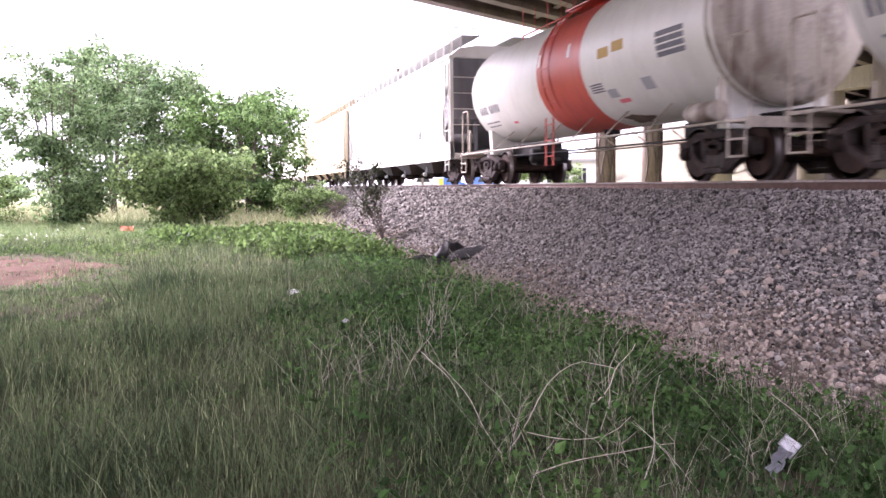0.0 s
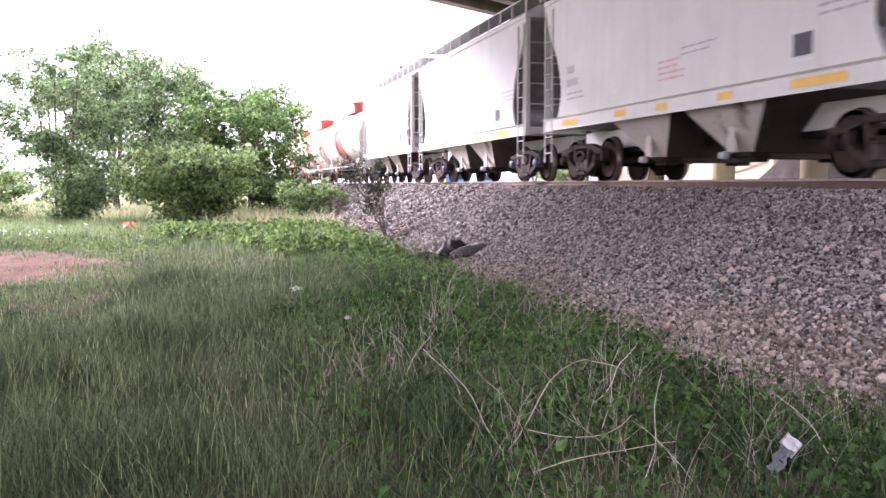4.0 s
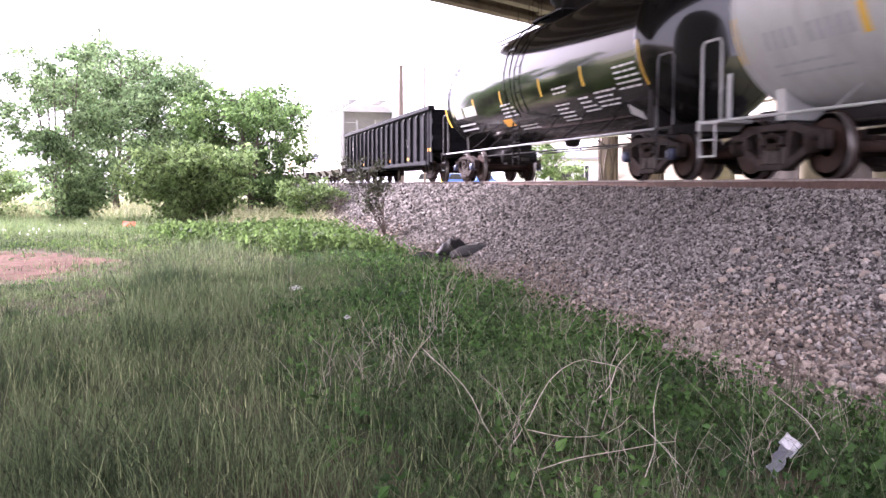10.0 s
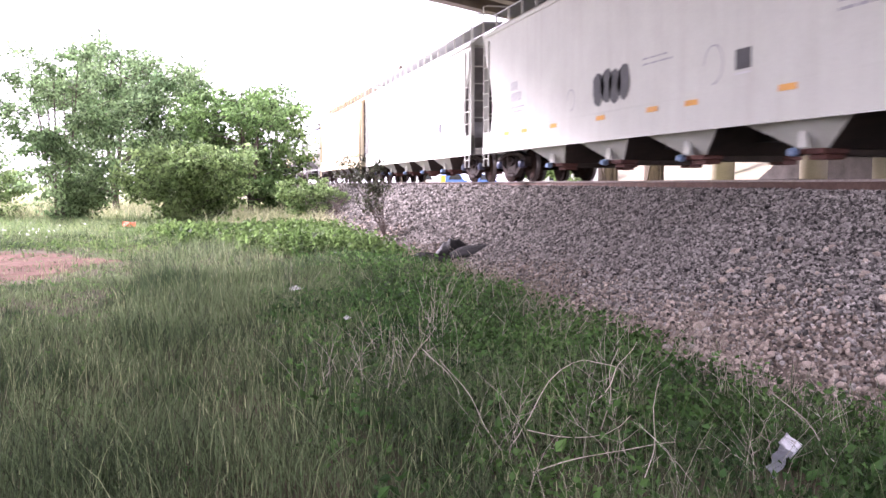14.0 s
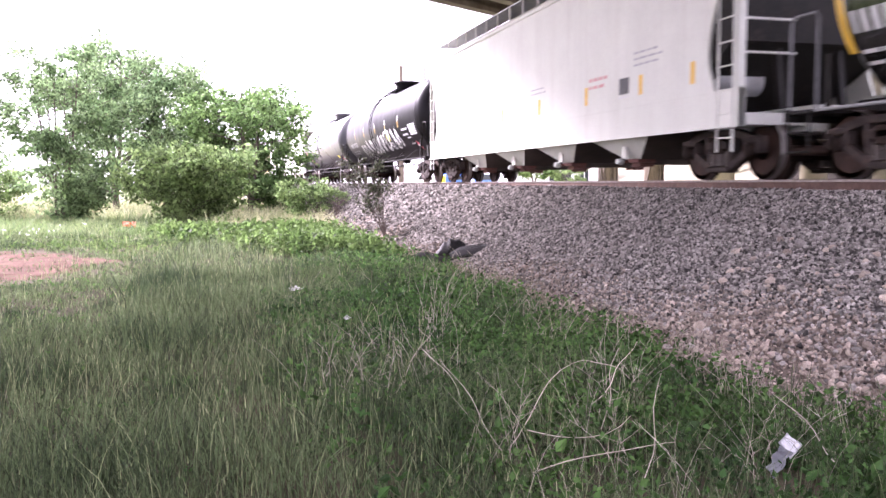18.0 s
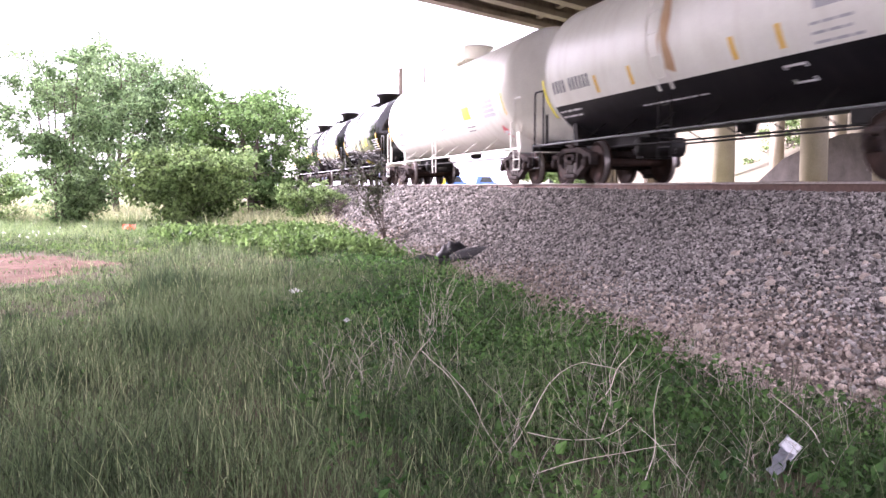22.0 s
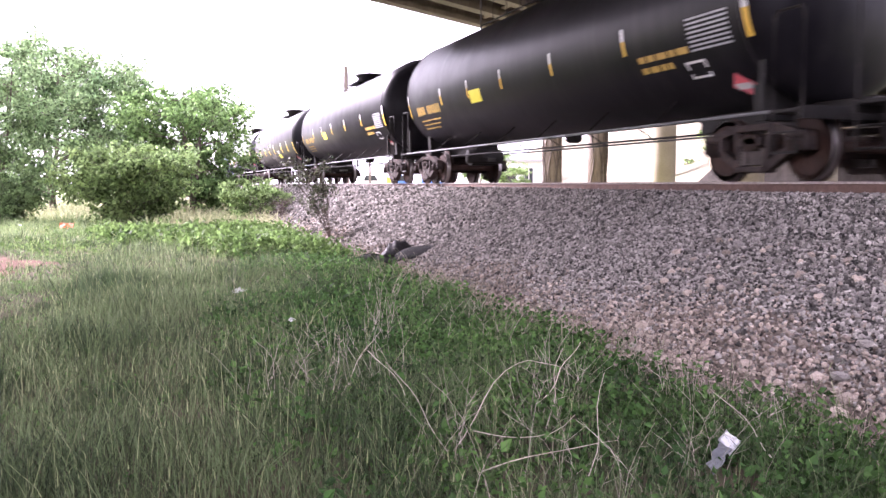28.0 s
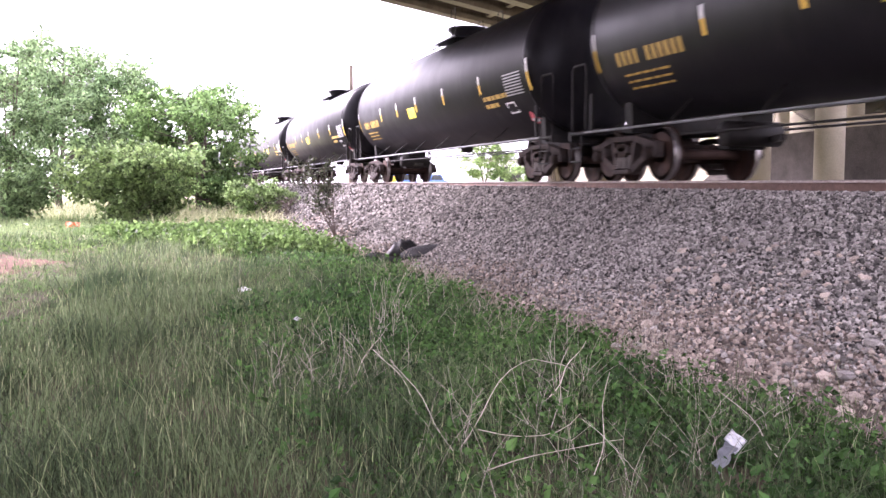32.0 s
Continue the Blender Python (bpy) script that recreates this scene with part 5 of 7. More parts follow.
    for k in range(3):
        stroke(b, s, rounded(curvy(L * 0.05 - k * 0.5, -0.62, 0.4, k)), 0.045)
    strips(mk, (L * 0.105, -L * 0.07, L * 0.3), -0.25, "tan", 0.4, 0.12, False)
    b, s = mk.bm("stain", "mid_grey")
    blob(b, s, -L * 0.39, -1.1, 0.45, 0.4, 0.2, 3)


def marks_black_tank(mk, L, R):
    b, s = mk.bm("lettering", "ink_white")
    word(b, s, L * 0.363, -0.68, 0.30, "xxxx xxxxxx", 0.2)
    lines(b, s, L * 0.362, -0.95, 1.9, 2, 0.07, 0.17)
    lines(b, s, L * 0.095, -0.62, 1.1, 4, 0.05, 0.11)
    lines(b, s, L * 0.06, -1.32, 1.2, 2, 0.05, 0.11)
    lines(b, s, -L * 0.136, -0.55, 0.9, 2, 0.05, 0.11)
    lines(b, s, -L * 0.125, -0.95, 0.9, 5, 0.05, 0.11)
    lines(b, s, -L * 0.21, -0.9, 0.75, 4, 0.05, 0.11)
    lines(b, s, -L * 0.262, -0.85, 1.1, 4, 0.05, 0.11)
    lines(b, s, -L * 0.335, -0.45, 1.0, 5, 0.05, 0.11, 0.1)
    strips(mk, [L * 0.24, L * 0.088, -L * 0.09, -L * 0.24], -0.42, "yellow", 0.42, 0.11, False)
    b, s = mk.bm("end_stripe", "yellow")
    for e in (L * 0.425, -L * 0.40):
        decal(b, s, e, e - 0.13, -0.9, -0.05, 5)
    b, s = mk.bm("notice", "amber")
    decal(b, s, L * 0.115, L * 0.115 - 0.65, -1.24, -1.0)
    diamond(mk, -L * 0.335, -1.45, "ink_white", 0.25, False)


def marks_short_black(mk, L, R, tag=False):
    b, s = mk.bm("lettering", "ink_white")
    word(b, s, L * 0.36, -0.70, 0.28, "xxxx xxxxxx", 0.19)
    lines(b, s, L * 0.36, -0.98, 1.6, 2, 0.07, 0.17)
    lines(b, s, L * 0.16, -0.62, 0.7, 2, 0.05, 0.11)
    lines(b, s, L * 0.15, -0.95, 0.6, 5, 0.05, 0.11)
    lines(b, s, -L * 0.03, -0.95, 0.75, 5, 0.05, 0.11)
    lines(b, s, -L * 0.12, -0.85, 0.8, 2, 0.05, 0.11)
    lines(b, s, -L * 0.19, -1.02, 0.8, 2, 0.06, 0.12)
    lines(b, s, -L * 0.30, -0.40, 1.3, 5, 0.05, 0.11, 0.1)
    lines(b, s, -L * 0.13, -1.45, 0.7, 3, 0.05, 0.11)
    strips(mk, (L * 0.155, -L * 0.07), -0.42, "yellow", 0.42, 0.11, False)
    b, s = mk.bm("end_stripe", "yellow")
    for e in (L * 0.375, -L * 0.37):
        decal(b, s, e, e - 0.13, -0.95, -0.1, 5)
    b, s = mk.bm("yellow_notice", "yellow")
    decal(b, s, -L * 0.125, -L * 0.125 - 0.66, -0.58, -0.08, 4)
    b, s = mk.bm("data_frame", "ink_white")
    y, q = -L * 0.235, -1.18
    for a in ((y, y - 0.55, q, q + 0.04), (y, y - 0.55, q + 0.3, q + 0.34), (y, y - 0.05, q, q + 0.34), (y - 0.5, y - 0.55, q, q + 0.34)):
        decal(b, s, *a, 1)
    diamond(mk, -L * 0.295, -1.32, "ink_white", 0.25, False)
    if tag:
        b, s = mk.bm("graffiti", "lemon", 0.007)
        stroke(b, s, [(L * 0.06, -1.42), (-L * 0.0, -1.5), (-L * 0.02, -1.85), (-L * 0.03, -2.0)], 0.3)


def marks_frax(mk, L, R):
    marks_short_black(mk, L, R)


def marks_frax_tag(mk, L, R):
    marks_short_black(mk, L, R, True)


def marks_grey_band(mk, L, R):
    b, s = mk.bm("lettering", "ink_grey")
    word(b, s, L * 0.37, -0.78, 0.28, "xxxx xxxxx", 0.19)
    lines(b, s, L * 0.37, -1.05, 1.6, 2, 0.06, 0.16)
    lines(b, s, -L * 0.145, -0.75, 0.8, 2, 0.05)
    strips(mk, (L * 0.254, L * 0.142, -L * 0.085), -0.62, "yellow", 0.40, 0.14)
    b, s = mk.bm("notice", "yellow")
    for k in range(3):
        decal(b, s, -L * 0.197, -L * 0.197 - 1.2, -0.92 + 0.14 * k, -0.82 + 0.14 * k, 1)
    b, s = mk.bm("notice_text", "ink_white")
    lines(b, s, -L * 0.30, -0.5, 0.9, 4)
    b, s = mk.bm("end_stripe", "yellow")
    for e in (L * 0.41, -L * 0.40):
        decal(b, s, e, e - 0.12, -0.9, -0.2, 5)
    b, s = mk.bm("paint_run", "frame_black", 0.004)
    stroke(b, s, [(L * 0.115 + 0.1 * math.sin(j * 1.4), 0.9 - j * 0.22) for j in range(9)], 0.26)
    blob(b, s, L * 0.125, -1.45, 0.22, 0.10, 0.2, 2)
    blob(b, s, L * 0.09, -1.45, 0.22, 0.10, 0.2, 3)


def marks_cream(mk, L, R):
    b, s = mk.bm("lettering", "ink_dark")
    word(b, s, L * 0.38, -0.68, 0.24, "xxxx xxxxxx", 0.16)
    lines(b, s, L * 0.378, -0.95, 1.4, 2, 0.04)
    lines(b, s, -L * 0.025, -0.83, 0.75, 1, 0.05)
    lines(b, s, -L * 0.185, -0.95, 0.9, 2, 0.05)
    strips(mk, [L * 0.268, L * 0.126, -L * 0.029, -L * 0.17], -0.36, "yellow", 0.28, 0.11)
    b, s = mk.bm("yellow_notice", "lemon")
    decal(b, s, -L * 0.188, -L * 0.188 - 0.75, -0.68, -0.30, 4)
    b, s = mk.bm("grey_notice", "ink_grey")
    for k in range(4):
        decal(b, s, -L * 0.30, -L * 0.30 - 1.0, -0.75 + 0.13 * k, -0.66 + 0.13 * k, 1)
    diamond(mk, -L * 0.36, -1.3, "placard")
    b, s = mk.bm("end_stripe", "yellow")
    for e in (L * 0.43, -L * 0.40):
        decal(b, s, e, e - 0.1, -0.8, -0.2, 5)


def marks_two_tone(mk, L, R):
    b, s = mk.bm("lettering", "ink_dark")
    word(b, s, L * 0.37, -0.58, 0.27, "xxxx xxxxxx", 0.18)
    b, s = mk.bm("white_lettering", "ink_white")
    lines(b, s, L * 0.38, -1.05, 1.3, 2, 0.06, 0.14)
    lines(b, s, L * 0.12, -1.25, 2.4, 1, 0.04)
    y, q = -L * 0.19, -1.35
    for a in ((y, y - 0.5, q, q + 0.04), (y, y - 0.5, q + 0.3, q + 0.34), (y, y - 0.05, q, q + 0.34), (y - 0.45, y - 0.5, q, q + 0.34)):
        decal(b, s, *a, 1)
    strips(mk, [L * 0.22, L * 0.115, -L * 0.12, -L * 0.2], -0.58, "yellow", 0.36, 0.12, False)
    b, s = mk.bm("end_stripe", "lemon")
    for e in (L * 0.41, -L * 0.38):
        decal(b, s, e, e - 0.12, -1.15, -0.2, 6)
    b, s = mk.bm("rust_run", "rust", 0.008)
    stroke(b, s, [(L * 0.012 + 0.05 * math.sin(j * 0.6), 1.5 - 0.07 * j) for j in range(32)], 0.36)
    b, s = mk.bm("notice_text", "ink_grey")
    decal(b, s, -L * 0.26, -L * 0.26 - 1.1, -0.35, -0.1)
    lines(b, s, -L * 0.25, -0.55, 1.0, 3, 0.05)
    diamond(mk, -L * 0.40, -1.35, "ink_white", 0.22, False)


def marks_blue(mk, L, R):
    b, s = mk.bm("lettering", "ink_white", 0.009)
    word(b, s, L * 0.39, -0.75, 0.27, "xxxx xxxxxx", 0.17)
    lines(b, s, L * 0.385, -1.02, 1.4, 3, 0.07, 0.14)
    lines(b, s, -L * 0.31, -0.75, 0.6, 4, 0.05, 0.10)
    b, s = mk.bm("notice", "lemon")
    decal(b, s, -L * 0.20, -L * 0.20 - 0.75, -0.85, -0.6, 4)
    b, s = mk.bm("graffiti", "spray_blue", 0.007)
    for k, (y, q, a, c) in enumerate(((0.25, -0.75, 0.45, 0.32), (0.36, -1.15, 0.8, 0.2), (0.12, -0.65, 0.3, 0.3), (0.03, -1.3, 0.2, 0.15), (-0.10, -0.95, 0.2, 0.18), (-0.24, -1.35, 0.3, 0.2), (-0.34, -0.5, 0.3, 0.3))):
        blob(b, s, L * y, q, a, c, 0.2, k)
    b, s = mk.bm("orange_spray", "amber", 0.008)
    stroke(b, s, [(L * 0.21, -0.45), (L * 0.208, -0.75), (L * 0.2, -1.0)], 0.13)
    stroke(b, s, [(-L * 0.0, -0.2), (-L * 0.005, -0.5)], 0.14)
    b, s = mk.bm("red_spray", "spray_red", 0.0075)
    blob(b, s, -L * 0.03, -0.35, 0.2, 0.16, 0.25, 9)
    blob(b, s, -L * 0.05, -0.75, 0.14, 0.14, 0.25, 11)
    b, s = mk.bm("end_stripe", "amber")
    decal(b, s, L * 0.41, L * 0.41 - 0.1, -0.95, -0.3, 4)
    diamond(mk, -L * 0.37, -1.3)


def marks_long_black(mk, L, R):
    """Glossy long tank with wide yellow strips."""
    b, s = mk.bm("lettering", "ink_white")
    word(b, s, L * 0.375, -0.82, 0.28, "xxxx xxxxxx", 0.2)
    lines(b, s, L * 0.373, -1.1, 1.7, 2, 0.07, 0.16)
    lines(b, s, L * 0.20, -0.85, 0.7, 2, 0.05)
    lines(b, s, L * 0.005, -0.9, 1.1, 1, 0.08, 0.1, 0.0)
    lines(b, s, -L * 0.22, -0.82, 1.0, 2, 0.06, 0.12)
    lines(b, s, -L * 0.225, -1.12, 0.9, 2, 0.06, 0.12)
    lines(b, s, -L * 0.31, -0.55, 1.4, 4, 0.05, 0.1, 0.1)
    strips(mk, [L * 0.232, L * 0.05, -L * 0.13, -L * 0.27], -0.57, "yellow", 0.40, 0.15, False)
    b, s = mk.bm("end_stripe", "yellow")
    for e in (L * 0.42, -L * 0.41):
        decal(b, s, e, e - 0.14, -1.2, -0.4, 6)
    diamond(mk, -L * 0.40, -1.3)


def marks_long_dull(mk, L, R):
    """Dull long tank with wide yellow strips topped white."""
    b, s = mk.bm("lettering", "ink_white")
    word(b, s, L * 0.395, -0.85, 0.28, "xxxx xxxxxx", 0.19)
    lines(b, s, L * 0.393, -1.12, 2.1, 2, 0.05, 0.14)
    lines(b, s, L * 0.03, -0.2, 0.7, 2, 0.06)
    lines(b, s, -L * 0.09, -0.72, 1.1, 2, 0.06, 0.11)
    strips(mk, [L * 0.287, L * 0.176, L * 0.076, -L * 0.034, -L * 0.19, -L * 0.3], -0.62, "yellow", 0.40, 0.17)
    b, s = mk.bm("yellow_notice", "lemon")
    decal(b, s, -L * 0.092, -L * 0.092 - 1.0, -1.12, -0.88, 4)
    b, s = mk.bm("end_stripe", "yellow")
    for e in (L * 0.41, -L * 0.41):
        decal(b, s, e, e - 0.14, -1.05, -0.35, 6)
    b, s = mk.bm("scuff", "dark_grey", 0.004)
    blob(b, s, L * 0.01, -1.05, 1.0, 0.25, 0.22, 4)
    blob(b, s, L * 0.24, -1.05, 0.25, 0.18, 0.25, 5)
    diamond(mk, -L * 0.385, -1.35)


def marks_union(mk, L, R, at=0.069, off=0.0):
    """Gold lettering, short yellow and white strips, a grey data panel."""
    b, s = mk.bm("lettering", "ink_gold")
    word(b, s, L * 0.38, -0.68, 0.24, "xxxx xxxxxx", 0.19)
    lines(b, s, L * 0.375, -0.88, 1.7, 3, 0.05, 0.13)
    lines(b, s, -L * 0.272, -0.72, 1.5, 1, 0.13, 0.19, 0)
    lines(b, s, -L * 0.272, -0.91, 0.9, 1, 0.13, 0.19, 0)
    strips(mk, [L * (c + off) for c in (0.245, 0.135, 0.02, -0.118, -0.267)], -0.41, "yellow", 0.24, 0.1)
    b, s = mk.bm("end_stripe", "yellow")
    for e in (L * 0.42, -L * 0.42):
        decal(b, s, e, e - 0.12, -0.7, -0.3, 4)
        bb, ss = mk.bm("white_reflector", "ink_white", 0.006)
        decal(bb, ss, e, e - 0.12, -0.3, -0.02, 3)
    b, s = mk.bm("yellow_notice", "lemon")
    decal(b, s, L * at, L * at - 0.75, -0.68, -0.36, 4)
    b, s = mk.bm("data_panel", "ink_grey")
    for k in range(8):
        decal(b, s, -L * 0.35, -L * 0.35 - 1.0, -0.72 + 0.066 * k, -0.72 + 0.066 * k + 0.03, 1)
    b, s = mk.bm("data_frame", "ink_white")
    y, q = -L * 0.335, -1.16
    for a in ((y, y - 0.5, q, q + 0.04), (y, y - 0.5, q + 0.26, q + 0.30), (y, y - 0.05, q, q + 0.30), (y - 0.45, y - 0.5, q, q + 0.30)):
        decal(b, s, *a, 1)
    diamond(mk, -L * 0.388, -1.41)


def marks_plain_dark(mk, L, R):
    b, s = mk.bm("lettering", "ink_gold")
    word(b, s, L * 0.367, -0.65, 0.28, "xxxx xxxxx", 0.18)
    lines(b, s, L * 0.36, -0.9, 1.5, 4, 0.06, 0.13)
    strips(mk, [L * (0.25 - 0.12 * k) for k in range(5)], -0.3, "ink_gold", 0.3, 0.09)
    b, s = mk.bm("end_stripe", "yellow")
    decal(b, s, L * 0.42, L * 0.42 - 0.13, -0.6, -0.15, 4)
    b, s = mk.bm("black_spray", "spray_black", 0.007)
    stroke(b, s, rounded([(L * 0.41, -1.5), (L * 0.40, -1.22), (L * 0.375, -1.4), (L * 0.35, -1.75)]), 0.42)
    stroke(b, s, rounded([(L * 0.28, -1.2), (L * 0.262, -0.95), (L * 0.24, -1.2)]), 0.42)
    b, s = mk.bm("notice", "lemon")
    decal(b, s, -L * 0.30, -L * 0.30 - 0.5, -1.2, -1.0)
    b, s = mk.bm("dark_notice", "spray_black", 0.006)
    decal(b, s, -L * 0.31, -L * 0.31 - 0.5, -1.0, -0.5)
    diamond(mk, -L * 0.385, -1.35)


def marks_white_graffiti(mk, L, R):
    b, s = mk.bm("lettering", "ink_grey")
    word(b, s, L * 0.375, -0.80, 0.24, "xxxx xxxxx", 0.2)
    lines(b, s, L * 0.375, -1.05, 1.7, 2, 0.06, 0.14)
    lines(b, s, -L * 0.28, -0.55, 1.2, 2, 0.10, 0.22)
    strips(mk, [L * 0.28, L * 0.15, 0.0, -L * 0.12, -L * 0.255], -0.25, "ink_gold", 0.25, 0.1)
    b, s = mk.bm("data_panel", "ink_grey")
    for k in range(5):
        decal(b, s, -L * 0.345, -L * 0.345 - 1.1, -0.8 + 0.09 * k, -0.8 + 0.09 * k + 0.07, 1)
    b, s = mk.bm("data_frame", "ink_white")
    y, q = -L * 0.31, -1.2
    for a in ((y, y - 0.5, q, q + 0.04), (y, y - 0.5, q + 0.3, q + 0.34), (y, y - 0.05, q, q + 0.34), (y - 0.45, y - 0.5, q, q + 0.34)):
        decal(b, s, *a, 1)
    b, s = mk.bm("graffiti", "ink_white", 0.007)
    for k in range(11):
        h = 0.98 - 0.03 * abs(k - 5)
        stroke(b, s, rounded(curvy(L * 0.235 - k * 0.88, -1.62 + 0.045 * k, h, k * 3 + 1)), 0.07)
        stroke(b, s, rounded(curvy(L * 0.235 - k * 0.88 + 0.12, -1.5 + 0.045 * k, h * 0.8, k * 3 + 2)), 0.028)
    stroke(b, s, rounded([(L * 0.25, -1.65), (L * 0.14, -1.9), (0, -1.85), (-L * 0.12, -1.75)]), 0.04)
    b, s = mk.bm("yellow_spray", "lemon", 0.006)
    blob(b, s, -L * 0.13, -0.68, 0.28, 0.16, 0.15, 2)
    diamond(mk, -L * 0.36, -1.3)


def hopper_text(mk, L, ink="ink_grey", big=0.22, panel=-0.27):
    b, s = mk.bm("lettering", ink)
    word(b, s, L * 0.345, 2.3, big, "xxxx")
    word(b, s, L * 0.345, 2.02, big, "xxxxxx")
    lines(b, s, L * 0.345, 1.85, 1.0, 2, 0.05, 0.11)
    lines(b, s, -L * 0.30, 2.3, 1.2, 3, 0.05, 0.11)
    lines(b, s, -L * 0.03, 2.15, 1.1, 2, 0.04, 0.10)
    if panel:
        b, s = mk.bm("data_plate", "spray_black")
        decal(b, s, L * panel, L * panel - 0.4, 1.62, 1.92)
        b, s = mk.bm("plate_lines", "ink_white", 0.008)
        decal(b, s, L * panel + 0.02, L * panel - 0.42, 1.55, 1.58)


def marks_small_hopper(mk, L, W):
    hopper_text(mk, L, "ink_grey", 0.16, -0.26)
    b, s = mk.bm("red_text", "ink_pink")
    lines(b, s, L * 0.03, 2.0, 0.9, 4, 0.05, 0.10)
    b, s = mk.bm("sill_reflector", "yellow", 0.03)
    for y, w in ((0.36, 0.8), (0.16, 0.5), (0.03, 0.35), (-0.12, 0.4), (-0.26, 1.1)):
        decal(b, s, L * y, L * y - w, 1.20, 1.32, 1)


def marks_small_plain(mk, L, W):
    hopper_text(mk, L, "ink_grey", 0.22, -0.3)
    b, s = mk.bm("sill_reflector", "yellow", 0.03)
    for y in (0.36, 0.12, -0.12, -0.34):
        decal(b, s, L * y, L * y - 0.5, 1.20, 1.30, 1)


def marks_red_graffiti(mk, L, W):
    hopper_text(mk, L, panel=-0.37)
    strips(mk, [L * 0.35, L * 0.27, L * 0.17, L * 0.08, -L * 0.14, -L * 0.24, -L * 0.33, -L * 0.405], 1.62, "tan", 0.42, 0.1, False)
    b, s = mk.bm("yellow_spray", "spray_yellow", 0.006)
    for k in range(15):
        y = 2.5 - 0.27 * k
        h = 0.25 + 0.38 * abs(math.sin(k * 1.9))
        stroke(b, s, [(y + 0.06, 1.38), (y, 1.38 + h * 0.6), (y - 0.1 * math.cos(k), 1.38 + h)], 0.10 + 0.09 * (k % 3))
    b, s = mk.bm("yellow_spray", "spray_yellow", 0.062)
    for k in range(6):
        blob(b, s, 2.2 - 0.6 * k, 1.12 + 0.05 * math.sin(k * 2), 0.24, 0.16, 0.2, k)
    b, s = mk.bm("red_spray", "spray_red", 0.009)
    blob(b, s, 1.42, 1.74, 0.27, 0.34, 0.12, 2)
    stroke(b, s, rounded([(0.12, 1.80), (-0.22, 1.78), (-0.32, 1.6), (-0.2, 1.38)]), 0.3)
    b, s = mk.bm("red_spray", "spray_red", 0.066)
    decal(b, s, 1.5, 1.28, 0.83, 1.31, 2, -0.05)
    decal(b, s, -0.02, -0.36, 0.83, 1.31, 2, -0.05)
    b, s = mk.bm("pink_spray", "spray_pink", 0.012)
    blob(b, s, 1.38, 1.98, 0.14, 0.12, 0.2, 5)
    b, s = mk.bm("pale_spray", "ink_white", 0.014)
    blob(b, s, 1.46, 1.6, 0.06, 0.08, 0.1, 1)


def marks_purple_graffiti(mk, L, W):
    hopper_text(mk, L, panel=None)
    b, s = mk.bm("lime_spray", "spray_lime", 0.005)
    for k, (y, q, a, c) in enumerate(((5.9, 1.62, 0.42, 0.24), (0.85, 1.85, 0.42, 0.45), (3.9, 2.1, 0.3, 0.25), (2.4, 2.2, 0.3, 0.22), (-2.6, 2.35, 0.35, 0.3), (-4.1, 2.4, 0.4, 0.25), (-5.4, 2.35, 0.45, 0.25), (-6.9, 1.85, 0.75, 0.45))):
        blob(b, s, y, q, a, c, 0.14, k)
    b, s = mk.bm("lime_spray", "spray_lime", 0.026)
    for y0, y1 in ((6.3, 5.4), (1.3, 0.4), (-6.6, -8.2)):
        decal(b, s, y0, y1, 0.83, 1.31, 1)
    stems = [(5.05 - 0.74 * k, 1.95 + 0.10 * k - 0.12 * (k % 2)) for k in range(6)] + [(0.05 - 0.62 * k, 2.12 + 0.10 * (k % 3) + 0.16 * (k in (5, 8, 9))) for k in range(11)]
    for name, paint, lift, w in (("lilac_spray", "spray_lilac", 0.007, 0.60), ("plum_spray", "spray_plum", 0.009, 0.40)):
        b, s = mk.bm(name, paint, lift)
        for k, (y, top) in enumerate(stems):
            bend = 0.10 * math.sin(k * 2.4)
            stroke(b, s, rounded([(y + 0.10, 1.40), (y + bend, 1.62), (y - bend, top - 0.2), (y - 0.14, top)]), w * (1 if k % 3 else 0.86))
            if k not in (5, 16) and k % 2:
                stroke(b, s, rounded([(y, top - 0.1), (y - 0.35, 1.75 + bend), (y - 0.62, 1.5)]), w * 0.7)
    b, s = mk.bm("pale_spray", "spray_pale", 0.011)
    for k, (y, top) in enumerate(stems):
        stroke(b, s, rounded([(y + 0.18, top - 0.5), (y + 0.14, top - 0.12), (y - 0.08, top + 0.02), (y - 0.22, top - 0.1)]), 0.045)
        if k % 2:
            stroke(b, s, [(y - 0.25, 1.45), (y - 0.36, 1.72)], 0.10)
    b, s = mk.bm("pale_spray", "spray_lilac", 0.026)
    for y0, y1 in ((5.4, 1.3), (0.4, -6.6)):
        decal(b, s, y0, y1, 0.83, 1.31, 1)
    r = random.Random(17)
    b, s = mk.bm("plum_spray", "spray_plum", 0.029)
    y = 5.2
    while y > -6.3:
        w, h = r.uniform(0.14, 0.34), r.uniform(0.2, 0.44)
        if not 0.5 < y < 1.6:
            stroke(b, s, [(y, 1.30), (y - r.uniform(-0.15, 0.2), 1.30 - h * 0.6), (y - r.uniform(-0.1, 0.25), 1.30 - h)], w)
        y -= r.uniform(0.3, 0.62)
    b, s = mk.bm("white_spray", "spray_pale", 0.032)
    for k in range(16):
        y = 5.0 - 0.7 * k + r.uniform(-0.2, 0.2)
        if not 0.4 < y < 1.5:
            stroke(b, s, [(y, 0.86), (y - 0.1, 1.0 + r.uniform(0, 0.12)), (y - 0.26, 0.87)], 0.05)
    b, s = mk.bm("pink_spray", "spray_pink", 0.012)
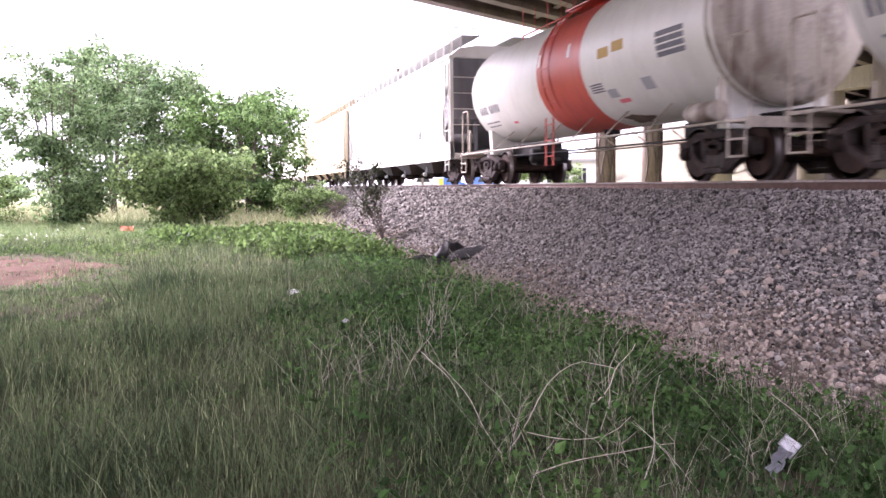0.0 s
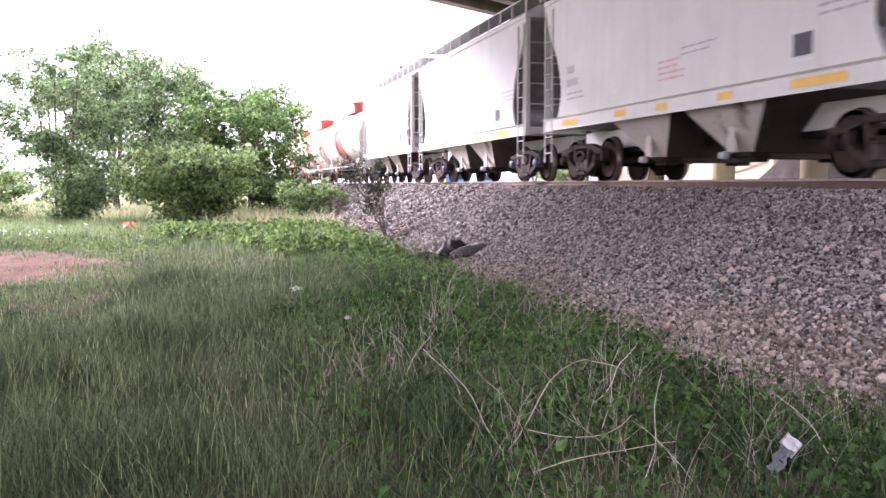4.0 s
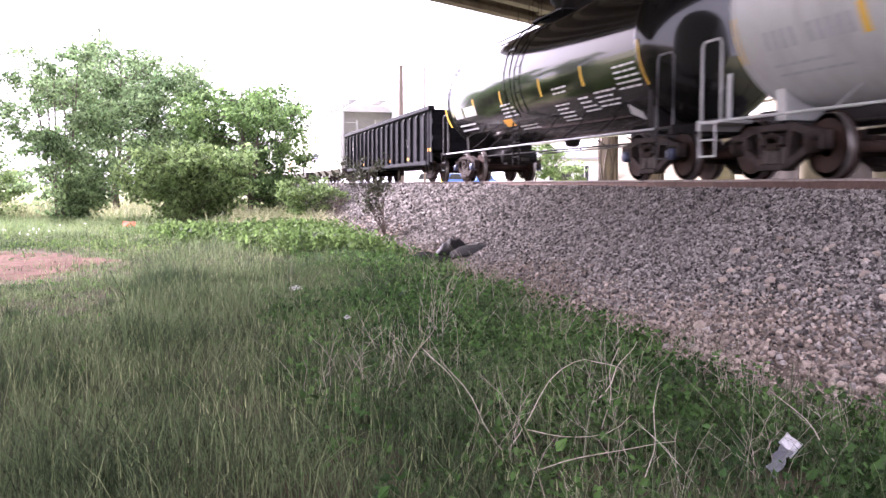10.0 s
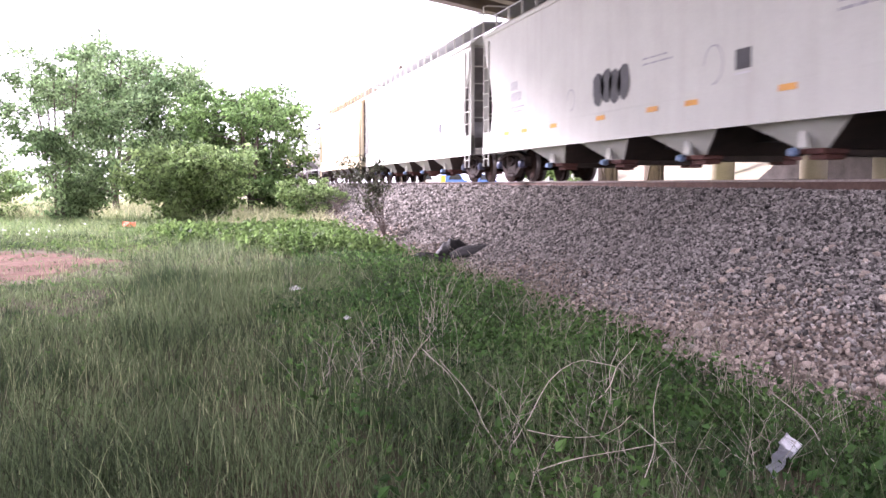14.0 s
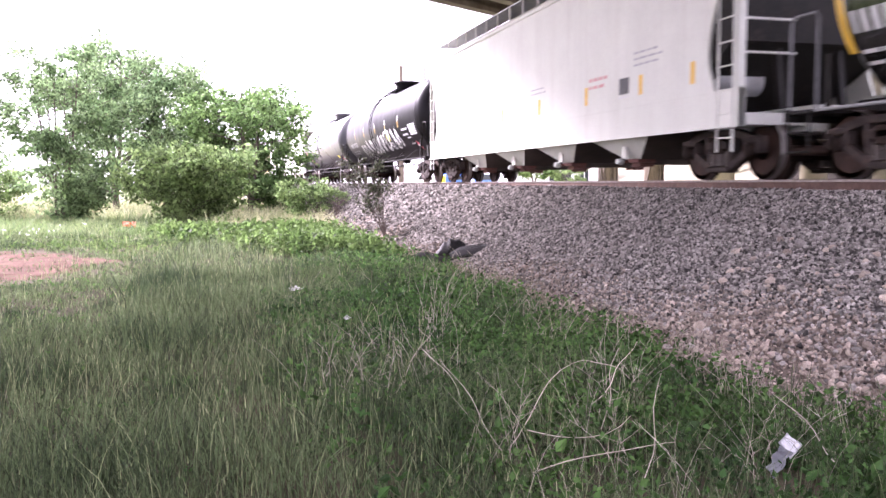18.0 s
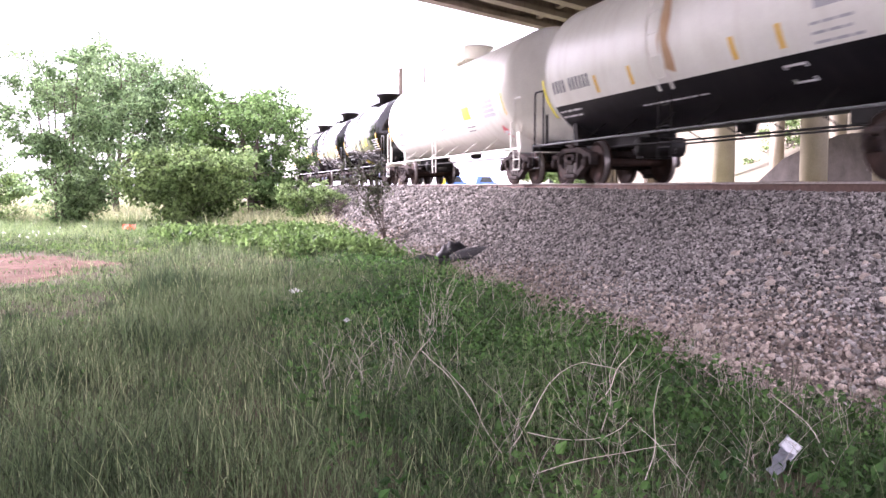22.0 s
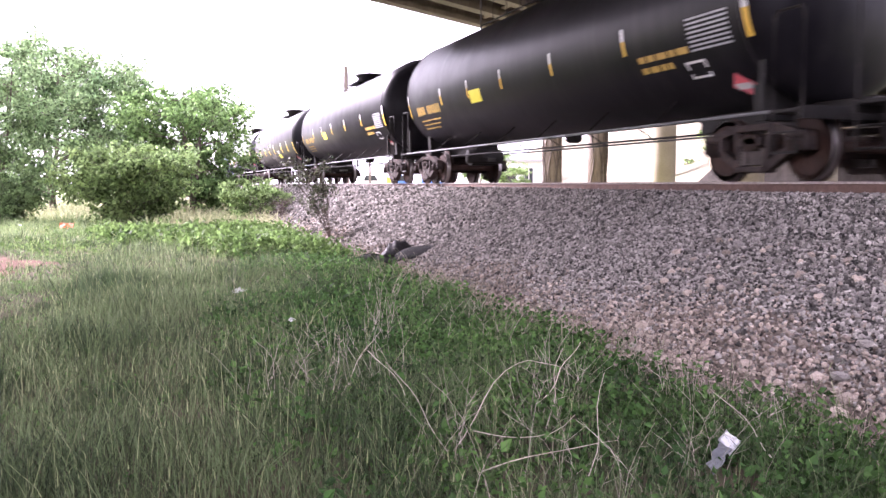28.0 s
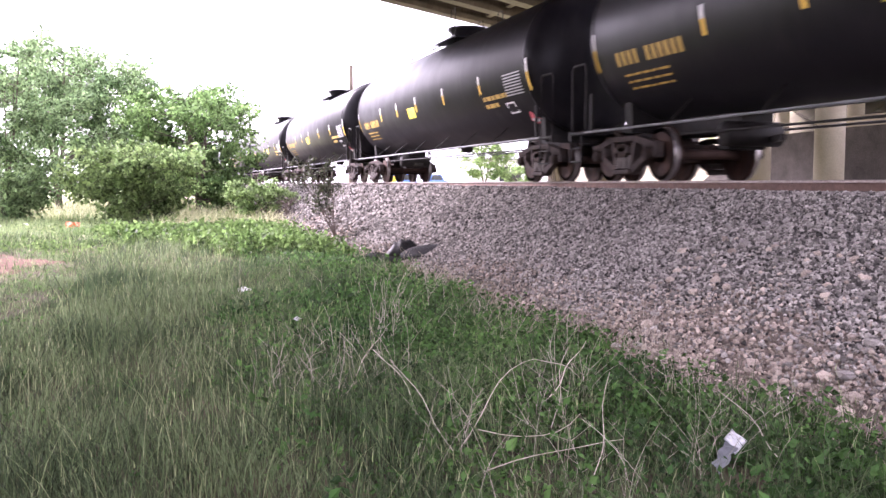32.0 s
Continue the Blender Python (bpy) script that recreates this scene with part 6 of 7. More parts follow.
    for k in range(8):
        blob(b, s, 4.9 - 1.5 * k, 1.55 + 0.1 * math.sin(k * 2.3), 0.12, 0.08, 0.25, k)
    b, s = mk.bm("sill_reflector", "amber", 0.036)
    for y in (7.5, 4.2, 0.6, -3.0, -5.8, -8.6):
        decal(b, s, y, y - 0.5, 0.86, 0.97, 1)
    strips(mk, (L * 0.40,), 1.8, "yellow", 0.8, 0.12, False)


def marks_tan(mk, L, W):
    b, s = mk.bm("lettering", "ink_dark")
    lines(b, s, L * 0.19, 1.72, 0.7, 1, 0.04)
    lines(b, s, -L * 0.18, 1.72, 0.85, 1, 0.06)
    lines(b, s, -L * 0.08, 1.85, 0.5, 1, 0.05)
    word(b, s, L * 0.35, 2.1, 0.2, "xxx")
    b, s = mk.bm("stencil_frame", "rust")
    for y, q in ((L * 0.20, 1.6), (-L * 0.175, 1.58)):
        for a in ((y, y - 1.0, q, q + 0.02), (y, y - 1.0, q + 0.34, q + 0.36)):
            decal(b, s, *a, 1)
    b, s = mk.bm("repaint_patch", "grey", 0.006)
    decal(b, s, L * 0.023, L * 0.023 - 0.65, 1.36, 1.75)
    b, s = mk.bm("reflector", "amber", 0.008)
    for y, w in ((0.335, 0.5), (0.13, 0.4), (-0.015, 0.4), (-0.125, 0.5), (-0.26, 0.65), (-0.37, 0.8)):
        decal(b, s, L * y, L * y - w, 1.38, 1.48, 1)


def marks_grey_strips(mk, L, W):
    hopper_text(mk, L, "ink_grey", 0.22)
    strips(mk, [L * 0.385, L * 0.225, L * 0.08, -L * 0.055, -L * 0.19, -L * 0.31, -L * 0.40], 1.73, "yellow", 0.36, 0.14, False)
    b, s = mk.bm("red_text", "ink_pink")
    lines(b, s, -L * 0.20, 2.0, 0.95, 2, 0.08, 0.15)
    lines(b, s, L * 0.165, 1.97, 0.6, 1, 0.08)


def marks_black_tag(mk, L, W):
    hopper_text(mk, L, "ink_grey", 0.22, -0.183)
    b, s = mk.bm("black_spray", "spray_black", 0.007)
    for k in range(4):
        blob(b, s, 1.3 - k * 0.37, 1.82 + 0.04 * (k % 2), 0.27, 0.33, 0.05, k)
    b, s = mk.bm("chalk_ring", "ink_grey")
    for y, q, r in ((2.7, 1.73, 0.22), (-2.9, 1.78, 0.3)):
        stroke(b, s, [(y + r * 0.9 * math.cos(a), q + r * math.sin(a)) for a in [k * 0.3 for k in range(17)]], 0.025)
    b, s = mk.bm("sill_reflector", "amber", 0.03)
    for y in (0.37, 0.30, 0.20, 0.07, -0.041, -0.11, -0.24, -0.36):
        decal(b, s, L * y, L * y - 0.4, 1.2, 1.29, 1)


def marks_gondola(mk, L, W):
    b, s = mk.bm("lettering", "ink_white")
    word(b, s, 7.45, 1.95, 0.2, "xxxx", 0.15)
    word(b, s, 7.45, 1.65, 0.2, "xxxxxx", 0.11)
    lines(b, s, 7.4, 1.46, 0.55, 2, 0.05, 0.14)
    lines(b, s, -L * 0.258, 1.6, 0.4, 4, 0.05, 0.09)
    b, s = mk.bm("reflector", "amber")
    for y in (9.7, 7.2, 4.3, 0.7, -2.0, -5.7, -9.0):
        decal(b, s, y, y - 0.5, 0.82 if abs(y) < 7 else 1.06, 0.92 if abs(y) < 7 else 1.17, 1)


# where the couplings lie along the track at the start, from the head of the train back
SPEED = 16.156
GAP = {-4: 130.5, -3: 110, -2: 89.5, -1: 68.8, 0: 48.2, 1: 27.05, 2: 11.17, 3: -3.02, 4: -19.86, 5: -31.72, 6: -44.25, 7: -57.1, 8: -69.8, 9: -90.35, 10: -111.1, 11: -131.91, 12: -148.05, 13: -164.8, 14: -182.25, 15: -201.15, 16: -220.3, 17: -240.12, 18: -259.63, 19: -279.56, 20: -291.81, 21: -303.93, 22: -316.46, 23: -334.38, 24: -348.7, 25: -364.58, 26: -385.22, 27: -405.19, 28: -424.49, 29: -443.54, 30: -462.59, 31: -481.64, 32: -500.69, 33: -519.74, 34: -538.79}

CAR = []


def add(gap, car):
    CAR.append((car, (GAP[gap] + GAP[gap + 1]) / 2))


def length(gap):
    return GAP[gap] - GAP[gap + 1]


for g, paint in ((-4, "cream"), (-3, "white"), (-2, "cream"), (-1, "tan")):
    add(g, hopper_car(length(g), 4, paint, "pale covered hopper car with four discharge bays", marks=lambda mk, L, W: hopper_text(mk, L)))
add(0, hopper_car(length(0), 4, "white", "whitish covered hopper car with a dark grey end", end_mat="mid_grey", solid_end=True, bay_mat="mid_grey", marks=lambda mk, L, W: hopper_text(mk, L)))
for g, paint, mark, lab in ((1, "red", marks_red_band, "white tank car with a wide red band"), (2, "red", marks_red_band, "white tank car with a red band and grimy ends"),
                            (3, "brown_red", marks_brown_band, "white tank car with a brown red band and yellow notice")):
    L = length(g)
    add(g, tank_car(L, 1.42, 2.62, "white", lab, bands=(((-0.085 if g == 1 else -0.06) * L, (0.075 if g == 1 else 0.115) * L, paint), (-L, -0.5 * L + 1.75, "grimy_white"), (0.5 * L - 1.45, L, "grimy_white")), rail_mat="grimy_cream", dome=paint, marks=mark, tall_dome=0.75, end_tank=True))
for g in (4, 5, 6, 7):
    add(g, hopper_car(length(g), 2, "warm_grey" if g < 6 else "grey", "small grey covered hopper car with two bays and yellow reflectors", marks=marks_small_hopper if g < 7 else marks_small_plain,
                      caps="cap_blue" if g in (4, 5) else "cap_dark", end_mat=None, bay_mat="bay_grimy"))
add(8, hopper_car(length(8), 4, "grey", "pale grey covered hopper car with red and yellow graffiti", marks=marks_red_graffiti))
add(9, hopper_car(length(9), 4, "warm_grey", "grey covered hopper car with large purple and lime graffiti", marks=marks_purple_graffiti, end_mat="warm_grey", solid_end=False, ledge=0.018))
add(10, gondola_car(length(10), "long black ribbed gondola car with amber reflectors", marks_gondola))
add(11, tank_car(length(11), 1.56, 2.59, "gloss_black", "glossy black tank car with white lettering and yellow strips", caps="cap_blue", marks=marks_black_tank, line_mat="galv"))
L = length(12)
add(12, tank_car(L, 1.58, 2.55, "lilac_grey", "light grey tank car with a dark grey band", bands=((-0.13 * L, 0.19 * L, "band_grey"),), rail_mat="lilac_grey", dome="dark_grey", marks=marks_grey_band))
add(13, hopper_car(length(13), 4, "tan", "rust-streaked tan covered hopper car with amber reflectors", marks=marks_tan, bay_mat="mid_grey"))
add(14, hopper_car(length(14), 4, "grey", "pale grey covered hopper car with yellow strips", marks=marks_grey_strips, caps="cap_blue", gate="gate_rust", notch=0.8, ledge=0.018))
add(15, hopper_car(length(15), 4, "grey", "pale grey covered hopper car with a black sprayed tag", marks=marks_black_tag, caps="cap_blue", gate="gate_rust", notch=0.8, ledge=0.018))
add(16, tank_car(length(16), 1.56, 2.60, "dark_grey", "charcoal tank car with gold lettering and black spray marks", marks=marks_plain_dark, dome="dark_grey"))
add(17, tank_car(length(17), 1.56, 2.60, "dull_black", "dull black tank car with white outline graffiti", marks=marks_white_graffiti, dome="dull_black"))
# its end is coloured near-black for the shade between the cars
add(18, hopper_car(length(18), 4, "grey", "pale grey covered hopper car with yellow strips and a shade-dark end", marks=marks_grey_strips, gate="gate_rust", end_mat="frame_black", solid_end=True, notch=0.85, ledge=0.018))
for g, mark in ((19, marks_frax), (20, marks_frax), (21, marks_frax_tag)):
    add(g, tank_car(length(g), 1.58, 2.45, "gloss_black", "short glossy black tank car with white lettering and yellow notice", marks=mark, caps="cap_blue" if g != 19 else "cap_dark", catwalk=False, tall_dome=0.6, end_gap=1.1, line_mat="galv"))
add(22, tank_car(length(22), 1.56, 2.60, "cream", "cream tank car with a yellow notice", rail_mat="cream", dome="cream", marks=marks_cream, tall_dome=0.6))
add(23, tank_car(length(23), 1.56, 2.57, "white", "tank car white above and black below with a rust run", lower="dull_black", dome="white", hand_wheel=True, line_mat="rail_grey", marks=marks_two_tone, tall_dome=0.6))
add(24, tank_car(length(24), 1.56, 2.59, "blue", "faded blue tank car with blue and orange spray marks", dome="mid_grey", marks=marks_blue, rail_mat="mid_grey"))
add(25, tank_car(length(25), 1.6, 2.57, "gloss_black", "long glossy black tank car with yellow strips", marks=marks_long_black, mid_ladder=False, line_mat="galv"))
add(26, tank_car(length(26), 1.57, 2.60, "dull_black", "long dull black tank car with yellow strips and scuffs", marks=marks_long_dull, mid_ladder=False, line_mat="rail_grey"))
UNION = tank_car(length(28), 1.57, 2.62, "dull_black", "long dull black tank car with gold lettering", marks=marks_union, mid_ladder=False, dome="dull_black", tall_dome=0.45, truck_in=1.85, line_mat="rail_grey")
LABEL = "long dull black tank car with gold lettering"
OTHER = tank_car(length(28), 1.57, 2.62, "dull_black", LABEL, marks=lambda mk, L, R: marks_union(mk, L, R, 0.144, 0.016), mid_ladder=False, dome="dull_black", tall_dome=0.45, truck_in=1.85, line_mat="rail_grey")
THIRD = tank_car(length(28), 1.57, 2.62, "dull_black", LABEL, marks=lambda mk, L, R: marks_union(mk, L, R, -0.08, -0.02), mid_ladder=False, dome="dull_black", tall_dome=0.45, truck_in=1.85, line_mat="rail_grey")
add(30, UNION)
add(28, OTHER)
add(29, THIRD)
for g in (31, 32, 33):
    add(g, copy_thing(UNION, pose(0, 0, 0)))
add(27, copy_thing(OTHER, pose(0, 0, 0)))


# ---- plants ----
def blades(n, x, y, h, w, seed, lean=0.5, up=3):
    """Bent grass blades at the places x, y: verts and quads."""
    r = np.random.default_rng(seed)
    a, b = r.uniform(0, math.tau, n), r.uniform(0, math.tau, n)
    tip = r.uniform(0.1, 1, n) * lean
    z0 = ground_height(x, y)
    side = np.stack([np.cos(a), np.sin(a), np.zeros(n)], -1)
    way = np.stack([np.cos(b), np.sin(b), np.zeros(n)], -1)
    rows = []
    for k in range(up + 1):
        t = k / up
        c = np.stack([x, y, z0], -1) + way * (tip * h * t ** 2)[:, None]
        c[:, 2] += h * t * (1 - 0.25 * tip * t)
        half = w * (1 - t) ** 0.7 * 0.5 + 0.0004
        rows += [c - side * half[:, None], c + side * half[:, None]]
    v = np.stack(rows, 1).reshape(-1, 3)
    m = 2 * (up + 1)
    base = np.arange(n)[:, None, None] * m
    q = np.array([[2 * k, 2 * k + 1, 2 * k + 3, 2 * k + 2] for k in range(up)])[None]
    return v, (base + q).reshape(-1, 4)


def scatter(n, x0, x1, y0, y1, seed, keep=None):
    r = np.random.default_rng(seed)
    x, y = r.uniform(x0, x1, n), r.uniform(y0, y1, n)
    ok = (~on_dirt(x, y) | (r.random(n) < 0.22 * (np.sin(x * 3.1 + y) * np.sin(y * 2.7 - x) > -0.1))) & (x < 3.98 + 0.16 * np.sin(y * 1.7) + 0.10 * np.sin(y * 4.3) + np.minimum(0.25 * r.normal(0, 1, n) ** 3, 0.6))
    # only the stretch of meadow that lies before the camera's stand
    ok &= (x > -0.36 * y - 1.6) & (y > 2.6) & ((x - 2.9) ** 2 + (y - 3.95) ** 2 > 0.05)
    if keep is not None:
        ok &= keep(x, y, r)
    return x[ok], y[ok], r


def clumpy(x, y):
    return 0.5 + 0.5 * np.sin(x * 2.3 + 1.7 * np.sin(y * 1.1)) * np.sin(y * 2.0 + 1.3 * np.sin(x * 1.6))


meadow = thing("meadow_grass", "dense uncut green grass", "grass", kind="stuff")
vs, fs, base = [], [], 0
for n, y0, y1, hh, ww, up, seed in ((125000, 2.6, 8.5, 0.22, 0.0048, 3, 11), (120000, 8.5, 16, 0.24, 0.0075, 2, 12), (75000, 16, 28, 0.24, 0.012, 2, 13), (9000, 28, 60, 0.30, 0.03, 2, 14)):
    wide = 0.36 * y1 + 2
    x, y, r = scatter(n, -wide, 5.0, y0, y1, seed, lambda x, y, r: r.random(len(x)) < (0.25 + 0.75 * clumpy(x * 1.6, y * 1.3)) * (1 - 0.3 * np.clip((x - 1.2) / 1.5, 0, 1)))
    right = np.clip((x - 1.5) / 2.5, 0, 1)
    low = np.where((x < -1.0) & (y > 9.5) & (y < 24), 0.42, 1.0)
    h = hh * low * (0.5 + 0.7 * clumpy(x * 0.6, y * 0.6)) * np.exp(r.normal(0, 0.32, len(x))) * (1 - 0.1 * right)
    v, q = blades(len(x), x, y, h, np.full(len(x), ww) * np.exp(r.normal(0, 0.3, len(x))), seed + 50, 1.0, up)
    vs.append(v), fs.append(q + base)
    base += len(v)
# the meadow goes on round and behind the stand
r = np.random.default_rng(15)
x, y = r.uniform(-24, 4.0, 30000), r.uniform(-14, 40, 30000)
ok = (x < -0.36 * y - 1.4) | (y < 2.8)
ok &= ~on_dirt(x, y)
x, y = x[ok], y[ok]
v, q = blades(len(x), x, y, 0.22 * np.exp(r.normal(0, 0.3, len(x))), np.full(len(x), 0.022), 65, 1.0, 2)
vs.append(v), fs.append(q + base)
base += len(v)
me = raw_mesh("blades", np.concatenate(vs), np.concatenate(fs), M["grass"])
tagged(link("blades", me, meadow), kind="stuff")

# pale seed stalks over the grass
vs, fs, base = [], [], 0
for n, y0, y1, seed in ((3400, 2.6, 9, 21), (2600, 9, 20, 22), (1500, 20, 34, 23)):
    x, y, r = scatter(n, -0.36 * y1 - 2, 4.8, y0, y1, seed, lambda x, y, r: r.random(len(x)) < np.clip(1.25 - (x - 0.6) / 2.0, 0.15, 1))
    h = r.uniform(0.25, 0.52, len(x)) * np.where((x < -1.0) & (y > 9.5) & (y < 22), 0.6, 1.0)
    v, q = blades(len(x), x, y, h, np.full(len(x), 0.0012 + 0.0002 * y1), seed + 50, 0.75)
    vs.append(v), fs.append(q + base)
    base += len(v)
    head = v.reshape(len(x), -1, 3)[:, -1]
    hv, hq = blades(len(x), x, y, r.uniform(0.03, 0.08, len(x)), np.full(len(x), 0.0018 + 0.00024 * y1), seed + 70, 0.5, 2)
    hv = hv.reshape(len(x), -1, 3)
    hv += (head - hv[:, 0])[:, None]
    vs.append(hv.reshape(-1, 3)), fs.append(hq + base)
    base += hv.size // 3
me = raw_mesh("seed_stalks", np.concatenate(vs), np.concatenate(fs), M["seed"])
tagged(link("seed_stalks", me, meadow, None, "pale seed heads on thin stalks"), kind="stuff")


def leaves(pts, size, seed, droop=0.3, fold=0.25):
    """Small folded leaves at pts: verts and quads (two a leaf)."""
    r = np.random.default_rng(seed)
    n = len(pts)
    s = size * np.exp(r.normal(0, 0.3, n))
    a = r.uniform(0, math.tau, n)
    tilt = r.uniform(-1.1, 1.1, n)
    way = np.stack([np.cos(a) * np.cos(tilt), np.sin(a) * np.cos(tilt), np.sin(tilt) - droop], -1)
    way /= np.linalg.norm(way, axis=1)[:, None]
    rnd = r.normal(0, 1, (n, 3))
    side = np.cross(way, rnd)
    side /= np.linalg.norm(side, axis=1)[:, None]
    up = np.cross(side, way)
    s = s[:, None]
    p0, p1 = pts, pts + way * s
    mid = pts + way * s * 0.45 - up * s * fold * 0.4
    l, rt = pts + way * s * 0.4 + side * s * 0.3 + up * s * fold * 0.3, pts + way * s * 0.4 - side * s * 0.3 + up * s * fold * 0.3
    v = np.stack([p0, l, p1, mid, rt], 1).reshape(-1, 3)
    b = np.arange(n)[:, None, None] * 5
    return v, (b + np.array([[0, 3, 2, 1], [0, 4, 2, 3]])[None]).reshape(-1, 4)


# broad-leaved weeds near the stones, and a bed further on in a sunlit-bright tone
def weed_bed(name, label, n, x0, x1, y0, y1, height, size, material, seed, keep=None, per=9):
    x, y, r = scatter(n, x0, x1, y0, y1, seed, keep)
    k = len(x)
    h = height * r.uniform(0.45, 1.15, k)
    px = np.repeat(x, per) + r.normal(0, size * 1.3, k * per)
    py = np.repeat(y, per) + r.normal(0, size * 1.3, k * per)
    pz = ground_height(px, py) + np.repeat(h, per) * r.uniform(0.12, 1.0, k * per)
    v, q = leaves(np.stack([px, py, pz], -1), size, seed + 5, 0.15)
    ob = new(name, raw_mesh(name, v, q, material))
    return tagged(ob, label, "weeds", kind="stuff")


weed_bed("weeds", "low broad-leaved green weeds beside the stones", 8000, 0.6, 4.5, 3.0, 12, 0.24, 0.05, M["weed"], 31,
         lambda x, y, r: r.random(len(x)) < np.clip((x - 0.9 + 0.1 * y) / 2.6, 0, 1) * (0.35 + 0.65 * clumpy(x, y)))
weed_bed("weeds", "green weeds along the edge of the stones", 4200, 0.8, 4.6, 12, 23, 0.24, 0.07, M["weed"], 32,
         lambda x, y, r: r.random(len(x)) < np.clip((x - 1.5) / 2.5, 0, 1) * (0.4 + 0.6 * clumpy(x, y)))
# far beds use the leaf colour with sunlight painted in
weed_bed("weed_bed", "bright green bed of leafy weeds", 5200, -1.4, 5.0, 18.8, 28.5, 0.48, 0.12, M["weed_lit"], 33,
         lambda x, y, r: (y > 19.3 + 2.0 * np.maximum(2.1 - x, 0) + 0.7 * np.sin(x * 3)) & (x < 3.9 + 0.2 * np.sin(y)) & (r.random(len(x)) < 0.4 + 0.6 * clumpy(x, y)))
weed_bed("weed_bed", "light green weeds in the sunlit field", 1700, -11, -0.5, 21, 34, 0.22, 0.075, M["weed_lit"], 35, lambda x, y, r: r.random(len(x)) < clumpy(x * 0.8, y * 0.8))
weed_bed("weeds", "scattered weeds in the meadow", 2600, -9, 2, 4, 26, 0.14, 0.03, M["weed"], 34)

# small white flowers in the sunlit field
x, y, r = scatter(170, -10, -3.6, 21, 31, 36, lambda x, y, r: r.random(len(x)) < clumpy(x, y))
v, q = leaves(np.repeat(np.stack([x, y, ground_height(x, y) + r.uniform(0.2, 0.42, len(x))], -1), 4, 0), 0.05, 37, 0.0)
tagged(new("meadow_flowers", raw_mesh("meadow_flowers", v, q, M["flower"])), "scattered small white flowers in the grass", "flowers", kind="stuff")

# tall pale grass in the distance
tall = thing("tall_grass", "tall pale half-dry grass behind the bushes", "grass", kind="stuff")
r = np.random.default_rng(41)
x, y = r.uniform(-24, 4.6, 46000), r.uniform(29, 75, 46000)
ok = (x > -0.36 * y - 3) & ((y > 40) | (x > 0.3 + 0.5 * np.sin(y)))
x, y = x[ok], y[ok]
v, q = blades(len(x), x, y, r.uniform(0.3, 1.0, len(x)) * (0.35 + 0.8 * clumpy(x * 0.7, y * 0.5)), np.full(len(x), 0.032), 42, 0.9)
tagged(link("blades", raw_mesh("tall_blades", v, q, M["grass_far"]), tall), kind="stuff")

# field grass beyond, its sunlit look carried by the lighter colour
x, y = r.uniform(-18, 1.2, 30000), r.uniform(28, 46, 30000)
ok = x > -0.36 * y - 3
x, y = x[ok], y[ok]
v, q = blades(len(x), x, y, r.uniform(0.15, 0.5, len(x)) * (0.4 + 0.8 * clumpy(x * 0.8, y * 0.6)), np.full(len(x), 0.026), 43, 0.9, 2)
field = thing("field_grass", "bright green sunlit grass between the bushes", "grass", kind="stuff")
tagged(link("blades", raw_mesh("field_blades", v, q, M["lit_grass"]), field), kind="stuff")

# low dead thatch between the grass and the stones
r = np.random.default_rng(44)
y = r.uniform(3.0, 26, 9000)
x = 4.0 + 0.16 * np.sin(y * 1.7) + r.normal(0, 0.26, 9000)
v, q = blades(len(x), x, y, r.uniform(0.04, 0.2, len(x)), 0.0022 + 0.00035 * y, 45, 1.6, 2)
thatch = thing("dead_thatch", "flattened dead grass along the edge of the stones", "dead grass", kind="stuff")
tagged(link("blades", raw_mesh("thatch_blades", v, q, M["thatch"]), thatch), kind="stuff")

# dead stalks by the stones
stalks = thing("dry_stalks", "tangle of dead tan weed stalks", "dead weeds", kind="stuff")
bm = bmesh.new()
r = random.Random(5)
TUFTS = ((1.6, 4.7), (2.1, 4.05), (2.45, 5.1), (2.8, 5.6), (1.35, 6.4), (1.7, 6.6), (0.95, 6.5), (2.7, 4.0), (3.3, 4.5), (3.5, 5.2), (3.9, 6.2), (2.2, 8.5), (1.6, 8.0), (2.6, 9.6), (3.2, 8.0), (3.0, 11.0), (3.6, 9.5), (4.2, 7.2))
for k in range(430):
    if k < 280:
        tx, ty = TUFTS[k % 18]
        x, y = tx + r.gauss(0, 0.16), ty + r.gauss(0, 0.16)
    else:
        y = r.uniform(3.2, 15)
        x = r.uniform(0.9, 4.0) if r.random() < 0.5 else r.uniform(3.5, 4.5)
    z = float(ground_height(x, y))
    h, a, l = r.uniform(0.2, 0.66), r.uniform(0, 6.3), r.uniform(0.05, 0.75)
    pts = [(x + math.cos(a) * l * h * t ** 1.4 + 0.012 * math.sin(7 * t + k), y + math.sin(a) * l * h * t ** 1.4, z + h * (t - 0.3 * l * t * t)) for t in (0, 0.25, 0.5, 0.75, 1)]
    tube(bm, pts, 0.0011 + 0.00014 * y, 3, 0.0005 + 0.00008 * y)
    for j in range(r.choice((0, 1, 1, 2))):
        p = pts[2 + j]
        b, s = r.uniform(0, 6.3), r.uniform(0.05, 0.13)
        tube(bm, [p, (p[0] + s * math.cos(b), p[1] + s * math.sin(b), p[2] + s * r.uniform(0.3, 1.1))], 0.0011 + 0.00012 * y, 3, 0.0006)
tagged(part("stalks", bm, M["dry"], stalks), kind="stuff")
arcs = thing("fallen_twigs", "long bent dead twigs lying over the weeds", "twigs")
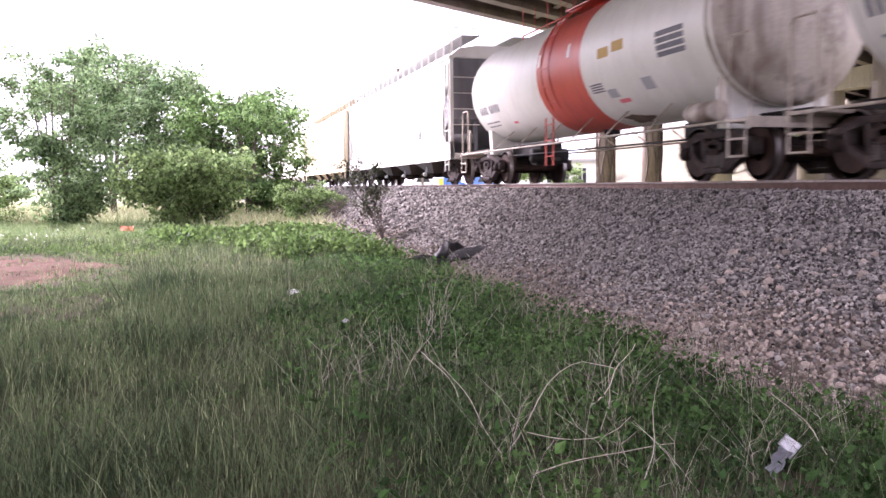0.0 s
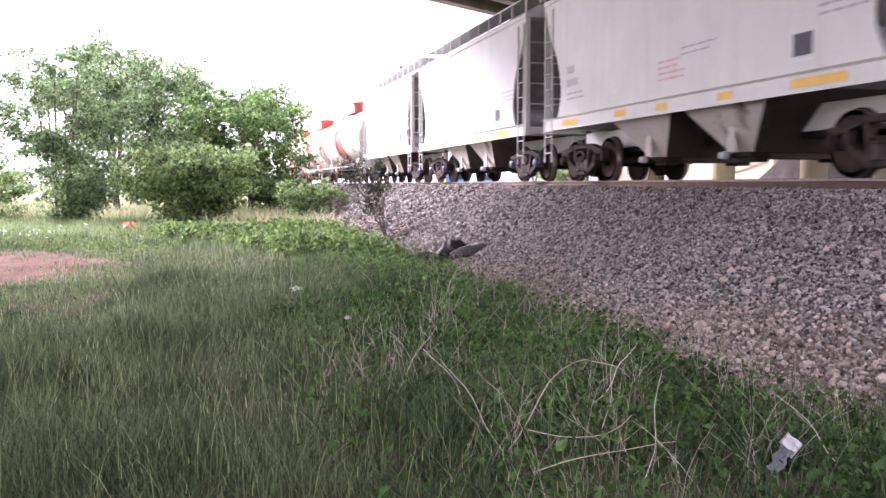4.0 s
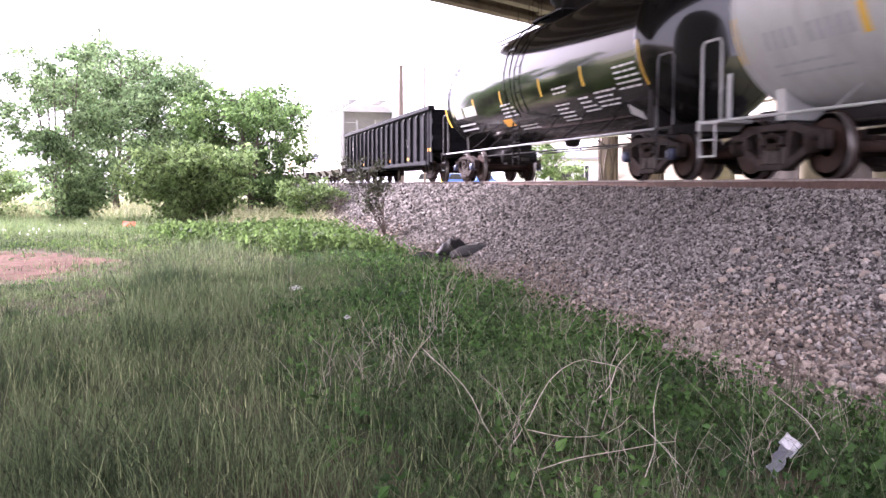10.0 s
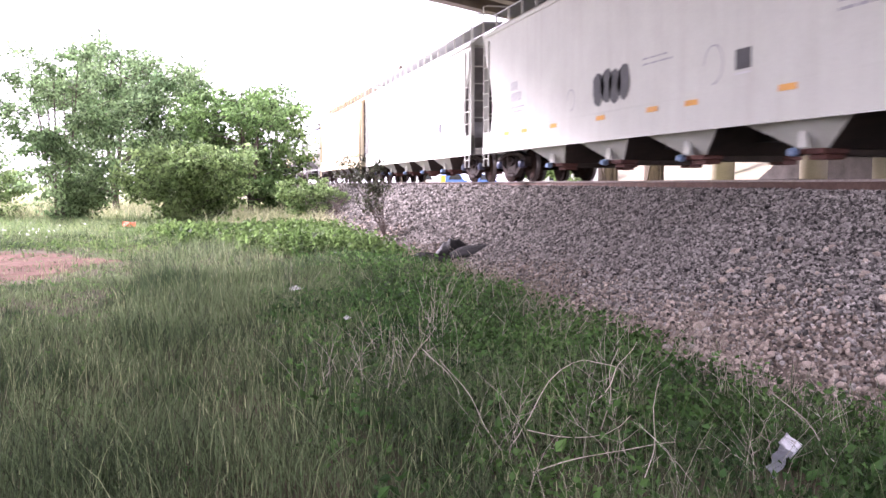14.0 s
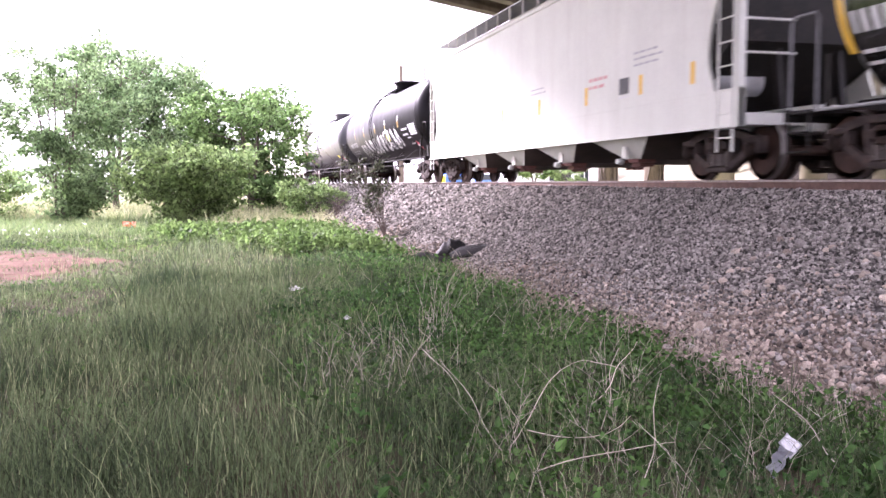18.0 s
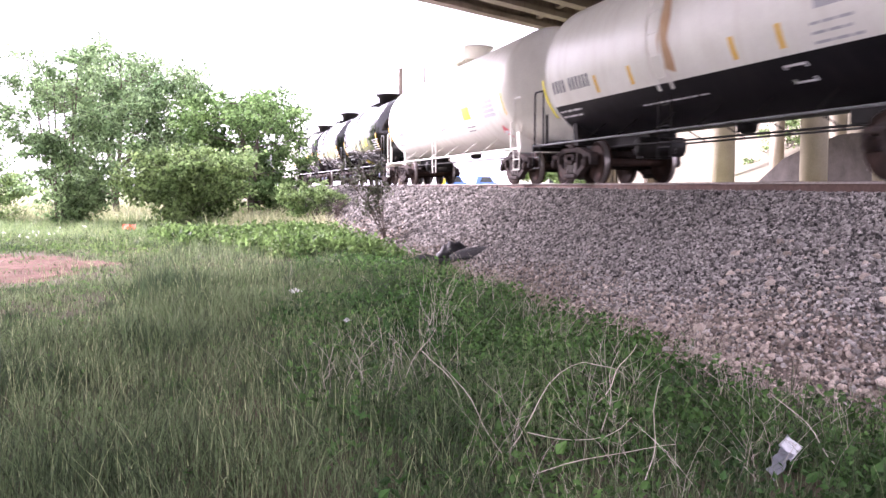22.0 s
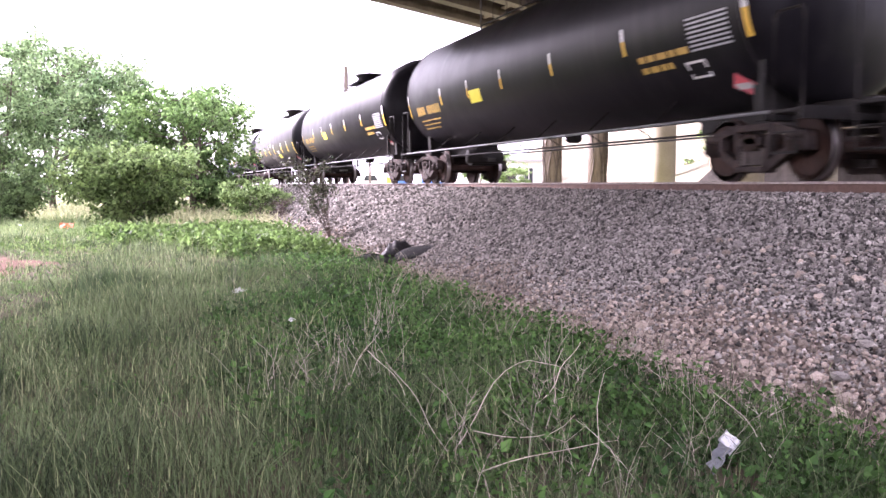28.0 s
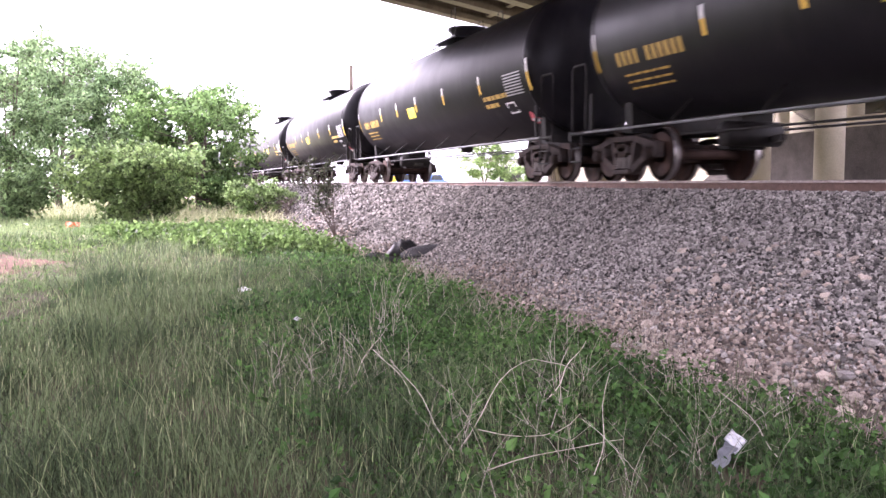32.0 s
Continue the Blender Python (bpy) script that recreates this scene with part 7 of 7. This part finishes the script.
for k, (x0, y0, z0, x1, y1, z1, sag) in enumerate(((1.60, 4.68, 0.08, 2.48, 5.47, 0.42, 0.14), (1.83, 4.96, 0.14, 2.32, 4.54, 0.30, -0.09), (1.63, 4.33, 0.10, 2.40, 4.18, 0.24, 0.02),
                                                 (1.62, 4.76, 0.08, 1.48, 5.61, 0.46, 0.03), (2.09, 3.95, 0.06, 2.56, 4.68, 0.50, -0.05), (2.35, 4.98, 0.10, 2.63, 5.40, 0.52, 0.02), (2.52, 5.41, 0.18, 2.85, 5.56, 0.52, 0.0),
                                                 (1.33, 6.35, 0.08, 1.98, 7.65, 0.34, 0.03), (1.64, 6.83, 0.30, 1.63, 5.45, 0.08, 0.10), (2.48, 5.47, 0.42, 2.75, 5.40, 0.30, 0.03), (3.30, 4.05, 0.08, 3.05, 4.35, 0.45, 0.04))):
    bm = bmesh.new()
    pts = []
    for j in range(9):
        t = j / 8
        w = 0.012 * math.sin(9 * t + k)
        pts.append((x0 + (x1 - x0) * t + w, y0 + (y1 - y0) * t - w, z0 + (z1 - z0) * t + sag * 4 * t * (1 - t) * (0.6 + 0.8 * t)))
    tube(bm, pts, 0.0036, 5, 0.0016)
    part("twig", bm, M["dry"], arcs)


def tree(name, label, x, y, height, spread, trunk_r, leaf, leaf_mat, seed, stems=1, clumps=60, per=110, low=0.25, openness=0.75, bark="bark", squash=1.0, flare=0.0, tuft=0.10):
    """A trunk or several stems, limbs, and a crown of many small leaves in uneven clumps."""
    r = random.Random(seed)
    nr = np.random.default_rng(seed)
    z0 = float(np.where(x < TOE, ground_height(x, y), bed_height(x) - 0.05))
    t = thing(name, label, "tree" if height > 3.6 else "bush")
    ends = []
    for s in range(stems):
        bm = bmesh.new()
        a0 = s * math.tau / max(stems, 1) + r.uniform(-0.4, 0.4)
        lean = 0.0 if stems == 1 else r.uniform(0.15, 0.45)
        top = height * r.uniform(0.72, 0.9)
        pts = []
        for k in range(7):
            u = k / 6
            pts.append((x + math.cos(a0) * lean * spread * u + 0.05 * height * 0.3 * math.sin(3 * u + s), y + math.sin(a0) * lean * spread * u + 0.02 * height * math.sin(2 * u + s * 2), z0 - 0.1 + top * u))
        tube(bm, pts, trunk_r, 8, trunk_r * 0.25)
        part("trunk" if stems == 1 else "stem", bm, M[bark], t)
        nl = max(9, int(40 / stems))
        for k in range(nl):
            u = low + (0.98 - low) * (k + r.random()) / nl
            i = min(int(u * 6), 5)
            f = u * 6 - i
            p = [pts[i][c] * (1 - f) + pts[i + 1][c] * f for c in range(3)]
            a = r.uniform(0, math.tau)
            reach = spread * (0.35 + 0.65 * math.sin(math.pi * (0.15 + 0.75 * (u - low) / (1 - low + 0.01)))) * r.uniform(0.65, 1.1) * (1 - flare + flare * u)
            rise = reach * r.uniform(0.15, 0.7) * squash * (1 if u < 0.75 else 0.5)
            q = [(p[0] + math.cos(a) * reach * w, p[1] + math.sin(a) * reach * w, p[2] + rise * w ** 0.8) for w in (0, 0.35, 0.7, 1)]
            bm = bmesh.new()
            tube(bm, q, trunk_r * 0.32, 5, 0.008)
            for w in (0.5, 0.75, 0.9):
                c = [q[0][d] * (1 - w) + q[3][d] * w for d in range(3)]
                b = a + r.uniform(-1.2, 1.2)
                e = (c[0] + math.cos(b) * reach * 0.35, c[1] + math.sin(b) * reach * 0.35, c[2] + reach * r.uniform(-0.05, 0.3))
                tube(bm, [c, e], trunk_r * 0.12, 4, 0.004)
                ends.append(e)
            ends.append(q[3])
            ends.append(q[2])
            part("limb", bm, M[bark], t)
    ends = np.array(ends)
    pick = ends[nr.choice(len(ends), clumps)]
    pick = pick + nr.normal(0, spread * 0.09, pick.shape)
    rad = spread * tuft * np.exp(nr.normal(0, 0.35, clumps))
    pts = np.repeat(pick, per, 0) + nr.normal(0, 1, (clumps * per, 3)) * np.repeat(rad, per)[:, None] * np.array([1, 1, 0.5])
    keep = nr.random(len(pts)) < openness
    keep &= pts[:, 2] > z0 + 0.1
    v, q = leaves(pts[keep], leaf, seed + 9)
    part_ob = link("crown", raw_mesh("crown", v, q, M[leaf_mat]), t, None, "crown of many small green leaves")
    tagged(part_ob, kind="stuff")
    return t


tree("tree", "tall spreading tree with pale green open foliage", -5.6, 39.2, 8.0, 2.8, 0.05, 0.14, "leaf_a", 81, 7, 430, 62, 0.02, 0.8, flare=0.3, tuft=0.075)
tree("tree", "tall leafy tree behind the bushes", -4.55, 50.5, 9.9, 2.9, 0.15, 0.16, "leaf_a", 52, 3, 300, 75, 0.12, 0.8)
tree("tree", "leafy tree with gaps in its crown", -2.1, 53.5, 9.5, 3.0, 0.15, 0.16, "leaf_a", 53, 3, 320, 75, 0.12, 0.8)
tree("tree", "dense dark green round-topped tree", 2.3, 47.5, 7.6, 3.3, 0.14, 0.18, "leaf_b", 54, 3, 430, 66, 0.10, 0.9, squash=0.4, tuft=0.075)
tree("bush", "wide light green bush in the grass", -0.67, 37.0, 3.35, 2.35, 0.045, 0.15, "leaf_c", 55, 8, 330, 60, 0.04, 0.85, squash=0.6, flare=0.25, tuft=0.085)
tree("bush", "low dark green bush by the track", 3.9, 48.7, 2.3, 1.4, 0.03, 0.12, "leaf_b", 56, 4, 110, 70, 0.05, 0.9)
tree("bush", "low green bush at the foot of the stones", 4.5, 38.6, 1.8, 1.15, 0.03, 0.11, "leaf_c", 57, 4, 110, 70, 0.05, 0.9)
tree("bush", "green undergrowth under the trees", -8.6, 42.0, 2.6, 1.6, 0.03, 0.12, "leaf_c", 58, 4, 110, 70, 0.05, 0.8)
def open_shrub(x, y, z, seed):
    """Thin stems that fan out of one foot, with few small leaves towards their ends."""
    r = random.Random(seed)
    nr = np.random.default_rng(seed)
    t = thing("shrub", "sparse shrub with dark leaves growing from the stones", "bush")
    at = []
    for k in range(12):
        tall = k < 7
        h = r.uniform(1.8, 2.7) if tall else r.uniform(0.5, 0.95)
        dx = r.uniform(-1.7, -0.35) * 0.95 if tall else r.uniform(-0.5, 0.25)
        dy = r.uniform(-0.5, 0.5)
        pts = [(x + r.uniform(-0.03, 0.03) + dx * u ** 1.25 + 0.04 * math.sin(5 * u + k), y + dy * u, z + h * u * (1 - 0.12 * u)) for u in (0, 0.2, 0.4, 0.6, 0.8, 1)]
        bm = bmesh.new()
        tube(bm, pts, 0.016 if tall else 0.010, 5, 0.005)
        for j in range(9 if tall else 3):
            u = r.uniform(0.35, 1.0)
            i = min(int(u * 5), 4)
            f = u * 5 - i
            p = [pts[i][c] * (1 - f) + pts[i + 1][c] * f for c in range(3)]
            a, l = r.uniform(0, math.tau), r.uniform(0.18, 0.42)
            e = (p[0] + math.cos(a) * l, p[1] + math.sin(a) * l, p[2] + l * r.uniform(0.0, 0.7))
            tube(bm, [p, e], 0.006, 4, 0.003)
            if tall:
                at += [[p[c] + (e[c] - p[c]) * w for c in range(3)] for w in (0.35, 0.55, 0.75, 0.9, 1.0)]
        part("stem", bm, M["bark"], t)
    at = np.repeat(np.array(at), 4, 0)
    at = at + nr.normal(0, 0.05, at.shape)
    v, q = leaves(at, 0.075, seed + 3)
    tagged(link("crown", raw_mesh("crown", v, q, M["leaf_d"]), t, None, "few small dark green leaves"), kind="stuff")


open_shrub(4.75, 23.9, 0.16, 59)
tree("shrub", "small leafless dark shrub in the stones", 5.2, 36.0, 1.1, 0.45, 0.02, 0.05, "leaf_d", 60, 5, 14, 20, 0.3, 0.7)

# creeper hanging from the overpass's edge
creeper = thing("hanging_creeper", "green creeper hanging from the overpass edge", "creeper")
pts = []
nr = np.random.default_rng(61)
for k in range(90):
    x = nr.uniform(16.8, 22.5)
    z = SOFFIT + 0.2 - abs(nr.normal(0, 0.7)) * (0.5 + 0.5 * np.sin(x * 2.1))
    pts.append((x, deck_y(x, 0.3) + nr.normal(0, 0.25), z))
pts = np.repeat(np.array(pts), 30, 0) + nr.normal(0, 0.16, (2700, 3))
v, q = leaves(pts, 0.13, 62)
tagged(link("foliage", raw_mesh("foliage", v, q, M["leaf_b"]), creeper), kind="stuff")
bm = bmesh.new()
for k in range(12):
    x = 16.9 + k * 0.47
    tube(bm, [(x, deck_y(x, 0.2), SOFFIT + 0.6), (x + 0.1, deck_y(x, 0.25), SOFFIT - 0.3), (x - 0.05, deck_y(x, 0.25), SOFFIT - 0.9)], 0.02, 4, 0.008)
part("stems", bm, M["bark"], creeper)

# ---- litter ----
def crumpled(name, label, category, x, y, z, size, material, seed, flat=0.4, turn=0, parts=1):
    r = random.Random(seed)
    t = thing(name, label, category, m=pose(x, y, z, 0, 0, turn))
    for k in range(parts):
        bm = bmesh.new()
        n = 5
        g = [[bm.verts.new((size[0] * (i / n - 0.5) + k * size[0] * 0.55 + r.uniform(-0.08, 0.08) * size[0], size[1] * (j / n - 0.5) + k * size[1] * 0.25 + r.uniform(-0.08, 0.08) * size[1],
                            size[2] * (0.5 + 0.5 * math.sin(i * 1.9 + j * 1.2 + seed + k)) + k * 0.03 + r.uniform(0, 0.25) * size[2])) for j in range(n + 1)] for i in range(n + 1)]
        for i in range(n):
            for j in range(n):
                bm.faces.new((g[i][j], g[i + 1][j], g[i + 1][j + 1], g[i][j + 1]))
        bmesh.ops.solidify(bm, geom=bm.faces[:], thickness=0.006)
        part("sheet" if parts > 1 else "piece", bm, material, t)
    return t


def folded(name, label, x, y, z, m, w, d, material, seed, crease=0.03, torn=0.0):
    """A sheet with one crease and slightly waved edges."""
    r = random.Random(seed)
    t = thing(name, label, "litter", m=pose(x, y, z) @ m)
    bm = bmesh.new()
    n = 6
    g = []
    for i in range(n + 1):
        row = []
        for j in range(n + 1):
            u, v = i / n - 0.5, j / n - 0.5
            edge = torn * r.uniform(-1, 1) if j in (0, n) else 0
            row.append(bm.verts.new((w * (u + 0.12 * v), d * (v + edge), crease * (0.5 - abs(u + 0.3 * v - 0.1)) * 2 + 0.006 * math.sin(9 * u + 5 * v) + r.uniform(-0.002, 0.002))))
        g.append(row)
    for i in range(n):
        for j in range(n):
            bm.faces.new((g[i][j], g[i + 1][j], g[i + 1][j + 1], g[i][j + 1])).smooth = True
    bmesh.ops.solidify(bm, geom=bm.faces[:], thickness=0.002)
    part("sheet", bm, material, t)
    return t


folded("paper_litter", "creased white sheet of paper in the weeds", 3.03, 4.11, 0.2, pose(0, 0, 0, 40, -8, 38), 0.15, 0.10, M["paper"], 3)
folded("plastic_scrap", "torn grey plastic film lying in the weeds", 2.87, 3.98, 0.165, pose(0, 0, 0, 28, -16, 36), 0.24, 0.06, M["plastic"], 12, 0.03, 0.2)
folded("paper_scrap", "small white scrap of litter in the grass", 1.24, 12.6, 0.13, pose(0, 0, 0, 12, 0, 8), 0.22, 0.16, M["paper"], 5)
folded("paper_scrap", "small white and red scrap in the grass", 1.49, 9.6, 0.14, pose(0, 0, 0, 15, 0, 3), 0.10, 0.07, M["paper"], 6)
crumpled("plastic_bag", "crumpled orange plastic bag in the grass", "litter", -2.4, 31.8, 0.12, (0.42, 0.38, 0.2), M["orange"], 8)
scrap = thing("tyre_scrap", "torn black rubber tyre piece on the stones", "tyre scrap")
bm = bmesh.new()
bmesh.ops.create_icosphere(bm, subdivisions=3, radius=1)
rr = random.Random(4)
for vert in bm.verts:
    c = vert.co
    c *= 1 + 0.10 * math.sin(4 * c.x + 1) * math.sin(5 * c.y) + rr.uniform(-0.02, 0.02)
    vert.co = pose(4.78, 17.4, 0.31, 0, -8, -15) @ Vector((c.x * (0.30 - 0.12 * c.z), c.y * (0.2 - 0.05 * c.z), c.z * 0.17 + 0.05 * c.x + 0.03 * math.sin(9 * c.x)))
for f in bm.faces:
    f.smooth = True
part("rubber_lump", bm, M["tarp"], scrap)
for k, (x, y, z, a, b, c, tilt, mat) in enumerate(((5.05, 16.7, 0.30, 0.95, 0.5, 0.04, -15, "tarp"), (4.45, 17.3, 0.11, 0.85, 0.55, 0.05, -3, "tarp"))):
    bm = bmesh.new()
    n = 12
    g = []
    for i in range(n + 1):
        u = i / n
        wide = b * (0.35 + 0.65 * math.sin(math.pi * min(0.15 + 0.8 * u, 1)))
        g.append([bm.verts.new(pose(x, y, z, 24, tilt, -22) @ Vector((a * (u - 0.5), wide * (j / 4 - 0.5) + 0.04 * math.sin(7 * u + k), c * (math.sin(math.pi * j / 4) + 0.5 * math.sin(4 * u + k))))) for j in range(5)])
    for i in range(n):
        for j in range(4):
            bm.faces.new((g[i][j], g[i + 1][j], g[i + 1][j + 1], g[i][j + 1])).smooth = True
    bmesh.ops.solidify(bm, geom=bm.faces[:], thickness=0.015)
    part("rubber_flap", bm, M[mat], scrap)

# ---- beyond the track ----
def pole(name, label, x, y, h, r, m, z=1.35, arm=False):
    t = thing(name, label, "pole")
    bm = bmesh.new()
    tube(bm, [(x, y, z - 0.3), (x, y, z + h * 0.5), (x, y, z + h)], r, 10, r * 0.6)
    part("shaft", bm, M[m], t)
    bm = bmesh.new()
    if arm:
        beam(bm, (x - 0.9, y, z + h - 0.5), (x + 0.9, y, z + h - 0.5), 0.1, 0.12)
        for s in (-0.8, 0.8):
            lathe(bm, [(z + h - 0.44, 0.05), (z + h - 0.3, 0.06), (z + h - 0.24, 0.03)], "z", 8, (x + s, y, 0))
        part("cross_arm", bm, M["pole_wood"], t)
    else:
        lathe(bm, [(z + h - 0.02, r * 0.62), (z + h + 0.05, r * 0.7), (z + h + 0.12, r * 0.3)], "z", 10, (x, y, 0))
        part("cap", bm, M[m], t)
    return t


pole("mast", "tall thin dark mast behind the trees", -9.6, 96, 18.5, 0.085, "pole_wood", 0)
pole("utility_post", "stout dark wooden post beyond the track", 16.0, 73.5, 9.9, 0.27, "pole_wood")
pole("lamp_pole", "thin dark pole beyond the track", 17.9, 73.0, 10.4, 0.10, "pole_wood")
pole("utility_pole", "thin wooden pole beyond the track", 30.0, 64.0, 7.0, 0.1, "pole_wood")
pole("utility_pole", "thin wooden pole beyond the track", 31.5, 65.0, 7.0, 0.1, "pole_wood")

building = thing("warehouse", "low white building with a flat roof", "building", m=pose(38, 92, 1.35, 0, 0, -14))
for a in ((-5.0, 4.2, -0.15, 0.15), (-5.15, -4.85, 0.16, 12), (4.05, 4.35, 0.16, 12), (-4.84, 4.04, 11.9, 12.1)):
    bm = bmesh.new()
    box(bm, *a, 0, 2.9)
    part("wall", bm, M["wall_white"], building)
bm = bmesh.new()
box(bm, -5.4, 4.6, -0.5, 12.4, 2.9, 3.15)
part("roof", bm, M["galv"], building)
for x in (-1.4, 2.0):
    w = 2.4 if x < 0 else 0.9
    bm = bmesh.new()
    box(bm, x, x + w, -0.2, -0.155, 0.6, 2.2)
    win = part("window", bm, M["glass_dark"], building)
    for a in ((x - 0.08, x, 0.52, 2.28), (x + w, x + w + 0.08, 0.52, 2.28), (x, x + w, 2.2, 2.28), (x, x + w, 0.52, 0.6), (x + w / 2 - 0.03, x + w / 2 + 0.03, 0.6, 2.2)):
        bm = bmesh.new()
        box(bm, a[0], a[1], -0.24, -0.2, a[2], a[3])
        part("frame_bar", bm, M["wall_white"], win)


def vehicle(label, x, y, turn, paint, van=False):
    t = thing("parked_van" if van else "parked_car", label, "car", "vehicles parked beyond the track", m=pose(x, y, 1.35, 0, 0, turn))
    bm = bmesh.new()
    top = 2.0 if van else 1.45
    side = [(-2.2, 0.35), (2.2, 0.35), (2.25, 0.8), (1.4, 0.95), (0.8, top), (-1.9, top), (-2.2, 0.95)] if van else [(-2.2, 0.35), (2.2, 0.35), (2.2, 0.75), (1.3, 0.92), (0.6, top), (-1.0, top), (-1.7, 0.95), (-2.2, 0.9)]
    prism(bm, [(a, b) for a, b in side], -0.88, 0.88, "y")
    bmesh.ops.bevel(bm, geom=bm.edges[:], offset=0.05, segments=2, affect="EDGES")
    part("body", bm, M[paint], t)
    for s in (-0.885, 0.885):
        bm = bmesh.new()
        prism(bm, [(-1.5, 1.0), (1.1, 1.0), (0.6, top - 0.1), (-1.0, top - 0.1)], s - 0.01, s + 0.01, "y")
        part("side_window", bm, M["glass_dark"], t)
        for x0 in (-1.4, 1.4):
            bm = bmesh.new()
            lathe(bm, [(-0.1, 0.15), (-0.1, 0.32), (0.1, 0.32), (0.1, 0.15)], "y", 18, (x0, s * 0.92, 0.32))
            part("wheel", bm, M["tyre"], t)
    return t


vehicle("blue van parked beyond the track", 42.0, 150.0, 10, "car_blue", True)
vehicle("blue van parked in a row", 48.5, 153.0, 12, "car_blue", True)
vehicle("silver car parked beside the vans", 57.0, 150.0, 15, "car_silver")
vehicle("white van parked beyond the track", 36.0, 147.0, 8, "wall_white", True)
bollard = thing("yellow_bin", "small yellow bin beyond the track", "bin")
bm = bmesh.new()
box(bm, 21.2, 21.6, 80, 80.4, 1.3, 2.3, 0.04)
part("body", bm, M["lemon"], bollard)
bm = bmesh.new()
box(bm, 21.16, 21.64, 79.96, 80.44, 2.3, 2.38, 0.03)
part("lid", bm, M["amber"], bollard)
tree("tree", "small leafy tree before the white building", 30.2, 80.0, 5.5, 2.3, 0.1, 0.2, "leaf_c", 71, 2, 70, 80, 0.2)
tree("bush", "green bush before the white building", 35.5, 85.0, 2.6, 1.6, 0.04, 0.18, "leaf_c", 72, 4, 50, 70, 0.05)
tree("bush", "small green bush on the pale bank", 43.0, 63.0, 3.0, 1.2, 0.04, 0.15, "leaf_c", 73, 4, 40, 60, 0.05)
tree("tree", "leafy tree beside the far columns", 45.0, 62.0, 6.5, 2.2, 0.1, 0.2, "leaf_c", 74, 2, 50, 70, 0.3)


# ---- loose stones at the foot of the slope, one by one ----
r = random.Random(9)
shapes = []
for k in range(6):
    bm = bmesh.new()
    bmesh.ops.create_icosphere(bm, subdivisions=1, radius=1)
    for vert in bm.verts:
        vert.co *= r.uniform(0.72, 1.25)
    shapes.append(as_mesh("stone", bm, M["stone_tan" if k < 4 else "stone_grey"]))
for k in range(280):
    y = r.uniform(4.4, 9.5)
    x = r.uniform(4.25, 6.6)
    s = 0.036 * math.exp(r.gauss(0, 0.35))
    z = float(np.where(x < TOE, ground_height(x, y), bed_height(x)))
    link("stone", shapes[k % 6], ballast, Matrix.LocRotScale((x, y, z + 0.4 * s), Euler((r.uniform(-0.5, 0.5), 0, r.uniform(0, 6.3))), (s * 1.25, s, s * 0.75)))


# ---- motion of the train ----
def motions():
    for car, mid in CAR:
        walk(car, [(t, pose(TC, mid + SPEED * t, RAIL)) for t in (0, 8, 16, 24, 32)])
        # the wheels turn while the car goes past the camera
        t0 = min(max((2 - mid) / SPEED, 0.0), 31.9)
        t1 = min(max((48 - mid) / SPEED, 0.1), 32.0)
        n0, n1 = int(t0 * FPS), int(t1 * FPS)
        for axle in [o for o in car.children if o.name.startswith("wheel_set")]:
            at = axle.matrix_basis.translation.copy()
            turned = lambda n: Matrix.Translation(at) @ pose(0, 0, 0, -math.degrees(SPEED * n / FPS / 0.457) % 360)
            rows = [(n / FPS, turned(n)) for n in range(n0, n1 + 1)]
            if n0 > 0:
                rows = [(0.0, turned(n0))] + rows
            if n1 < 960:
                rows = rows + [(32.0, turned(n1))]
            walk(axle, rows)


motions()
